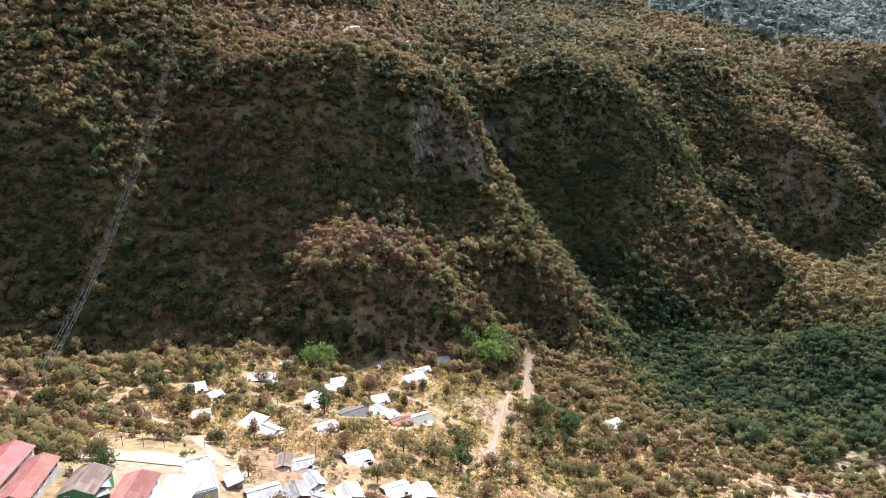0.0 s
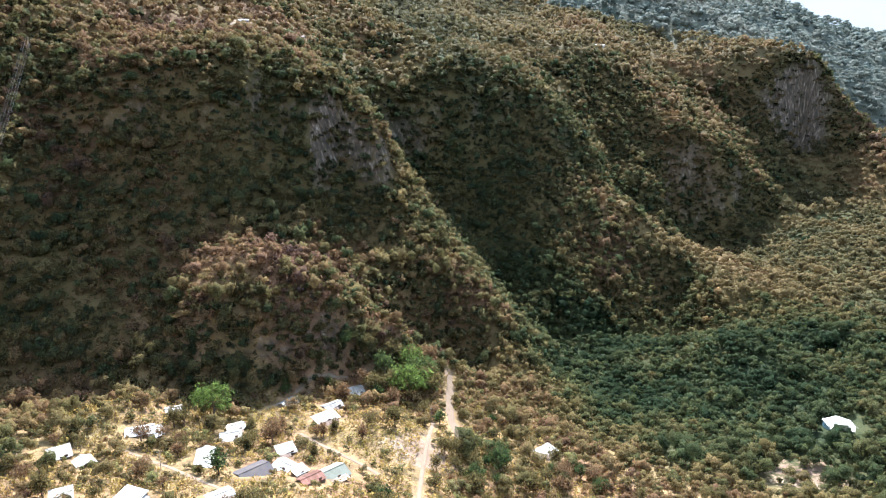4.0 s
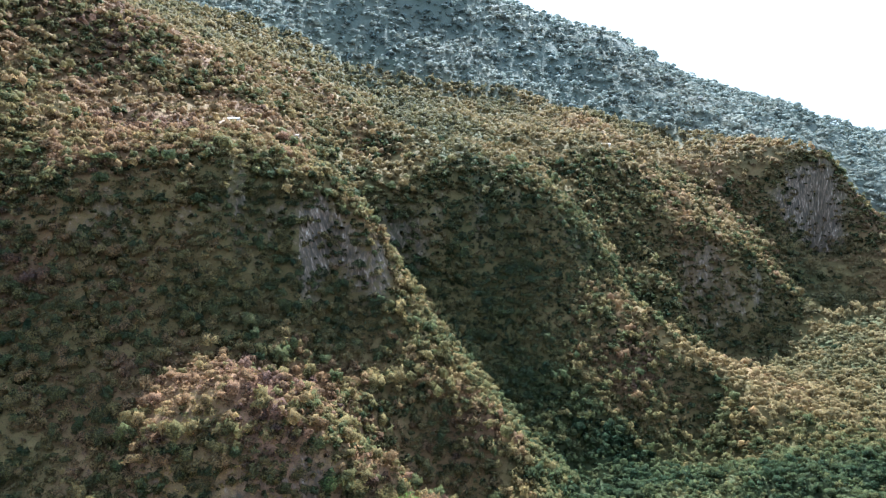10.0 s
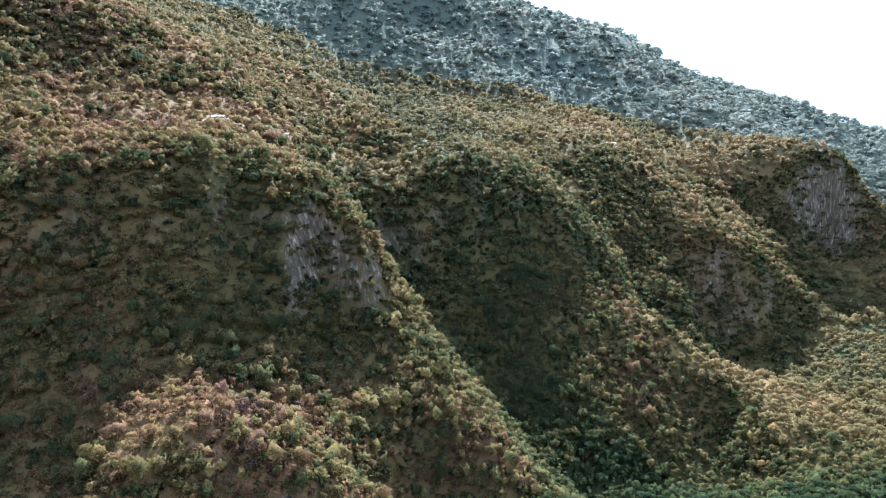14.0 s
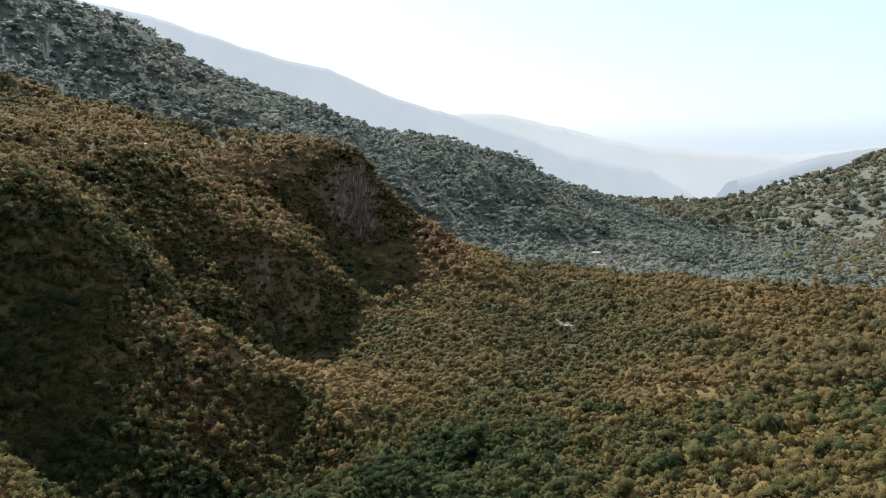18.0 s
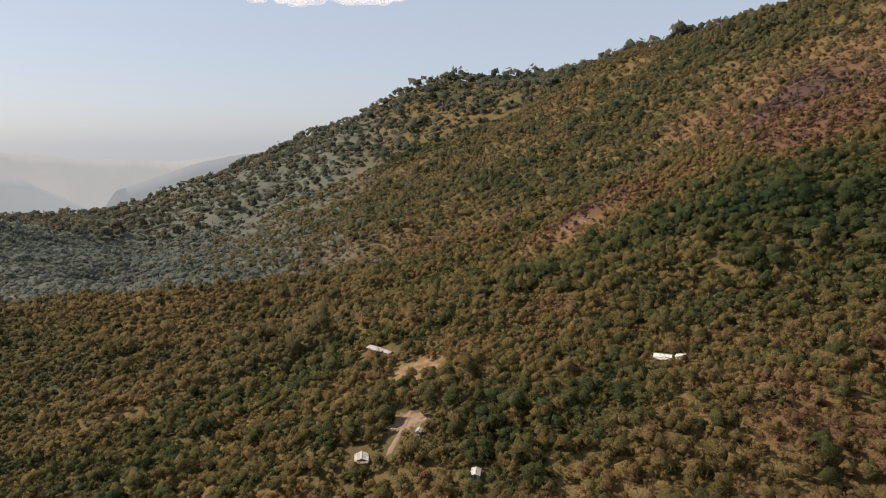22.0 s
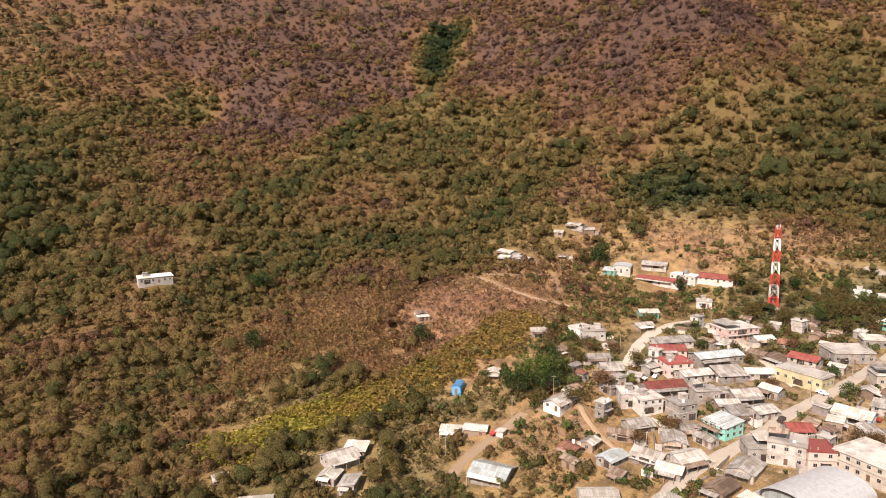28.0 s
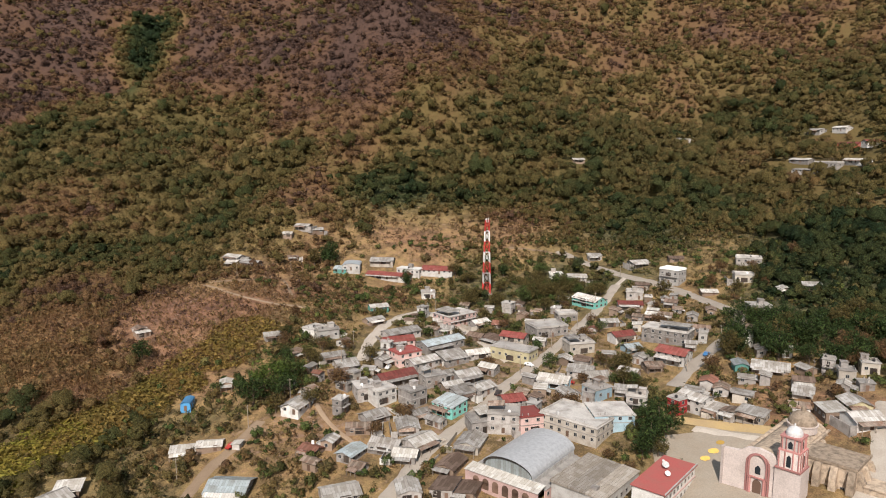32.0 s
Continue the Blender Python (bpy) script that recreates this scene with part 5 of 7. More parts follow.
def thicket(name, x, y, size, tint, templates, label, height=1.0, mat=None, soft=0.15):
    """Many crowns as one mesh, each scaled, turned and sunk into the ground."""
    z = ground_z(x, y)
    pick = RNG.randint(len(templates), size=len(x))
    vs, fs, ts, ns, base = [], [], [], [], 0
    for k, (tv, tf, tn) in enumerate(templates):
        m = pick == k
        n = int(m.sum())
        a = RNG.uniform(0, 6.283, n)
        s = size[m] * RNG.uniform(0.75, 1.25, n)
        h = s * RNG.uniform(0.7, 1.25, n) * height
        c, q = np.cos(a) * s, np.sin(a) * s
        px = tv[None, :, 0] * c[:, None] - tv[None, :, 1] * q[:, None] + x[m][:, None]
        py = tv[None, :, 0] * q[:, None] + tv[None, :, 1] * c[:, None] + y[m][:, None]
        pz = tv[None, :, 2] * h[:, None] + (z[m] + h * 0.62)[:, None]
        vs.append(np.stack([px, py, pz], -1).reshape(-1, 3))
        nx = tn[None, :, 0] * c[:, None] - tn[None, :, 1] * q[:, None]
        ny = tn[None, :, 0] * q[:, None] + tn[None, :, 1] * c[:, None]
        ns.append(np.stack([nx, ny, (tn[None, :, 2] + soft) * s[:, None]], -1).reshape(-1, 3))
        fs.append((tf[None] + (np.arange(n) * len(tv))[:, None, None] + base).reshape(-1, 3))
        ts.append((tint[m][:, None] + RNG.normal(0, 0.03, (n, len(tf)))).ravel())
        base += n * len(tv)
    me = raw_mesh(name, np.concatenate(vs), np.concatenate(fs), mat or M_LEAF, np.clip(np.concatenate(ts), 0, 1), True)
    # leaves share the rounded shading of their crown
    nv = np.concatenate(ns)
    nv /= np.linalg.norm(nv, axis=1)[:, None] + 1e-9
    at = me.attributes.new("custom_normal", "FLOAT_VECTOR", "POINT")
    at.data.foreach_set("vector", np.ascontiguousarray(nv, np.float32).ravel())
    return tagged(new(name, me), label, "forest", kind="stuff")


def scatter(x0, x1, y0, y1, step):
    x, y = np.meshgrid(np.arange(x0, x1, step), np.arange(y0, y1, step), indexing="ij")
    x, y = x.ravel(), y.ravel()
    return x + RNG.uniform(-0.85, 0.85, len(x)) * step, y + RNG.uniform(-0.85, 0.85, len(x)) * step


def settled(x, y):
    """How thickly built up and cleared the ground is, 0 to 1."""
    a = np.clip(1.25 - np.hypot((x + 27) / 165, (y + 149) / 145), 0, 1)
    b = np.clip(1.25 - np.hypot((x + 14) / 125, (y - 215) / 165), 0, 1)
    return np.maximum(a, b)


def clear_of_roads(x, y):
    keep = np.ones(len(x), bool)
    for road in ROADS.values():
        pts, half = np.array(road[1]), road[0] / 2 + 1.6
        for (ax, ay), (bx, by) in zip(pts[:-1], pts[1:]):
            d = np.array([bx - ax, by - ay])
            u = np.clip(((x - ax) * d[0] + (y - ay) * d[1]) / (d @ d), 0, 1)
            keep &= np.hypot(x - ax - u * d[0], y - ay - u * d[1]) > half
    return keep


def clear_of_houses(x, y):
    keep = np.ones(len(x), bool)
    for hx, hy, r in PLOTS:
        keep &= np.hypot(x - hx, y - hy) > r
    return keep


def plant(step, near, far, size, spread_by, first=-180, last=360, low=-9999, high=9999):
    x, y = scatter(-650, 4300, -1300, 2300, step)
    d = np.hypot(x - 30, y - 120)
    turn = np.degrees(np.arctan2(x - 30, y - 120))
    turn = np.where(turn < -130, turn + 360, turn)
    turn = turn + np.where((turn > 60) & (turn < 130), RNG.normal(0, 5, len(x)), 0)
    ok = (d >= near) & (d < far) & (turn >= first) & (turn < last) & (y >= low) & (y < high) & ((turn > -80) & (turn < 222)) & ((d < 1500) | ((turn > -25) & (turn < 145)))
    x, y, d = x[ok], y[ok], d[ok]
    # far slopes that fall away beyond a crest, hidden from the camera, get no trees
    fall = (ground_z(x + (x - 30) / d * 25, y + (y - 120) / d * 25) - ground_z(x, y)) / 25
    ok = (d < 650) | (fall > -0.22)
    x, y, d = x[ok], y[ok], d[ok]
    tint = dryness(x, y) + RNG.normal(0, spread_by, len(x))
    evergreen = RNG.rand(len(x)) < 0.08
    tint = np.where(evergreen, 0.5 * tint, tint)
    thin = settled(x, y) * 0.94 + bareness(x, y) * 1.1 + np.clip(-0.25 - vnoise(x, y, 26, 3), 0, 1) * 0.6 + np.clip(tint - 0.5, 0, 1) * 0.12 * (d < 900)
    thin += np.where(d < 900, np.clip((steepness(x, y) - 1.6) * 0.8, 0, 0.55), 0)
    thin += 1.05 * cleared(x, y)
    keep = (RNG.rand(len(x)) > thin) & clear_of_roads(x, y)
    x, y, tint = x[keep], y[keep], tint[keep]
    keep = clear_of_houses(x, y)
    x, y, tint = x[keep], y[keep], tint[keep]
    s = size * np.clip(RNG.lognormal(0, 0.36, len(x)), 0.5, 1.75) * np.where(y > 330, 0.95, np.clip(1.45 - 0.85 * tint, 0.72, 1.4)) * np.where(np.hypot(x + 27, y + 149) < 190, 0.7, 1.0)
    return x, y, s, tint


def steepness(x, y):
    z = ground_z(x, y)
    return np.hypot(ground_z(x + 3, y) - z, ground_z(x, y + 3) - z) / 3


def cling(step):
    """Shrubs that hang on the cliffs."""
    x, y = scatter(-330, 760, 330, 1010, step)
    k = steepness(x, y)
    ok = (k > 0.7) & (RNG.rand(len(x)) < 0.9 + 0.25 * vnoise(x, y, 24, 1) - 0.45 * (k > 2.2))
    x, y = x[ok], y[ok]
    return x, y, 3.15 * np.clip(RNG.lognormal(0, 0.4, len(x)), 0.5, 2), dryness(x, y) * 0.35 + RNG.normal(0.1, 0.12, len(x))


def brush(step):
    """Low scrub, maize stubble and weeds between the houses."""
    x, y = scatter(-260, 330, -330, 420, step)
    keep = ((wildness(x, y) < 0.6) | (RNG.rand(len(x)) < 0.3) | (np.hypot(x - 146, y + 192) < 50)) & (bareness(x, y) + 0.25 * vnoise(x, y, 14, 3) < 0.5) & (RNG.rand(len(x)) < 0.66 + 0.4 * vnoise(x, y, 17, 1))
    x, y = x[keep], y[keep]
    keep = clear_of_roads(x, y) & clear_of_houses(x, y)
    x, y = x[keep], y[keep]
    return x, y, (0.85 + 0.5 * wildness(x, y)) * np.clip(RNG.lognormal(0, 0.5, len(x)), 0.4, 2.4), dryness(x, y) + RNG.normal(-0.04, 0.16, len(x))


def bushes(step):
    """Garden shrubs, banana clumps and young trees close about the houses."""
    x, y = scatter(-190, 150, -330, 400, step)
    keep = (settled(x, y) > 0.12) & (RNG.rand(len(x)) < 0.5 + 0.45 * vnoise(x, y, 30, 2)) & (bareness(x, y) < 0.55) & (np.hypot(x - 146, y + 192) > 50) & ((y < 60) | (RNG.rand(len(x)) < 0.4))
    x, y = x[keep], y[keep]
    keep = clear_of_roads(x, y)
    for hx, hy, r in PLOTS:
        keep &= np.hypot(x - hx, y - hy) > 0.8 * r
    x, y = x[keep], y[keep]
    tint = np.where(RNG.rand(len(x)) < 0.38, RNG.uniform(0.1, 0.4, len(x)), RNG.uniform(0.4, 0.85, len(x)))
    return x, y, 1.75 * np.clip(RNG.lognormal(0, 0.4, len(x)), 0.5, 2.0), np.where(y > 60, 0.48 + 0.4 * tint, tint)


def undergrowth(x0, x1, y0, y1, step, size):
    """Brushwood and young trees that close the gaps between the crowns."""
    x, y = scatter(x0, x1, y0, y1, step)
    keep = (settled(x, y) < 0.35) & (RNG.rand(len(x)) > 1.1 * bareness(x, y))
    keep &= RNG.rand(len(x)) > 0.9 * cleared(x, y)
    x, y = x[keep], y[keep]
    keep = clear_of_roads(x, y) & clear_of_houses(x, y)
    x, y = x[keep], y[keep]
    return x, y, size * np.clip(RNG.lognormal(0, 0.4, len(x)), 0.5, 1.9), dryness(x, y) + RNG.normal(0.04, 0.07, len(x))


def grove(cx, cy, rx, ry, step, size):
    """A close stand of tall evergreen trees."""
    x, y = scatter(cx - rx, cx + rx, cy - ry, cy + ry, step)
    ok = (np.hypot((x - cx) / rx, (y - cy) / ry) + 0.25 * vnoise(x, y, 22, 3) < 0.95) & clear_of_houses(x, y) & clear_of_roads(x, y)
    x, y = x[ok], y[ok]
    return x, y, size * np.clip(RNG.lognormal(0, 0.3, len(x)), 0.5, 1.5), RNG.normal(0.12, 0.1, len(x))


def meadow(cx, cy, rx, ry, step, size=0.8):
    x, y = scatter(cx - rx, cx + rx, cy - ry, cy + ry, step)
    k = np.hypot((x - cx) / rx, (y - cy) / ry) + 0.3 * vnoise(x, y, 16, 2)
    ok = (k < 0.85) & clear_of_houses(x, y) & clear_of_roads(x, y)
    x, y = x[ok], y[ok]
    return x, y, size * np.clip(RNG.lognormal(0, 0.4, len(x)), 0.5, 2), np.clip(0.45 + 0.3 * vnoise(x, y, 9, 1) + RNG.normal(0, 0.12, len(x)), 0, 1)



def patches(spots, step, size):
    """One cover of grass or brush over several cleared spots."""
    return tuple(np.concatenate(a) for a in zip(*(meadow(cx, cy, 1.35 * r, 1.2 * r, step, size) for cx, cy, r in spots)))


# ---- helpers for built things ----
ROOF = {
    "g": plain("grey_sheet_roof", (0.38, 0.365, 0.34), 0.75, 0.0, 0.8, 0.6, sheets=0.28),
    "w": plain("pale_sheet_roof", (0.5, 0.48, 0.44), 0.7, 0.0, 0.8, 0.4, sheets=0.22),
    "r": plain("red_sheet_roof", (0.24, 0.065, 0.055), 0.6, 0.0, 0.8, 0.4, sheets=0.2),
    "P": plain("faded_red_roof", (0.25, 0.095, 0.075), 0.8, 0.0, 0.8, 0.3, dirt=(0.28, 0.17, 0.13), sheets=0.15),
    "R": plain("rust_red_roof", (0.26, 0.12, 0.085), 0.8, 0.0, 0.8, 0.4, sheets=0.25),
    "F": plain("red_roof_paint", (0.3, 0.08, 0.07), 0.8, 0.0, 0.8, 0.35),
    "f": plain("concrete_roof", (0.42, 0.395, 0.36), 0.9, 0.0, 0.6, 0.7, dirt=(0.16, 0.14, 0.125)),
    "W": plain("whitewashed_roof", (0.68, 0.67, 0.63), 0.8, 0.0, 0.6, 0.3),
    "s": plain("rusty_sheet_roof", (0.31, 0.25, 0.2), 0.8, 0.1, 1.5, 0.8, dirt=(0.2, 0.09, 0.05), sheets=0.4),
    "b": plain("blue_grey_sheet_roof", (0.36, 0.41, 0.42), 0.5, 0.15, 0.8, 0.4, sheets=0.2),
    "n": plain("brown_roof", (0.19, 0.135, 0.105), 0.9, 0.0, 1.2, 0.5, sheets=0.3),
    "k": plain("burnt_frame_roof", (0.08, 0.07, 0.07), 0.9, 0.0, 1.5, 0.4),
    "o": plain("mossy_roof", (0.3, 0.31, 0.24), 0.9, 0.0, 1.2, 0.4),
    "a": plain("galvanised_arch_roof", (0.6, 0.66, 0.7), 0.35, 0.35, 0.4, 0.12),
    "B": plain("blue_tarpaulin", (0.09, 0.3, 0.55), 0.4, 0.0, 1.0, 0.2),
}
WALL = {
    "c": plain("bare_concrete_block", (0.38, 0.35, 0.32), 0.95, 0.0, 1.4, 0.8, dirt=(0.14, 0.115, 0.095)),
    "w": plain("white_plaster", (0.58, 0.56, 0.52), 0.9, 0.0, 1.0, 0.6, dirt=(0.24, 0.2, 0.17)),
    "t": plain("teal_plaster", (0.16, 0.42, 0.36), 0.85, 0.0, 0.6, 0.4),
    "p": plain("pink_plaster", (0.55, 0.38, 0.34), 0.9, 0.0, 0.6, 0.3),
    "y": plain("yellow_plaster", (0.62, 0.55, 0.34), 0.9, 0.0, 0.6, 0.4),
    "b": plain("pale_blue_plaster", (0.42, 0.58, 0.66), 0.9, 0.0, 0.6, 0.3),
    "e": plain("weathered_boards", (0.26, 0.19, 0.14), 0.95, 0.0, 1.5, 0.5),
    "m": plain("cream_plaster", (0.5, 0.45, 0.38), 0.9, 0.0, 1.0, 0.65, dirt=(0.22, 0.18, 0.14)),
    "o": plain("orange_red_plaster", (0.7, 0.16, 0.09), 0.9, 0.0, 0.6, 0.1),
    "d": plain("crimson_paint", (0.42, 0.035, 0.04), 0.7, 0.0, 0.6, 0.15),
    "G": plain("green_plaster", (0.07, 0.24, 0.08), 0.8, 0.0, 0.6, 0.2),
    "B": ROOF["B"],
}
WALL_WORDS = {"c": "bare concrete block", "w": "white plastered", "t": "teal painted", "p": "pink plastered", "y": "yellow plastered", "b": "pale blue", "e": "weathered board", "m": "cream plastered", "o": "orange-red", "d": "crimson painted", "G": "green painted", "B": "blue tarpaulin"}
ROOF_WORDS = {"g": "grey sheet-metal roof", "w": "pale sheet-metal roof", "r": "red sheet roof", "P": "faded red roof", "R": "rusty red roof", "F": "red painted flat roof", "f": "flat concrete roof", "W": "whitewashed flat roof", "s": "rusty striped sheet roof", "b": "blue-grey sheet roof", "n": "brown roof", "k": "burnt open roof frame", "o": "mossy grey-green roof", "a": "arched galvanised roof", "B": "blue tarpaulin cover"}
M_GLASS, _nt, _b = node_mat("dark_window_glass")
_b.inputs["Base Color"].default_value, _b.inputs["Roughness"].default_value = (0.025, 0.03, 0.035, 1), 0.12
M_FRAME = plain("window_frame", (0.45, 0.42, 0.38), 0.6)
M_DOOR = plain("wooden_door", (0.16, 0.1, 0.07), 0.7)
M_OPENING_PANEL = plain("dark_opening_panel", (0.045, 0.036, 0.03), 0.8)
M_IRON = plain("dark_iron", (0.06, 0.055, 0.05), 0.6, 0.5)
M_TANK = plain("black_tank", (0.03, 0.03, 0.032), 0.4)
M_BARK = plain("bark", (0.15, 0.11, 0.085), 0.95, 0.0, 3.0, 0.5)
M_ROAD = plain("pale_concrete_paving", (0.41, 0.36, 0.3), 0.9, 0.0, 0.5, 0.4, dirt=(0.25, 0.2, 0.155))
M_DIRT = plain("dirt_track", (0.29, 0.21, 0.14), 0.95, 0.0, 0.5, 0.5, dirt=(0.2, 0.135, 0.085))
M_WHITE = plain("white_paint", (0.78, 0.77, 0.75), 0.6)
M_RED = plain("red_paint", (0.5, 0.04, 0.035), 0.5)
M_POLE = plain("timber_pole", (0.3, 0.25, 0.2), 0.9)

BOX_F = [(0, 3, 2, 1), (4, 5, 6, 7), (0, 1, 5, 4), (1, 2, 6, 5), (2, 3, 7, 6), (3, 0, 4, 7)]


def box(x0, x1, y0, y1, z0, z1):
    return [(x0, y0, z0), (x1, y0, z0), (x1, y1, z0), (x0, y1, z0), (x0, y0, z1), (x1, y0, z1), (x1, y1, z1), (x0, y1, z1)], BOX_F


def prism(outline, y0, y1):
    """An outline in x and z, drawn out along y."""
    n = len(outline)
    v = [(x, y0, z) for x, z in outline] + [(x, y1, z) for x, z in outline]
    f = [tuple(range(n)), tuple(range(2 * n - 1, n - 1, -1))]
    f += [(k, n + k, n + (k + 1) % n, (k + 1) % n) for k in range(n)]
    return v, f


def tube(points, radius, sides=6):
    """A closed round bar along points; radius one number or one a point."""
    pts = [Vector(p) for p in points]
    rad = [radius] * len(pts) if isinstance(radius, (int, float)) else radius
    v, f = [], []
    for k, p in enumerate(pts):
        d = (pts[min(k + 1, len(pts) - 1)] - pts[max(k - 1, 0)]).normalized()
        a = d.orthogonal().normalized()
        b = d.cross(a)
        for s in range(sides):
            t = 6.28319 * s / sides
            v.append(tuple(p + (a * math.cos(t) + b * math.sin(t)) * rad[k]))
    for k in range(len(pts) - 1):
        for s in range(sides):
            f.append((k * sides + s, k * sides + (s + 1) % sides, (k + 1) * sides + (s + 1) % sides, (k + 1) * sides + s))
    f.append(tuple(range(sides - 1, -1, -1)))
    f.append(tuple(range((len(pts) - 1) * sides, len(pts) * sides)))
    return v, f


def lathe(profile, sides=24):
    """A body turned about z from pairs of radius and height."""
    v, f = [], []
    for r, z in profile:
        for s in range(sides):
            t = 6.28319 * s / sides
            v.append((r * math.cos(t), r * math.sin(t), z))
    for k in range(len(profile) - 1):
        for s in range(sides):
            f.append((k * sides + s, k * sides + (s + 1) % sides, (k + 1) * sides + (s + 1) % sides, (k + 1) * sides + s))
    f.append(tuple(range(sides - 1, -1, -1)))
    f.append(tuple(range((len(profile) - 1) * sides, len(profile) * sides)))
    return v, f


def moved(piece, m):
    v, f = piece
    return [tuple(m @ Vector(p)) for p in v], f


def mesh_of(name, pieces, mat):
    v, f = [], []
    for pv, pf in pieces:
        n = len(v)
        v += pv
        f += [tuple(i + n for i in q) for q in pf]
    me = bpy.data.meshes.new(name)
    me.from_pydata(v, [], f)
    me.materials.append(mat)
    return me


def part(name, pieces, mat, parent, label="", at=None):
    """One part of a thing; pieces may be a ready mesh that alike parts share."""
    ob = new(name, pieces if isinstance(pieces, bpy.types.Mesh) else mesh_of(name, pieces, mat))
    ob.parent = parent
    if at is not None:
        ob.matrix_local = at
    return tagged(ob, label)


def stand(name, x, y, turn=0.0, lift=0.0):
    """An Empty on the ground, to carry a thing's parts."""
    e = new(name)
    e.matrix_world = pose(x, y, float(ground_z(x, y)[0]) + lift, 0, 0, turn)
    return e


PANE = mesh_of("pane", [box(-0.55, 0.55, -0.03, 0.03, 0, 1.1)], M_GLASS)
FRAME = mesh_of("window_frame", [box(-0.65, -0.55, -0.07, 0.07, -0.1, 1.2), box(0.55, 0.65, -0.07, 0.07, -0.1, 1.2), box(-0.55, 0.55, -0.07, 0.07, 1.1, 1.2), box(-0.55, 0.55, -0.1, 0.1, -0.1, 0.0), box(-0.03, 0.03, -0.06, 0.06, 0, 1.1)], M_FRAME)
DOOR = mesh_of("door", [box(-0.5, 0.5, -0.05, 0.05, 0, 2.05), box(-0.58, -0.5, -0.08, 0.08, 0, 2.12), box(0.5, 0.58, -0.08, 0.08, 0, 2.12), box(-0.5, 0.5, -0.08, 0.08, 2.05, 2.12)], M_DOOR)
TANK = lathe([(0.5, 0), (0.55, 0.1), (0.55, 0.8), (0.45, 1.0), (0.2, 1.12), (0.18, 1.2)], 10)


def opening(me, name, parent, x, y, z, turn):
    ob = part(name, me, None, parent, at=pose(x, y, z, 0, 0, turn))
    if me is FRAME:
        part("pane", PANE, None, ob)
    return ob


def house(x, y, w, d, h, turn, roof, wall, group):
    """A small building: walls, roof, windows and doors. The front looks along -y."""
    r = random.Random(int(x * 31 + y * 17))
    e = stand("house", x, y, turn)
    hw, hd, low = w / 2, d / 2, -2.2
    flat = roof in "fFW"
    storeys = 2 if 5.4 < h < 8.8 else 3 if h >= 8.8 else 1
    if flat:
        part("wall", [box(-hw, hw, -hd, hd, low, h - 0.2)], WALL[wall], e)
        slab = [box(-hw - 0.35, hw + 0.35, -hd - 0.35, hd + 0.35, h - 0.2, h)]
        if r.random() < 0.65:
            k = 0.75 if r.random() < 0.5 else 0.4
            slab += [box(-hw, hw, -hd, -hd + 0.15, h, h + k), box(-hw, hw, hd - 0.15, hd, h, h + k), box(-hw, -hw + 0.15, -hd + 0.15, hd - 0.15, h, h + k), box(hw - 0.15, hw, -hd + 0.15, hd - 0.15, h, h + k)]
        part("roof", slab, ROOF[roof], e)
        if r.random() < 0.45 and min(w, d) > 5:
            sx, sy = r.uniform(-0.3, 0.3) * w, r.uniform(0.0, 0.3) * d
            hut = part("stair_hut", [box(sx - 1.3, sx + 1.3, sy - 1.2, sy + 1.2, h, h + 2.1), box(sx - 1.5, sx + 1.5, sy - 1.4, sy + 1.4, h + 2.1, h + 2.25)], WALL["c"], e)
        for _ in range(r.choice((2, 4, 6))):
            px, py = r.uniform(-0.9, 0.9) * hw, r.choice((-0.92, 0.92)) * hd
            part("rebar_stub", [box(px - 0.12, px + 0.12, py - 0.12, py + 0.12, h, h + r.uniform(0.6, 1.3))], WALL["c"], e)
    elif roof in "aB":
        arc = [(hw * 1.04 * math.cos(math.pi * k / 10), h * 0.72 + h * 0.28 * math.sin(math.pi * k / 10)) for k in range(11)]
        part("wall", [prism([(-hw, low), (hw, low)] + [(px * 0.95, pz - 0.05) for px, pz in arc], -hd, hd)], WALL[wall], e)
        inner = [(px * 1.0, pz + 0.1) for px, pz in arc]
        part("roof", [prism(inner + [(px * 0.965, pz) for px, pz in reversed(arc)], -hd - 0.4, hd + 0.4)], ROOF[roof], e)
    else:
        along = w >= d
        run, half = (hw, hd) if along else (hd, hw)
        rise = min(half * r.uniform(0.3, 0.42), 2.2)
        eave = h - rise
        m = pose(0, 0, 0, 0, 0, 90) if along else Matrix()
        over = r.uniform(0.35, 0.7)
        kind = r.random()
        if kind < 0.3 and roof not in "rP":
            lift, t = rise * 0.8, 0.1
            part("wall", [moved(prism([(-half, low), (half, low), (half, eave + lift - 0.1), (-half, eave - 0.1)], -run, run), m)], WALL[wall], e)
            part("roof", [moved(prism([(-half - over, eave - over * lift / (2 * half)), (half + over, eave + lift + over * lift / (2 * half)), (half + over, eave + lift + over * lift / (2 * half) + t), (-half - over, eave - over * lift / (2 * half) + t)], -run - over, run + over), m)], ROOF[roof], e)
        else:
            part("wall", [moved(prism([(-half, low), (half, low), (half, eave - 0.08), (0, h - 0.08), (-half, eave - 0.08)], -run, run), m)], WALL[wall], e)
            drop, t = over * rise / half, 0.09
            for sx in (-1, 1):
                pts = [(0, h), (sx * (half + over), eave - drop), (sx * (half + over), eave - drop + t), (0, h + t)]
                part("roof_slope", [moved(prism(pts if sx < 0 else pts[::-1], -run - over, run + over), m)], ROOF[roof], e)
            part("ridge_cap", [moved(box(-0.2, 0.2, -run - over, run + over, h + t - 0.02, h + t + 0.07), m)], ROOF[roof], e)
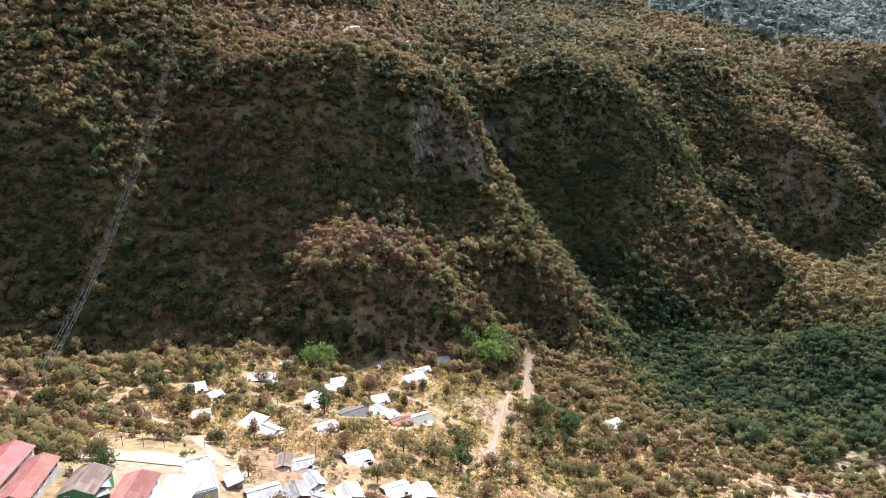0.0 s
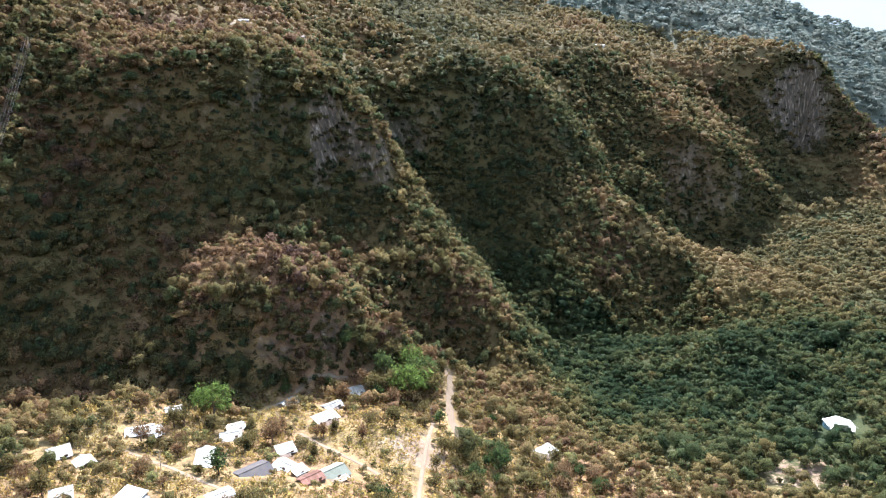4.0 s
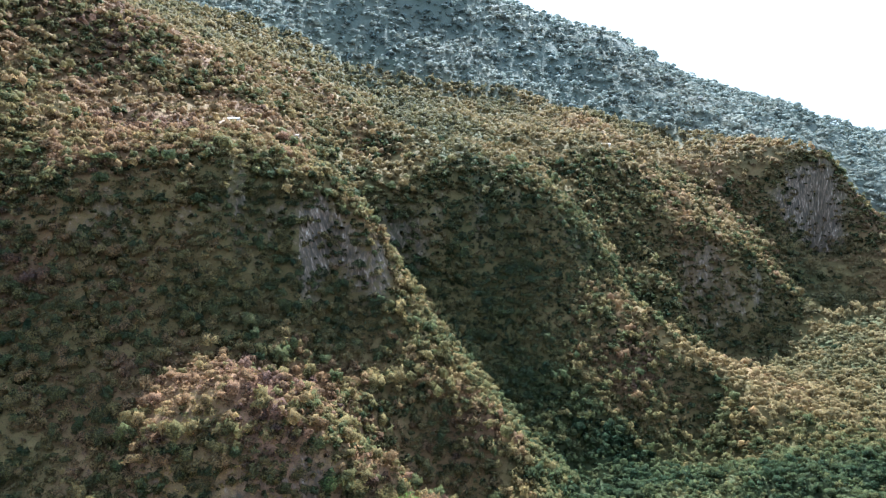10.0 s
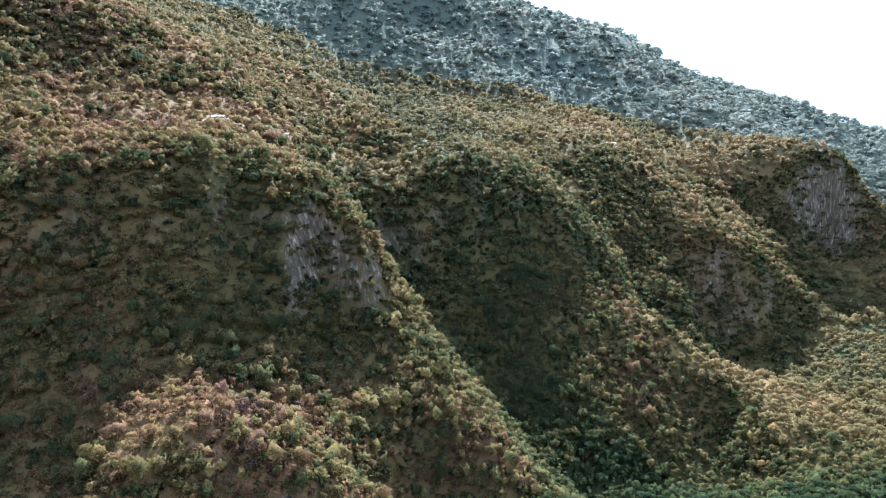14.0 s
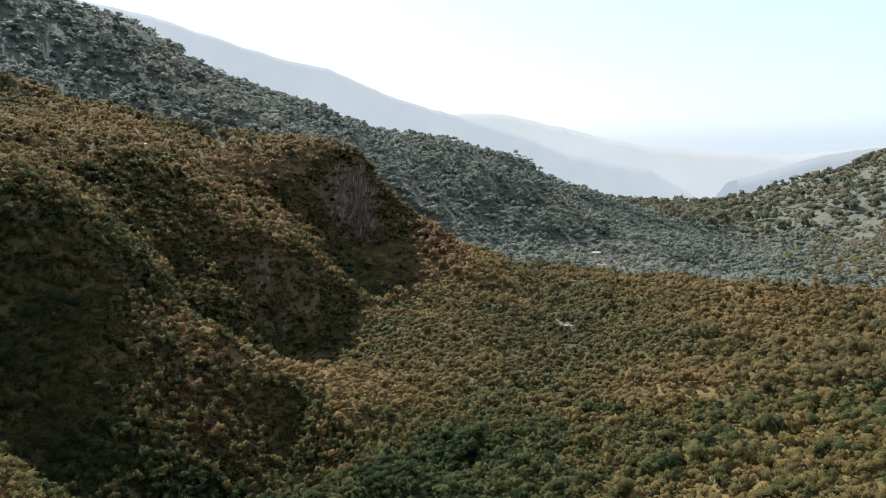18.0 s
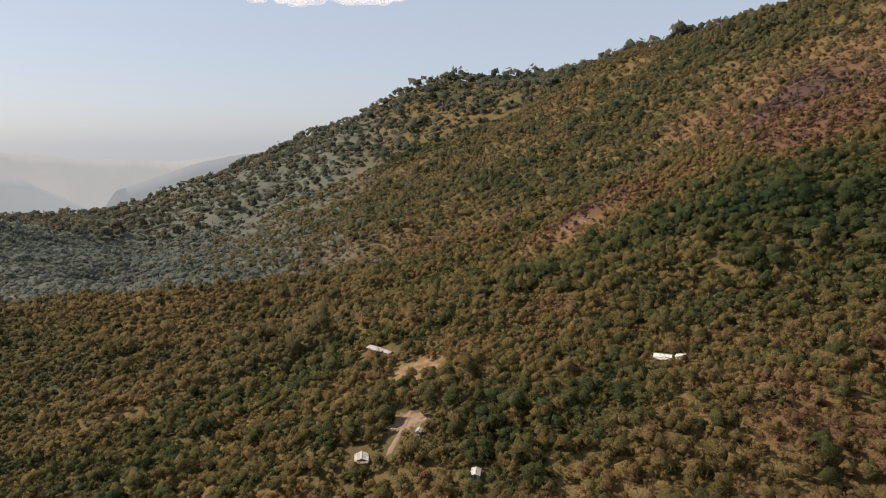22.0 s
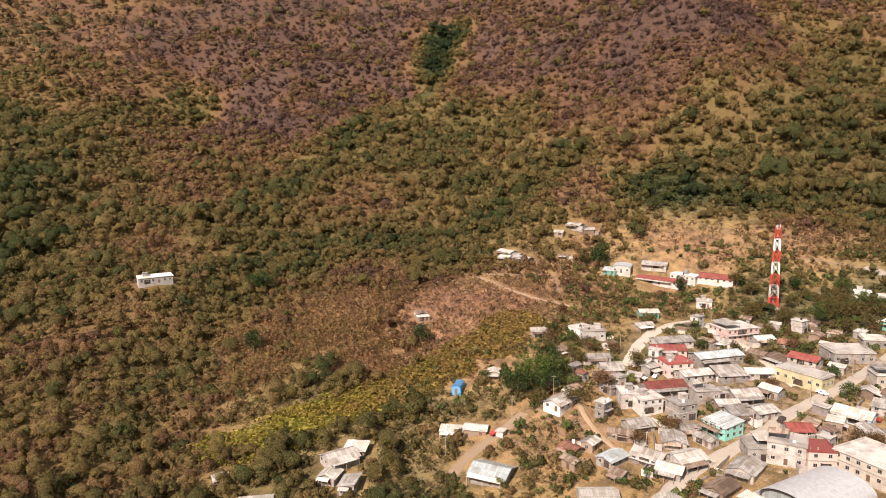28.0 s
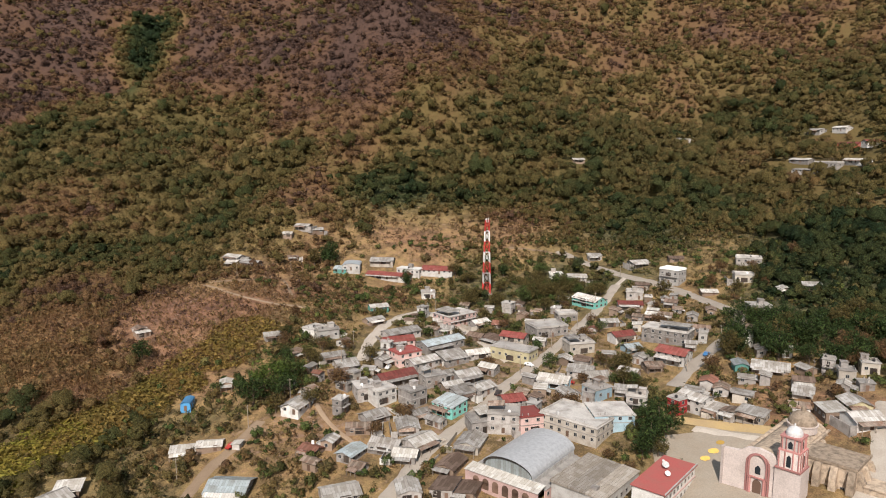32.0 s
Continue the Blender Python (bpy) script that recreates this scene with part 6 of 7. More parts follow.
    if flat and roof == "f" and r.random() < 0.45 and w > 5:
        # an open sheet-metal shelter on posts over part of the slab
        x0, x1 = sorted((r.choice((-hw, hw)), r.uniform(-0.3, 0.3) * hw))
        y0, y1 = -hd * r.uniform(0.3, 1), hd * r.uniform(0.5, 1)
        shelter = part("roof_shelter", [prism([(x0 - 0.3, h + 2.0), (x1 + 0.3, h + 2.5), (x1 + 0.3, h + 2.58), (x0 - 0.3, h + 2.08)], y0 - 0.3, y1 + 0.3)], ROOF[r.choice("ggsw")], e, "sheet-metal shelter on posts")
        for px in (x0 + 0.15, x1 - 0.15):
            for py in (y0 + 0.1, y1 - 0.1):
                part("post", [box(px - 0.07, px + 0.07, py - 0.07, py + 0.07, h, h + 2.3)], M_POLE, shelter)
    elif not flat and roof not in "aBk" and r.random() < 0.6:
        # a lean-to veranda along the front
        deep, zt = r.uniform(1.6, 2.8), min(2.9, h * 0.62)
        x0, x1 = -hw, hw * r.uniform(0.2, 1)
        lean = [(-hd - deep, zt - 0.5), (-hd, zt), (-hd, zt + 0.08), (-hd - deep, zt - 0.42)]
        porch = part("veranda_roof", [([(b, a, c) for a, b, c in prism(lean, x0, x1)[0]], prism(lean, x0, x1)[1])], ROOF[r.choice("ggsnw")], e, "lean-to veranda roof")
        for k in range(3):
            px = x0 + 0.15 + (x1 - x0 - 0.3) * k / 2
            part("post", [box(px - 0.08, px + 0.08, -hd - deep + 0.2, -hd - deep + 0.36, -1.2, zt - 0.42)], M_POLE, porch)
    tall = (h if flat else h * 0.8) / storeys
    if w > 3 and roof != "k":
        for fl in range(storeys):
            zf = fl * tall
            if fl and flat:
                part("floor_band", [box(-hw - 0.12, hw + 0.12, -hd - 0.12, hd + 0.12, zf - 0.12, zf + 0.12)], ROOF["f"], e)
            for length, off, turn_by in ((w, -hd, 0), (w, hd, 180), (d, hw, 90), (d, -hw, -90)):
                n = max(1, int(length / 3.0))
                for k in range(n):
                    u = (k + 0.5) * length / n - length / 2
                    side = math.radians(turn_by)
                    px, py = (u, off) if turn_by in (0, 180) else (off, u)
                    ground_door = fl == 0 and turn_by == 0 and k == n // 2
                    if ground_door:
                        opening(DOOR, "door", e, px, py, 0.0, turn_by)
                    elif tall > 2.2 and (turn_by in (0, 90) or r.random() < 0.4):
                        opening(FRAME, "window", e, px, py, zf + tall * 0.36, turn_by)
    if w > 5 and roof not in "kaB" and r.random() < 0.55:
        u0 = r.uniform(-0.4, 0.05) * w
        # a flat dark panel stands in for the shade inside an open front
        part("shop_front", [box(u0, u0 + min(0.36 * w, 3.4), -hd - 0.06, -hd + 0.02, 0.05, min(2.3, tall - 0.35)), box(u0 - 0.12, u0 + min(0.36 * w, 3.4) + 0.12, -hd - 0.12, -hd + 0.02, min(2.3, tall - 0.35), min(2.3, tall - 0.35) + 0.12)], M_OPENING_PANEL, e, "shop front with a dark panel for its shaded opening")
    if storeys > 1 and r.random() < 0.6:
        deck = part("balcony", [box(-0.46 * w, 0.46 * w, -hd - 1.15, -hd - 0.13, tall - 0.08, tall + 0.06)], ROOF["f"], e, "concrete balcony with a thin rail")
        rail = [box(-0.46 * w, 0.46 * w, -hd - 1.14, -hd - 1.09, tall + 0.85, tall + 0.92)]
        rail += [box(-0.46 * w + k * 0.92 * w / 8 - 0.02, -0.46 * w + k * 0.92 * w / 8 + 0.02, -hd - 1.13, -hd - 1.09, tall + 0.06, tall + 0.85) for k in range(9)]
        part("rail", rail, M_IRON, deck)
        part("balcony_door", [box(-0.16 * w, 0.1 * w, -hd - 0.05, -hd + 0.02, tall + 0.14, tall + 2.1)], M_OPENING_PANEL, e)
    if storeys == 1 and h < 3.3 or wall == "e":
        words = f"small {WALL_WORDS[wall]} hut with a {ROOF_WORDS[roof]}"
    elif storeys > 1:
        words = f"{('two', 'three')[storeys - 2]}-storey {WALL_WORDS[wall]} house with a {ROOF_WORDS[roof]}"
    else:
        words = f"low {WALL_WORDS[wall]} house with a {ROOF_WORDS[roof]}"
    tagged(e, words, "house", group)
    if flat and r.random() < 0.6:
        tank = stand("water_tank", x, y, turn)
        tank.matrix_world = e.matrix_world @ pose(r.uniform(-0.3, 0.3) * w, r.uniform(-0.35, -0.1) * d, h)
        part("tank", [TANK], M_TANK if r.random() < 0.6 else M_WHITE, tank)
        tagged(tank, "round plastic water tank on a flat roof", "water tank", "roof tanks")
    return e


def ribbon(name, width, line, mat, label):
    """A road laid on the ground along a smoothed line."""
    pts = np.array(line, float)
    for _ in range(2):
        q = np.empty((2 * len(pts) - 2, 2))
        q[0::2], q[1::2] = 0.75 * pts[:-1] + 0.25 * pts[1:], 0.25 * pts[:-1] + 0.75 * pts[1:]
        pts = np.concatenate([pts[:1], q, pts[-1:]])
    seg = np.hypot(*np.diff(pts, axis=0).T)
    s = np.r_[0, np.cumsum(seg)]
    u = np.arange(0, s[-1], 1.5)
    cx, cy = np.interp(u, s, pts[:, 0]), np.interp(u, s, pts[:, 1])
    dx, dy = np.gradient(cx), np.gradient(cy)
    l = np.hypot(dx, dy) + 1e-9
    across = np.linspace(-0.5, 0.5, 7)
    wob = 1 + 0.1 * np.sin(u * 0.31) + 0.06 * np.sin(u * 0.83)
    X = cx[:, None] - (dy / l * width * wob)[:, None] * across
    Y = cy[:, None] + (dx / l * width * wob)[:, None] * across
    Z = ground_z(X.ravel(), Y.ravel()).reshape(X.shape)
    Z = 0.6 * Z + 0.4 * Z.mean(1, keepdims=True) + 0.22
    Z[:, 0] -= 0.5
    Z[:, -1] -= 0.5
    idx = np.arange(X.size).reshape(X.shape)
    q = np.stack([idx[:-1, :-1], idx[1:, :-1], idx[1:, 1:], idx[:-1, 1:]], -1).reshape(-1, 4)
    me = raw_mesh(name, np.stack([X.ravel(), Y.ravel(), Z.ravel()], -1), q, mat, None, True)
    tagged(new(name, me), label, "road", kind="structure")

# ---- the village ----
for name, (width, line) in ROADS.items():
    paved = "street" in name
    ribbon("road_" + name, width, line, M_ROAD if paved else M_DIRT, "pale concrete village street" if paved else "narrow unpaved dirt track on the hillside")

for block, rows in BLOCKS.items():
    for row in rows:
        tall = row[4] * (0.8 if row[4] >= 5.5 or 170 < row[1] < 400 else 0.9)
        house(*row[:4], tall, *row[5:], block.replace("_", " ") + " houses")

# smaller houses and sheds that fill the blocks between the streets
fill = random.Random(4)
TAKEN = [(x, y, r * 0.66) for x, y, r in PLOTS]
for cx, cy, rx, ry, count in ((25, -105, 52, 48, 260), (-20, -170, 75, 45, 130), (-75, -130, 45, 60, 90), (35, -60, 30, 22, 70), (75, -130, 22, 26, 20), (-105, -65, 26, 20, 24), (-10, 145, 65, 28, 40)):
    for _ in range(count):
        x, y = cx + fill.uniform(-1, 1) * rx, cy + fill.uniform(-1, 1) * ry
        w, d = fill.uniform(3.4, 7.6), fill.uniform(3.4, 6.8)
        if any(math.hypot(x - px, y - py) < r + 0.42 * math.hypot(w, d) for px, py, r in TAKEN):
            continue
        if not clear_of_roads(np.array([x, x + w / 2, x - w / 2, x, x]), np.array([y, y, y, y + d / 2, y - d / 2])).all():
            continue
        TAKEN.append((x, y, 0.42 * math.hypot(w, d)))
        PLOTS.append((x, y, 0.55 * math.hypot(w, d) + 0.5))
        roof = fill.choice("gggggwffssnnR")
        house(x, y, w, d, fill.choice((3.0, 3.4, 3.8, 4.5, 6.2)) if roof == "f" else fill.uniform(2.8, 4.4), 150 + fill.choice((0, 90)) + fill.uniform(-12, 12), roof, fill.choice("cccweem"), "infill houses and sheds")

# ---- the covered court, market hall, town hall, church, mast ----
def turned_box(name, cx, cy, ax, ay, z):
    """An Empty whose y runs along (ax, ay), at a given height."""
    e = new(name)
    e.matrix_world = Matrix.Translation((cx, cy, z)) @ pose(0, 0, 0, 0, 0, math.degrees(math.atan2(-ax, ay)))
    return e


M_ARCH = plain("bright_galvanised_vault", (0.72, 0.73, 0.73), 0.42, 0.25, 0.15, 0.04, 0.08)
M_HALL = plain("grey_brown_roofing", (0.35, 0.315, 0.27), 0.85, 0.0, 0.8, 0.45, dirt=(0.2, 0.17, 0.14), sheets=0.16)
M_CHURCH = plain("pale_pink_limewash", (0.66, 0.57, 0.52), 0.9, 0.0, 0.4, 0.35)
M_CHURCH_TRIM = plain("dark_pink_trim", (0.42, 0.2, 0.18), 0.9, 0.0, 0.6, 0.2)
M_STONE = plain("old_brown_stone", (0.43, 0.34, 0.25), 0.95, 0.0, 1.8, 0.9, 0.9, (0.14, 0.11, 0.085))
M_PLAZA = plain("pale_plaza_slabs", (0.43, 0.37, 0.29), 0.9, 0.0, 0.4, 0.6, dirt=(0.36, 0.28, 0.2))
M_OCHRE = plain("ochre_court_paint", (0.66, 0.42, 0.1), 0.8)

court_z = float(ground_z(4, -44)[0])
court = turned_box("covered_court", 4, -47, -0.67, -0.74, court_z)
HALF, LONG, SPRING, RISE = 9.2, 13.0, 5.6, 4.3
arc = [(HALF * math.cos(math.pi * k / 20), SPRING + RISE * math.sin(math.pi * k / 20)) for k in range(21)]
part("vault_roof", [prism([(x * 1.015, z + 0.14) for x, z in arc] + arc[::-1], -LONG - 0.6, LONG + 0.6)], M_ARCH, court, "curved bright galvanised sheet vault")
part("end_truss", [prism([(x * 0.985, z - 0.1) for x, z in arc] + [(x * 0.93, SPRING + (z - SPRING) * 0.8 - 0.1) for x, z in reversed(arc)], -LONG, -LONG + 0.3)], M_IRON, court)
for sx in (-1, 1):
    part("wall", [box(sx * HALF - 0.15, sx * HALF + 0.15, -LONG, LONG, -3, SPRING - 0.05)], WALL["w"], court)
    low = [(sx * (HALF + 0.2), SPRING - 1.4), (sx * (HALF + 4.2), SPRING - 2.3), (sx * (HALF + 4.2), SPRING - 2.2), (sx * (HALF + 0.2), SPRING - 1.3)]
    part("aisle_roof", [prism(low if sx < 0 else low[::-1], -LONG, LONG)], ROOF["w"] if sx < 0 else ROOF["f"], court)
    part("aisle_wall", [box(sx * (HALF + 3.9) - 0.12, sx * (HALF + 3.9) + 0.12, -LONG, LONG, -3, SPRING - 2.3)], WALL["p"], court)
    for k in range(7):
        y = -LONG + 2 + k * 3.9
        opening(FRAME, "window", court, sx * (HALF + 4.05), y, 1.2, 90 * sx)
part("gable_sheet", [prism([(x * 0.97, z - 0.15) for x, z in arc] + [(-HALF * 0.97, SPRING - 1.2), (HALF * 0.97, SPRING - 1.2)], -LONG + 0.3, -LONG + 0.42)], ROOF["b"], court)
front = [(-LONG - 4.6, SPRING - 1.5), (-LONG + 0.3, SPRING - 0.7), (-LONG + 0.3, SPRING - 0.6), (-LONG - 4.6, SPRING - 1.4)]
part("front_roof", [([(b, a, c) for a, b, c in prism(front, -HALF - 4.2, HALF + 4.2)[0]], prism(front, 0, 1)[1])], ROOF["w"], court, "low pale sheet roof before the vault")
part("end_wall", [box(-HALF - 4, HALF + 4, -LONG - 4.15, -LONG - 3.9, -3, SPRING - 1.5)], WALL["p"], court)
for k in range(6):
    x = -HALF + 0.2 + k * 3.6
    part("arch_opening", [moved(lathe([(1.15, -0.05), (1.15, 0.05)], 16), pose(x, -LONG - 4.18, 1.9, 90)), box(x - 1.15, x + 1.15, -LONG - 4.23, -LONG - 4.13, -0.6, 1.9)], M_DOOR, court, "dark red arched opening")
tagged(court, "covered sports court under a curved galvanised metal vault", "sports hall")

hall = turned_box("market_hall", -13.5, -32, -0.7, -0.71, float(ground_z(-13, -32)[0]))
part("wall", [box(-8.6, 8.6, -11.5, 11.5, -3, 4.9)], WALL["w"], hall)
for k in range(3):
    x0 = -9.0 + k * 6.0
    roofline = [(x0, 4.9), (x0 + 5.9, 4.9), (x0 + 5.9, 5.5 - 0.12 * k), (x0, 5.9 - 0.12 * k)]
    part("roof_sheet", [prism(roofline, -11.9, 11.9)], M_HALL, hall)
for k in range(7):
    opening(FRAME, "window", hall, 8.62, -10 + k * 3.3, 1.8, 90)
part("roof_vent", [box(3, 5.0, -9, -7, 5.2, 6.4)], WALL["c"], hall)
tagged(hall, "long low market hall with grey sheet roofs", "market hall")

mx, my, mw, mt = -31.0, -25.5, 23.5, -134.0
town = stand("town_hall", mx, my, mt)
part("wall", [box(-mw / 2, mw / 2, -6, 3.6, -3, 6.6)], WALL["w"], town)
part("roof", [box(-mw / 2 - 0.5, mw / 2 + 0.5, -6.6, 4.0, 6.6, 6.9)], ROOF["F"], town, "dull red flat roof")
part("parapet", [box(-mw / 2 - 0.5, mw / 2 + 0.5, -6.6, -6.3, 6.9, 7.3)], WALL["w"], town)
part("floor_band", [box(-mw / 2 - 0.3, mw / 2 + 0.3, -6.25, -6.0, 3.1, 3.4)], WALL["p"], town)
for fl in range(2):
    for k in range(8):
        x = -mw / 2 + 1.6 + k * 2.8
        opening(FRAME, "window", town, x, -6.02, 0.9 + fl * 3.3, 0)
tagged(town, "long white town hall with a red flat roof", "town hall")
for dx, dy, wide in ((3.5, 0.0, 1.05), (-1.0, -2.5, 0.8), (7.0, 2.0, 0.45)):
    dish = new("satellite_dish")
    dish.matrix_world = town.matrix_world @ pose(dx, dy, 6.9) @ Matrix.Scale(wide, 4)
    bowl = lathe([(0.02, 0.0), (0.4, 0.06), (0.75, 0.2), (1.0, 0.4), (1.03, 0.4), (0.77, 0.17), (0.4, 0.02), (0.02, -0.05)], 18)
    part("bowl", [moved(bowl, pose(0, 0, 1.1, 0, 0, -mt) @ pose(0, 0, 0, -42))], M_WHITE, dish)
    part("mast", [tube([(0, 0, 0), (0, 0, 1.15)], 0.06)], M_IRON, dish)
    tagged(dish, "white satellite dish standing on the red roof", "satellite dish", "roof dishes")

# church: y runs down the nave, away from the front
cz = float(ground_z(-58, -18)[0]) - 0.6
ch = turned_box("church", -56.5, -17.5, -0.77, -0.64, cz)
part("front_wall", [prism([(-11, -3), (10, -3), (10, 11.5), (6, 12.0), (3.5, 14.2), (0, 14.8), (-3.5, 14.2), (-6, 12.4), (-11, 11.8)], -0.6, 0.6)], M_CHURCH, ch, "pale pink limewashed church front")
portal = [(3.6 * math.cos(math.pi * k / 14), 9.6 + 3.6 * math.sin(math.pi * k / 14)) for k in range(15)]
for grow, out in ((1.0, -0.95), (0.8, -1.15)):
    ring_out = [(x * grow, z) for x, z in portal]
    ring_in = [(x * grow * 0.86, 9.6 + (z - 9.6) * 0.86) for x, z in portal]
    part("portal_arch", [prism([(3.6 * grow, -2)] + ring_out + [(-3.6 * grow, -2), (-3.1 * grow, -2)] + ring_in[::-1] + [(3.1 * grow, -2)], out, -0.55)], M_CHURCH_TRIM, ch)
part("door", [prism([(1.3, -2), (1.3, 3.6), (0.9, 4.5), (0, 4.9), (-0.9, 4.5), (-1.3, 3.6), (-1.3, -2)], -0.75, -0.55)], M_DOOR, ch, "dark red wooden church door")
part("niche", [prism([(0.8, 6.6), (0.8, 8.6), (0, 9.4), (-0.8, 8.6), (-0.8, 6.6)], -0.72, -0.55)], M_GLASS, ch)
for sx in (-1, 1):
    part("column", [moved(lathe([(0.5, 0), (0.38, 0.3), (0.34, 6.2), (0.52, 6.6)], 12), pose(sx * 2.1, -0.95, -1.2))], M_CHURCH_TRIM, ch)
part("cornice", [box(-3.0, 3.0, -1.15, -0.6, 5.3, 5.7)], M_CHURCH_TRIM, ch)
part("side_pier", [box(-11.4, -10.6, -0.9, 0.7, -3, 12.2)], M_CHURCH, ch)

tower = part("bell_tower", [box(5.0, 12.4, -1.2, 5.8, -3, 11.0)], M_CHURCH, ch)
level = 11.0
for stage, (tall, half) in enumerate(((5.6, 3.1), (4.2, 2.6))):
    part("stage_cornice", [box(8.7 - half - 0.55, 8.7 + half + 0.55, 2.1 - half - 0.55, 2.1 + half + 0.55, level, level + 0.5)], M_CHURCH_TRIM, ch)
    part("belfry_stage", [box(8.7 - half, 8.7 + half, 2.1 - half, 2.1 + half, level + 0.5, level + tall)], M_CHURCH, ch)
    for turn in range(4):
        m = Matrix.Translation((8.7, 2.1, level + 0.5)) @ pose(0, 0, 0, 0, 0, 90 * turn)
        hgt = tall - 1.2
        # solid dark plates take the place of shaded depth in the bell arches
        part("bell_opening", [moved(prism([(0.62, 0.5), (0.62, hgt - 0.9), (0, hgt - 0.2), (-0.62, hgt - 0.9), (-0.62, 0.5)], -half - 0.06, -half + 0.05), m)], M_GLASS, ch)
        for px in (-half + 0.35, -1.15, 1.15, half - 0.35):
            part("pilaster", [moved(tube([(px, -half - 0.1, 0), (px, -half - 0.1, tall - 0.5)], 0.2, 8), m)], M_CHURCH_TRIM, ch)
    level += tall
part("stage_cornice", [box(8.7 - 3.0, 8.7 + 3.0, 2.1 - 3.0, 2.1 + 3.0, level, level + 0.45)], M_CHURCH_TRIM, ch)
cap = [(2.35 * math.cos(k * math.pi / 16), 0.45 + 2.2 * math.sin(k * math.pi / 16)) for k in range(8)]
part("tower_dome", [moved(lathe([(2.35, 0)] + cap + [(0.3, 2.7), (0.25, 3.4), (0.05, 3.5)], 20), Matrix.Translation((8.7, 2.1, level + 0.4)))], M_WHITE, ch, "white domed tower cap")

part("nave_wall", [box(-6.6, 7.2, 0.6, 40, -3, 10.4)], M_STONE, ch, "old brown stone nave wall")
part("nave_roof", [prism([(-6.9, 10.4), (7.5, 10.4), (7.5, 10.9), (6.9, 11.0), (6.2, 10.7), (4.6, 12.0), (2.6, 12.8), (0.3, 13.0), (-2.0, 12.8), (-4.0, 12.0), (-5.6, 10.7), (-6.3, 11.0), (-6.9, 10.9)], 0.6, 40.4)], M_STONE, ch, "stained barrel vault between low parapets")
for k in range(6):
    y = 8.5 + k * 6.0
    part("buttress", [prism([(7.2, -3), (10.0, -3), (9.6, 6.5), (8.1, 9.6), (7.2, 9.8)], y - 0.9, y + 0.9)], M_STONE, ch)
    part("buttress", [prism([(-9.4, -3), (-6.6, -3), (-6.6, 9.8), (-7.5, 9.6), (-9.0, 6.5)], y - 0.9, y + 0.9)], M_STONE, ch)
    if k % 2:
        opening(FRAME, "window", ch, 7.23, y + 3, 5.0, 90)
part("apse", [box(-6.0, 6.0, 40, 47, -3, 8.2)], M_STONE, ch)
part("transept", [box(7.1, 23, 13, 27, -3, 10.8)], M_STONE, ch, "old brown stone side chapel")
part("chapel_roof", [box(7.6, 23.3, 12.7, 27.3, 10.8, 11.1), box(7.6, 23.3, 12.7, 13.2, 11.1, 11.7), box(22.8, 23.3, 13.2, 27.3, 11.1, 11.7)], M_STONE, ch)
for y in (15.0, 20, 25.5):
    part("chapel_buttress", [prism([(22.9, -3), (25.6, -3), (25.2, 7.0), (23.8, 10.0), (22.9, 10.2)], y - 0.9, y + 0.9)], M_STONE, ch)
for x in (12.6, 17.2, 22.0):
    part("chapel_pier", [([(a, b, c) for b, a, c in prism([(12.9, -3), (10.6, -3), (11.0, 7.4), (12.2, 10.4), (12.9, 10.6)], x - 1.0, x + 1.0)[0]], prism([(0, 0)] * 5, 0, 1)[1])], M_STONE, ch)
part("sacristy", [box(25, 33, 14, 25, -3, 6.4), box(24.8, 33.3, 13.7, 25.3, 6.4, 6.8)], M_STONE, ch, "low brown stone annex")
opening(FRAME, "window", ch, 19.6, 12.98, 3.6, 0)
part("drum", [moved(lathe([(4.5, 0), (4.5, 2.2), (4.8, 2.3), (4.8, 2.7)], 24), pose(1.7, 30.5, 12.0))], M_CHURCH, ch)
big = [(4.4 * math.cos(k * math.pi / 18), 4.2 * math.sin(k * math.pi / 18)) for k in range(9)]
part("dome", [moved(lathe(big + [(0.7, 4.15), (0.65, 5.2), (0.4, 5.8), (0.05, 6.0)], 24), pose(1.7, 30.5, 14.65))], M_STONE, ch, "weathered brown masonry dome with a lantern")
ch.scale = (0.94, 0.94, 0.94)
tagged(ch, "old pink-fronted church with bell tower and stone nave", "church")

# the plaza
def sheet(name, corners, mat, label, lift=0.18, n=14, kind="structure"):
    a, b, c, d = (np.array(p, float) for p in corners)
    u, w = np.meshgrid(np.linspace(0, 1, n), np.linspace(0, 1, n), indexing="ij")
    X = (a[0] * (1 - u) + b[0] * u) * (1 - w) + (d[0] * (1 - u) + c[0] * u) * w
    Y = (a[1] * (1 - u) + b[1] * u) * (1 - w) + (d[1] * (1 - u) + c[1] * u) * w
    Z = ground_z(X.ravel(), Y.ravel()) + lift
    idx = np.arange(n * n).reshape(n, n)
    q = np.stack([idx[:-1, :-1], idx[1:, :-1], idx[1:, 1:], idx[:-1, 1:]], -1).reshape(-1, 4)
    ob = new(name, raw_mesh(name, np.stack([X.ravel(), Y.ravel(), Z], -1), q, mat, None, True))
    return tagged(ob, label, "pavement", kind=kind)


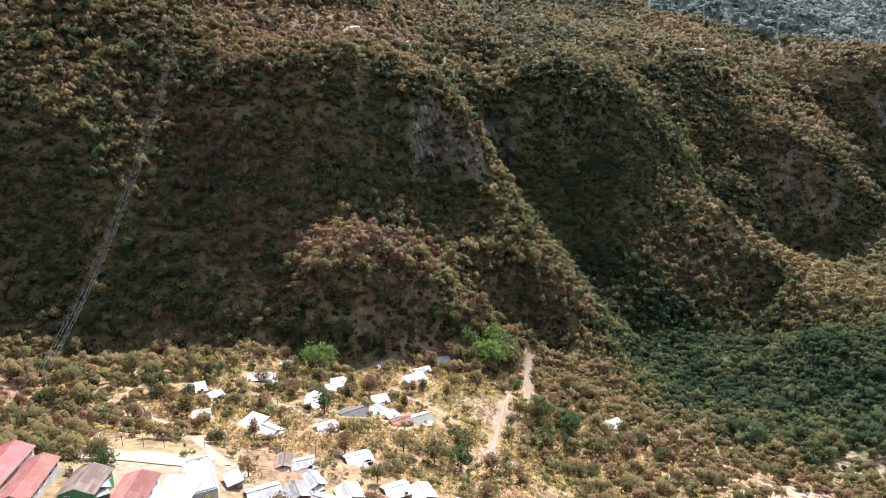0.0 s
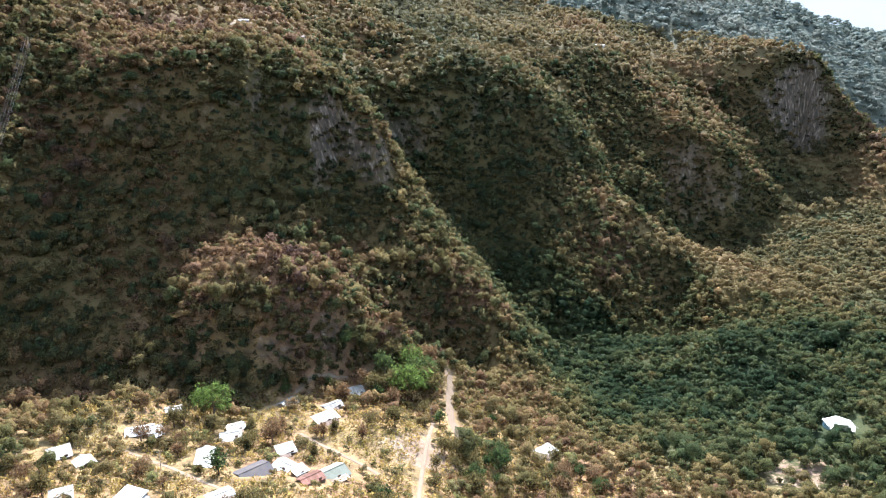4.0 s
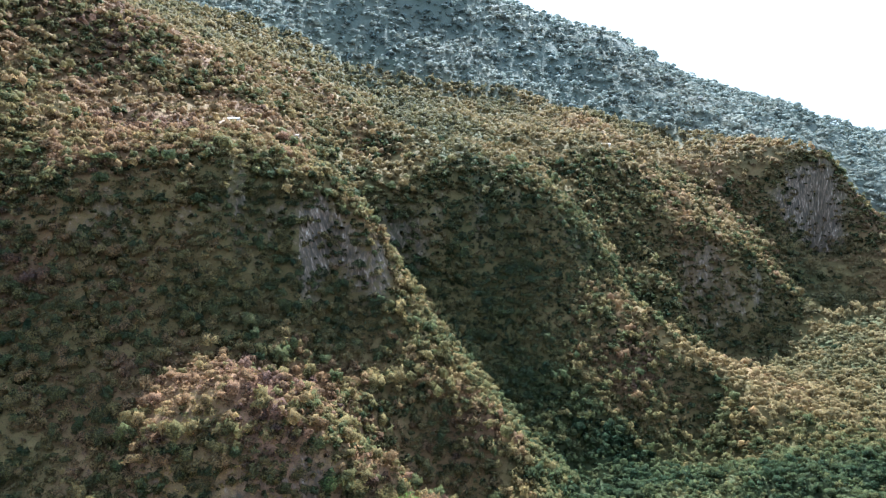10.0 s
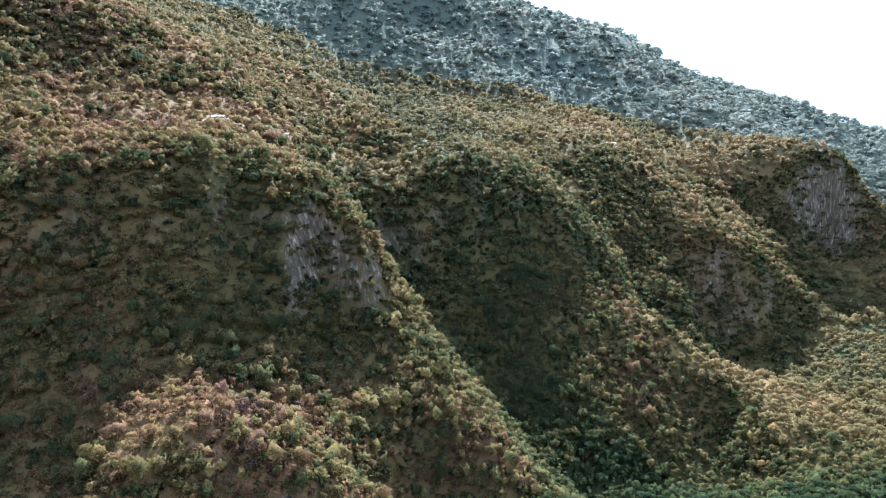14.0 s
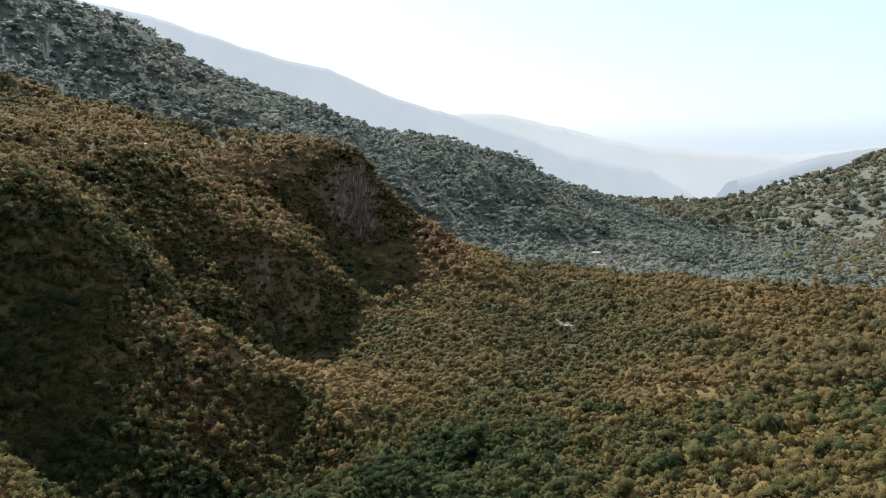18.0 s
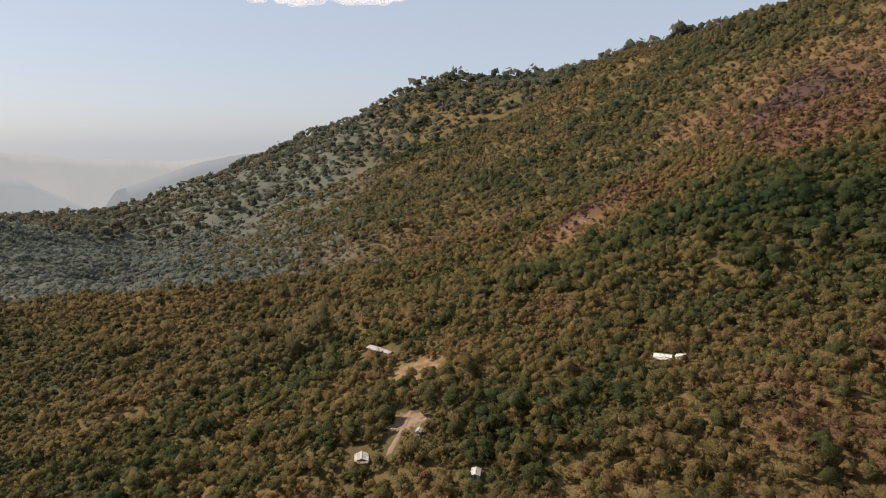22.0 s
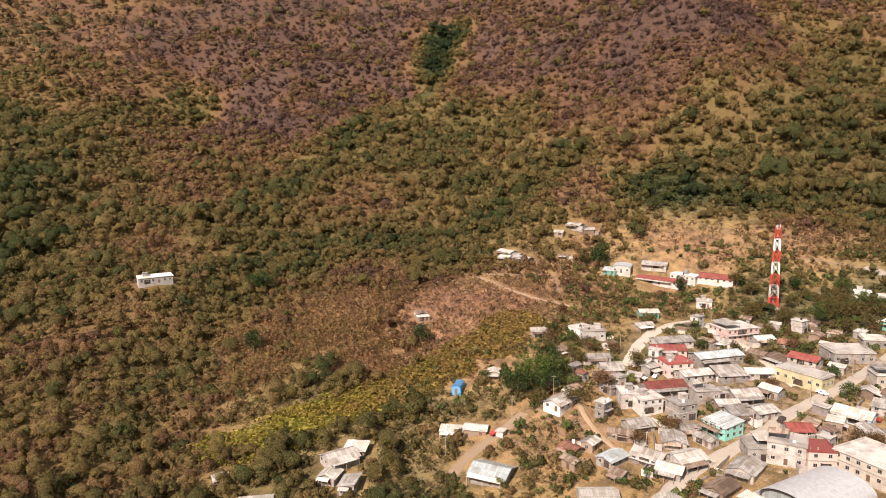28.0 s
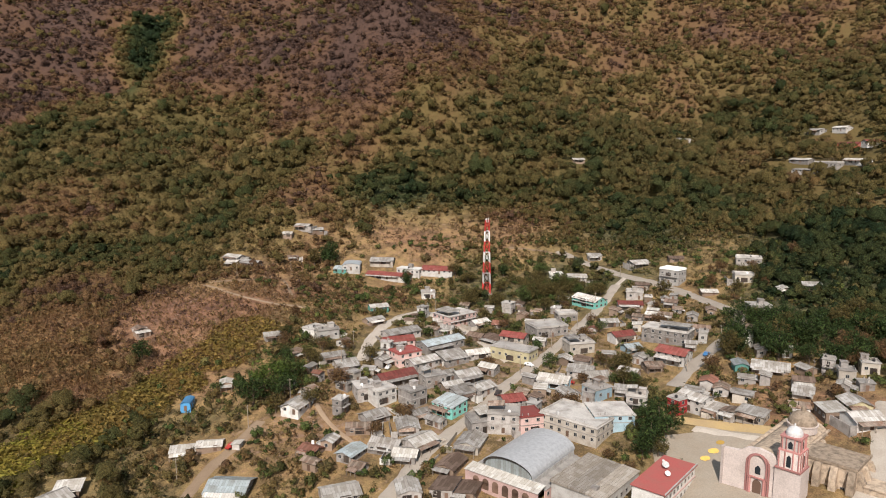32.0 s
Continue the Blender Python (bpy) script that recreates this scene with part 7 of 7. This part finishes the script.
sheet("pavement_plaza", [(-28, -12), (-62, -6), (-76, -52), (-40, -58)], M_PLAZA, "pale concrete slabs of the village plaza", 0.25, 30)
M_STRIP = plain("ochre_trodden_strip", (0.5, 0.36, 0.17), 0.95, 0.0, 0.5, 0.5, dirt=(0.36, 0.27, 0.18))
sheet("pavement_strip", [(-51, -65), (-54, -69), (-86, -40), (-82, -36)], M_STRIP, "ochre trodden strip along the edge of the plaza", 0.32, 24)
for cx, cy, r in ((-55, -41.8, 1.7), (-59, -45.5, 1.3), (-50.8, -38.5, 1.5)):
    a = np.linspace(0, 6.283, 25)[:-1]
    X, Y = np.r_[cx, cx + r * np.cos(a)], np.r_[cy, cy + r * np.sin(a)]
    Z = ground_z(X, Y) + 0.38
    f = np.array([(0, k + 1, (k + 1) % 24 + 1) for k in range(24)])
    tagged(new("pavement_court_mark", raw_mesh("court_mark", np.stack([X, Y, Z], -1), f, M_OCHRE)), "faded ochre circle painted on the plaza", "marking", kind="structure")

# telephone mast
mast = stand("telecom_mast", -8, -240)
TALL, N = 44.0, 7
for k in range(N):
    z0, z1 = k * TALL / N, (k + 1) * TALL / N
    r0, r1 = 2.3 - 1.2 * k / N, 2.3 - 1.2 * (k + 1) / N
    pieces = []
    c0 = [(r0 * sx, r0 * sy, z0) for sx, sy in ((-1, -1), (1, -1), (1, 1), (-1, 1))]
    c1 = [(r1 * sx, r1 * sy, z1) for sx, sy in ((-1, -1), (1, -1), (1, 1), (-1, 1))]
    for i in range(4):
        j = (i + 1) % 4
        pieces += [tube([c0[i], c1[i]], 0.2, 5), tube([c1[i], c1[j]], 0.13, 4), tube([c0[i], c1[j]], 0.11, 4), tube([c0[j], c1[i]], 0.11, 4)]
        mid = [tuple((Vector(p) + Vector(q)) / 2) for p, q in ((c0[i], c1[i]), (c0[j], c1[j]))]
        pieces.append(tube(mid, 0.06, 4))
    part("mast_section", pieces, M_RED if k % 2 == 0 else M_WHITE, mast)
for k in range(5):
    a = k * 1.257
    part("antenna", [box(-0.15, 0.15, -0.1, 0.1, 0, 2.4)], M_WHITE, mast, at=pose(0.95 * math.cos(a), 0.95 * math.sin(a), TALL - 1.5 + 0.4 * (k % 3), 0, 0, math.degrees(a)))
part("lightning_rod", [tube([(0, 0, TALL), (0, 0, TALL + 3.5)], 0.05, 5)], M_IRON, mast)
part("base_pad", [box(-3.2, 3.2, -3.2, 3.2, -1.5, 0.35)], WALL["c"], mast)
part("equipment_hut", [box(3.8, 6.6, -1.6, 1.6, -1.5, 2.5)], WALL["w"], mast)
tagged(mast, "red and white steel lattice telecom mast above the roofs", "mast")

# ---- single trees of the village ----
def leaf_crown(seed, clumps, leaves, tall, wide, base):
    """A crown of loose leaf clumps on an uneven outline; heights in units of the tree."""
    r = np.random.RandomState(seed)
    v = []
    for _ in range(clumps):
        a, t = r.uniform(0, 6.283), r.uniform(0, 1) ** 0.5
        rad = wide * t * r.uniform(0.75, 1.0)
        h = base + (1 - base) * (r.uniform(0.15, 0.95) * math.sqrt(max(0.05, 1 - 0.8 * t * t)))
        c = np.array([rad * math.cos(a), rad * math.sin(a), h * tall])
        d = r.normal(size=(leaves, 3))
        d /= np.linalg.norm(d, axis=1)[:, None]
        p = c + d * r.uniform(0.5, 1.0, (leaves, 1)) * np.array([0.2, 0.2, 0.13]) * r.uniform(0.8, 1.3)
        v.append((p[:, None, :] + r.normal(size=(leaves, 3, 3)) * 0.045).reshape(-1, 3))
    v = np.concatenate(v)
    return v, np.arange(len(v)).reshape(-1, 3)


def limbs(seed, tall, wide, base):
    r = random.Random(seed)
    out = [tube([(0, 0, -0.08), (0.01, 0.01, base * tall * 0.6), (0.02, 0.0, base * tall * 1.2), (0.0, 0.03, tall * 0.8)], [0.035, 0.028, 0.02, 0.006], 7)]
    for k in range(6):
        a = k * 1.05 + r.uniform(-0.3, 0.3)
        z = base * tall * r.uniform(0.75, 1.3)
        out.append(tube([(0.01, 0.01, z), (wide * 0.35 * math.cos(a), wide * 0.35 * math.sin(a), z + 0.14), (wide * 0.75 * math.cos(a), wide * 0.75 * math.sin(a), z + 0.28)], [0.016, 0.01, 0.004], 5))
    return out


KINDS = {
    "broad": (0.95, 0.5, 0.35, 46, 17),
    "round": (1.0, 0.34, 0.3, 38, 17),
    "slim": (1.0, 0.15, 0.15, 30, 20),
    "sparse": (0.95, 0.36, 0.35, 22, 18),
}
TREE_MESH = {}
for kind_no, (kind, (tall, wide, base, clumps, leaves)) in enumerate(KINDS.items()):
    for v in range(3):
        cv, cf = leaf_crown(100 * kind_no + v, clumps, leaves, tall, wide, base)
        for tone, tint in (("deep", 0.08), ("green", 0.24), ("olive", 0.42), ("brown", 0.74), ("bright", 0.4)):
            r = np.random.RandomState(v)
            TREE_MESH[kind, v, tone] = raw_mesh("crown", cv, cf, M_BRIGHT if tone == "bright" else M_FRESH if tone in ("green", "deep") else M_LEAF, np.clip(tint + r.normal(0, 0.05, len(cf)), 0, 1))
        TREE_MESH[kind, v, "wood"] = mesh_of("trunk", limbs(v + 7 * kind_no, tall, wide, base), M_BARK)
WORDS = {"bright": "vivid light green", "deep": "dark green", "green": "bright green", "olive": "dusty olive-green", "brown": "dry brown"}
SHAPES = {"broad": "broad spreading tree", "round": "rounded leafy tree", "slim": "tall slim cypress-like tree", "sparse": "thin half-bare tree"}


def tree(x, y, size, kind, tone, group="village trees"):
    v = int(abs(x * 13 + y * 7)) % 3
    e = stand("tree", x, y, (x * 57 + y * 31) % 360)
    e.scale = (size, size, size)
    part("trunk", TREE_MESH[kind, v, "wood"], None, e)
    part("crown", TREE_MESH[kind, v, tone], None, e)
    return tagged(e, f"{WORDS[tone]} {SHAPES[kind]} growing on the dry hillside", "tree", group)


# x, y, height, shape, tone
LANDMARK_TREES = [
    (-63, 322, 18, "broad", "bright"), (27, 350, 20, "broad", "bright"), (30, 376, 14, "broad", "bright"), (20, 378, 12, "round", "olive"), (8, 377, 11, "round", "olive"), (40, 378, 13, "round", "brown"), (-5, 376, 10, "round", "green"), (15, 368, 14, "round", "green"), (34, 363, 17, "broad", "green"), (-17, 373, 9, "round", "olive"), (46, 372, 10, "round", "olive"), (18, 353, 15, "round", "olive"), (36, 356, 16, "broad", "olive"), (9, 352, 13, "round", "olive"), (-139, 281, 13, "round", "olive"),
    (-95.8, 170, 8, "round", "olive"), (-3, 209, 11, "round", "olive"), (6, 206, 10, "round", "deep"), (-14, 212, 10, "sparse", "olive"), (-49, 256, 10, "round", "deep"),
    (-34, 288, 12, "round", "brown"), (59, 285, 12, "round", "deep"), (-99, 238, 12, "slim", "olive"), (16, 300, 11, "round", "olive"), (-90, 160, 9, "round", "deep"),
    (-42, -55, 16, "broad", "deep"), (-37, -49, 13, "round", "deep"), (-33, -45, 9, "round", "deep"), (-38, -45, 8, "round", "olive"), (97, -109, 15, "broad", "bright"), (90, -115, 14, "round", "green"), (103, -103, 13, "broad", "deep"), (91, -104, 12, "broad", "deep"),
    (86.9, -281, 17, "slim", "deep"), (91, -284, 14, "slim", "deep"), (98, -281, 12, "slim", "olive"), (-108, -129, 16, "broad", "deep"), (-116, -121, 15, "broad", "deep"), (-124, -124, 15, "round", "deep"), (-101, -122, 11, "round", "deep"), (163, -154, 11, "round", "deep"), (291, -208, 15, "broad", "deep"), (246, -132, 13, "round", "deep"), (58, -135, 9, "round", "olive"), (80, -95, 9, "sparse", "olive"), (70, -110, 10, "round", "brown"),
]
for row in LANDMARK_TREES:
    tree(*row)

rt = random.Random(11)
for cx, cy, rx, ry, count, size, kinds, tones in (
    (-112, -112, 16, 14, 30, 11, ("round", "broad"), ("deep", "deep", "olive")),
    (-28, -222, 38, 30, 56, 9, ("round", "broad"), ("green", "olive", "olive")),
    (10, -262, 40, 12, 12, 9, ("round", "slim"), ("deep", "olive")),
    (-10, -140, 90, 80, 125, 6, ("round", "sparse", "broad"), ("olive", "olive", "brown", "green", "brown")),
    (-42, -110, 30, 22, 24, 7.5, ("round", "broad"), ("green", "olive")),
    (95, -130, 28, 40, 20, 7, ("round", "sparse"), ("olive", "deep", "brown")),
    (-25, 255, 95, 95, 85, 7.5, ("round", "sparse", "slim"), ("olive", "olive", "brown", "brown")),
    (60, 280, 50, 60, 50, 8, ("round", "sparse"), ("olive", "olive", "brown", "deep")),
    (-152, -100, 20, 34, 34, 11, ("round", "broad"), ("deep", "deep", "olive")),
    (-10, 350, 45, 16, 16, 9, ("round", "broad"), ("olive", "green", "brown")),
    (-130, -84, 14, 12, 24, 9, ("round", "broad"), ("deep", "olive", "brown")),
    (-140, -190, 35, 45, 22, 7, ("round", "sparse"), ("olive", "brown", "deep")),
):
    for _ in range(count):
        x, y = cx + rt.gauss(0, 0.5) * rx, cy + rt.gauss(0, 0.5) * ry
        k, t, s = rt.choice(kinds), rt.choice(tones), size * rt.uniform(0.65, 1.3)
        if all(math.hypot(x - hx, y - hy) > 0.78 * hr for hx, hy, hr in PLOTS) and clear_of_roads(np.array([x]), np.array([y]))[0]:
            tree(x, y, s, k, t)

# ---- cables, poles, cars and yard things ----
def cable(ax, ay, az, bx, by, bz, sag, name="power_cable"):
    pts = []
    for k in range(17):
        u = k / 16
        pts.append((ax + (bx - ax) * u, ay + (by - ay) * u, az + (bz - az) * u - sag * 4 * u * (1 - u)))
    ob = new(name, mesh_of(name, [tube(pts, 0.04, 4)], M_WIRE))
    return tagged(ob, "thin grey overhead power cable across the gorge", "cable", "power cables")


M_WIRE = plain("aluminium_wire", (0.3, 0.28, 0.25), 0.6, 0.3)
low_z, high_z = float(ground_z(-166, 262)[0]) + 11, float(ground_z(-198, 530)[0]) + 13
for k in range(4):
    o = 1.6 * (k - 1.5)
    cable(-166 + o, 262, low_z + 0.5 * (k % 2), -198 + o, 530, high_z + 0.5 * (k % 2), 14)


def pole(x, y, tall, arm=True):
    e = stand("utility_pole", x, y, (x * 37) % 90)
    part("shaft", [tube([(0, 0, -0.8), (0, 0, tall)], [0.17, 0.11], 8)], M_POLE, e)
    if arm:
        part("cross_arm", [box(-0.9, 0.9, -0.06, 0.06, tall - 0.7, tall - 0.56)], M_POLE, e)
        for k in (-0.8, 0, 0.8):
            part("insulator", [moved(lathe([(0.05, 0), (0.07, 0.08), (0.03, 0.16)], 8), pose(k, 0, tall - 0.56))], M_WHITE, e)
    return tagged(e, "weathered timber utility pole by the houses", "utility pole", "utility poles")


POLES = [(-166, 262, 12), (-198, 530, 14), (45, -62, 10), (30, -78, 9), (16, -95, 9), (-6, -118, 9), (-25, -142, 9), (-44, -168, 9), (-60, -192, 9), (70, -128, 9), (66, -150, 9), (25, -200, 9), (-72, -102, 9), (-95, -121, 9), (-118, -150, 9), (-86, -230, 9), (102, -88, 9), (120, -60, 9), (88, -100, 10), (-105, -70, 10), (140, -250, 9), (110, -262, 9), (34, 320, 8), (-70, 262, 8), (-40, 190, 8)]
for row in POLES:
    pole(*row)


def strung(a, b, tall=8.2):
    za, zb = float(ground_z(a[0], a[1])[0]) + tall, float(ground_z(b[0], b[1])[0]) + tall
    ob = new("street_cable", mesh_of("street_cable", [tube([(a[0] + (b[0] - a[0]) * u, a[1] + (b[1] - a[1]) * u, za + (zb - za) * u - 2.4 * u * (1 - u)) for u in (0, 0.17, 0.33, 0.5, 0.67, 0.83, 1)], 0.035, 4)], M_IRON))
    tagged(ob, "dark sagging street cable between timber poles", "cable", "street cables")


for a, b in zip(POLES[2:8], POLES[3:9]):
    strung(a, b)
for a, b in ((9, 10), (10, 11), (12, 13), (13, 14), (14, 15), (16, 17), (18, 16), (20, 21)):
    strung(POLES[a], POLES[b])


# low block walls that close off yards
rw = random.Random(21)
for block in ("upper_street", "upper_yards", "middle_yards", "lower_block", "crowded_block", "lower_street", "plaza_row", "south_edge", "market"):
    for hx, hy, hw, hd, hh, turn, roof, wall in BLOCKS[block]:
        if rw.random() < 0.45 or hw < 6:
            continue
        yard = stand("yard_wall", hx, hy, turn)
        side = rw.choice((-1, 1))
        x0, x1 = side * (hw / 2 + 0.4), side * (hw / 2 + rw.uniform(2.5, 4.5))
        y0 = -hd / 2 - rw.uniform(0.5, 2.0)
        tall = rw.uniform(1.2, 2.1)
        mat = WALL[rw.choice("cccmw")]
        part("front_run", [box(min(x0, x1), max(x0, x1), y0, y0 + 0.18, -2.5, tall)], mat, yard)
        part("side_run", [box(x1 - 0.09, x1 + 0.09, y0 + 0.18, hd / 2, -2.5, tall)], mat, yard)
        part("pier", [box(x1 - 0.18, x1 + 0.18, y0 - 0.12, y0, -2.5, tall + 0.3)], mat, yard)
        tagged(yard, "low unfinished block wall closing a dusty yard", "wall", "yard walls")

CAR_PAINT = {"blue": plain("blue_car_paint", (0.05, 0.17, 0.36), 0.3), "white": plain("white_car_paint", (0.75, 0.75, 0.74), 0.3), "red": plain("red_car_paint", (0.36, 0.04, 0.03), 0.3), "dark": plain("dark_car_paint", (0.06, 0.05, 0.05), 0.3)}
M_TYRE = plain("tyre", (0.02, 0.02, 0.02), 0.8)


def car(x, y, turn, colour, pickup=False):
    e = stand("car", x, y, turn, 0.25)
    side = [(-2.2, 0.35), (2.2, 0.35), (2.25, 0.8), (1.2, 0.95), (0.65, 1.5), (-0.5, 1.52)] + ([(-0.8, 1.0), (-2.25, 1.0)] if pickup else [(-1.6, 1.45), (-2.1, 0.95)])
    part("body", [moved(prism(side, -0.85, 0.85), Matrix())], CAR_PAINT[colour], e)
    part("windscreen", [prism([(0.72, 1.0), (1.12, 0.99), (0.68, 1.46), (0.6, 1.46)], -0.78, 0.78)], M_GLASS, e)
    for s in (-0.86, 0.86):
        part("side_window", [box(-0.45, 0.55, s - 0.02, s + 0.02, 1.02, 1.4)], M_GLASS, e)
        for wx in (-1.4, 1.4):
            wheel = part("wheel", [moved(lathe([(0.2, -0.1), (0.34, -0.1), (0.34, 0.1), (0.2, 0.1)], 12), pose(wx, s * 0.93, 0.34, 90))], M_TYRE, e)
    tagged(e, f"{colour} {'pickup truck' if pickup else 'car'} parked on the village street", "car", "parked cars")


car(-85.4, -113.8, 48, "blue", True)
car(-11, -124, 130, "white")
car(6, -101, 60, "dark")
car(106, -77, 60, "red")
car(-24, -105, 150, "red")
car(57, -140, 80, "blue", True)
car(50, -128, 70, "white")

M_YARD = plain("trodden_court", (0.36, 0.28, 0.2), 0.95, 0.0, 0.4, 0.6, dirt=(0.24, 0.17, 0.11))
# a fenced court by the red halls
for k in range(7):
    post = stand("court_post", -107 + k * 6.0, 190.5 + k * 1.2)
    part("shaft", [tube([(0, 0, -0.5), (0, 0, 4.6)], 0.09, 6)], M_IRON, post)
    part("lamp_head", [moved(lathe([(0.08, 0), (0.22, 0.1), (0.22, 0.3), (0.05, 0.4)], 10), pose(0, 0, 4.6))], M_WHITE, post)
    tagged(post, "thin post with a white lamp head beside the court", "lamp post", "court posts")
sheet("pavement_school_court", [(-108, 184), (-70, 190), (-71, 178), (-108, 172)], M_YARD, "pale concrete court beside the red-roofed halls", 0.3, 16)

# chapel statue base and water basin on the bank
basin = stand("water_basin", 73, -72)
part("rim", [lathe([(2.2, -1.0), (2.2, 0.7), (1.95, 0.7), (1.95, 0.3)], 24)], WALL["w"], basin)
part("floor_disc", [lathe([(1.95, 0.2), (0.05, 0.25)], 24)], WALL["t"], basin)
tagged(basin, "round white basin with green water on the bank", "basin")
pillar = stand("white_pillar", 76, -69)
part("shaft", [box(-0.45, 0.45, -0.45, 0.45, -1, 3.4), box(-0.7, 0.7, -0.7, 0.7, -1, 0.6)], M_WHITE, pillar)
tagged(pillar, "white masonry pillar standing on the dirt bank", "pillar")

NEAR_CROWNS = [crown_template(12, 0.22, 4, seed=s) for s in range(12)]
MID_CROWNS = [crown_template(4, 0.28, 3, seed=20 + s) for s in range(12)]
FAR_CROWNS = [crown_template(3, 0.3, 2, seed=40 + s) for s in range(12)]
LOW_CROWNS = [crown_template(10, 0.36, 0, seed=60 + s, tilt=1.0) for s in range(6)]
CLIFF_CROWNS = [crown_template(6, 0.25, 3, seed=80 + s) for s in range(9)]
BRUSH_CROWNS = [crown_template(9, 0.34, 0, seed=120 + s, tilt=0.9) for s in range(8)]
BUSH_CROWNS = [crown_template(10, 0.26, 3, seed=100 + s, tilt=1.0) for s in range(6)]
thicket("woodland", *(np.concatenate(a) for a in zip(plant(5.0, 0, 520, 3.3, 0.1, high=335), grove(-185, -150, 48, 85, 5.5, 3.9))), NEAR_CROWNS, "mixed dry forest and scrub covering the near slopes")
thicket("woodland_gorge", *plant(4.2, 0, 520, 3.2, 0.09, low=335), NEAR_CROWNS, "brown, gold and green dry forest in the gorge")
thicket("woodland_cliffs", *plant(5.2, 520, 860, 3.7, 0.075, -180, 62), CLIFF_CROWNS, "dusty dry forest on the cliffs and terraces across the gorge", mat=M_LEAF_FAR)
thicket("woodland_far", *plant(6.6, 520, 1180, 4.9, 0.08, 62, 88), MID_CROWNS, "dusty dry forest covering the valley slopes", mat=M_LEAF_FAR)
thicket("woodland_terraces", *plant(6.8, 860, 1180, 5.0, 0.07, -180, 62), MID_CROWNS, "dusty dry forest on the high terraces", mat=M_LEAF_FAR, soft=0.5)
thicket("woodland_south", *plant(6.9, 520, 1180, 5.05, 0.09, 88, 361), MID_CROWNS, "rust-brown and green dry forest on the southern mountainsides")
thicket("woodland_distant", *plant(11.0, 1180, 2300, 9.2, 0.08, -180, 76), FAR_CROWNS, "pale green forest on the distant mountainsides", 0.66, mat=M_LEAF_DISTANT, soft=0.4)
thicket("woodland_ridge", *plant(9.8, 1180, 2300, 7.6, 0.08, 76, 361), FAR_CROWNS, "brown-grey and green forest on the eastern ridge", 0.9, mat=M_LEAF_BROWN, soft=0.6)
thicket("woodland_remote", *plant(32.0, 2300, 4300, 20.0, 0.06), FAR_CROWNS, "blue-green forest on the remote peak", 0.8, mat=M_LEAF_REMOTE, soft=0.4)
thicket("cliff_shrubs", *cling(3.2), MID_CROWNS, "dry shrubs clinging to the limestone cliffs")
thicket("brushwood_gorge", *undergrowth(-260, 420, 335, 620, 4.2, 2.0), BRUSH_CROWNS, "dry brushwood between the trees of the gorge")
thicket("brushwood_south", *undergrowth(-180, 520, -680, 150, 4.2, 2.0), BRUSH_CROWNS, "brown and gold brushwood on the southern slopes")
thicket("scrub", *brush(2.9), LOW_CROWNS, "dry grass, weeds and low scrub between the houses")
thicket("yellow_field", *patches(YELLOW_LAND, 1.0, 1.35), LOW_CROWNS, "bright yellow-green field grass on the open slope", 0.55, mat=M_STRAW)
thicket("garden_shrubs", *bushes(3.5), BUSH_CROWNS, "green garden shrubs and banana clumps among the houses", mat=M_FRESH)
thicket("dry_grass_north", *meadow(-20, 285, 140, 115, 1.9, 0.9), LOW_CROWNS, "golden dry grass between the northern huts", mat=M_GOLD)
thicket("golden_grass", *patches(GOLD_LAND, 1.15, 1.25), LOW_CROWNS, "golden dry grass along the slope above the tarpaulin shed", 0.7, mat=M_GOLD)
thicket("rust_brush", *patches(RUST_LAND, 1.5, 1.15), LOW_CROWNS, "rust-brown dry brush on the cleared slope", 1.1, mat=M_RUST)
thicket("dry_grass", *meadow(-5, -150, 150, 135, 2.6), LOW_CROWNS, "ochre dry grass in the village yards", mat=M_DRY)
thicket("dry_brush", *meadow(142, -190, 66, 62, 1.9), LOW_CROWNS, "rust-brown dry brush on the cut bank", 1.3, mat=M_RUST)
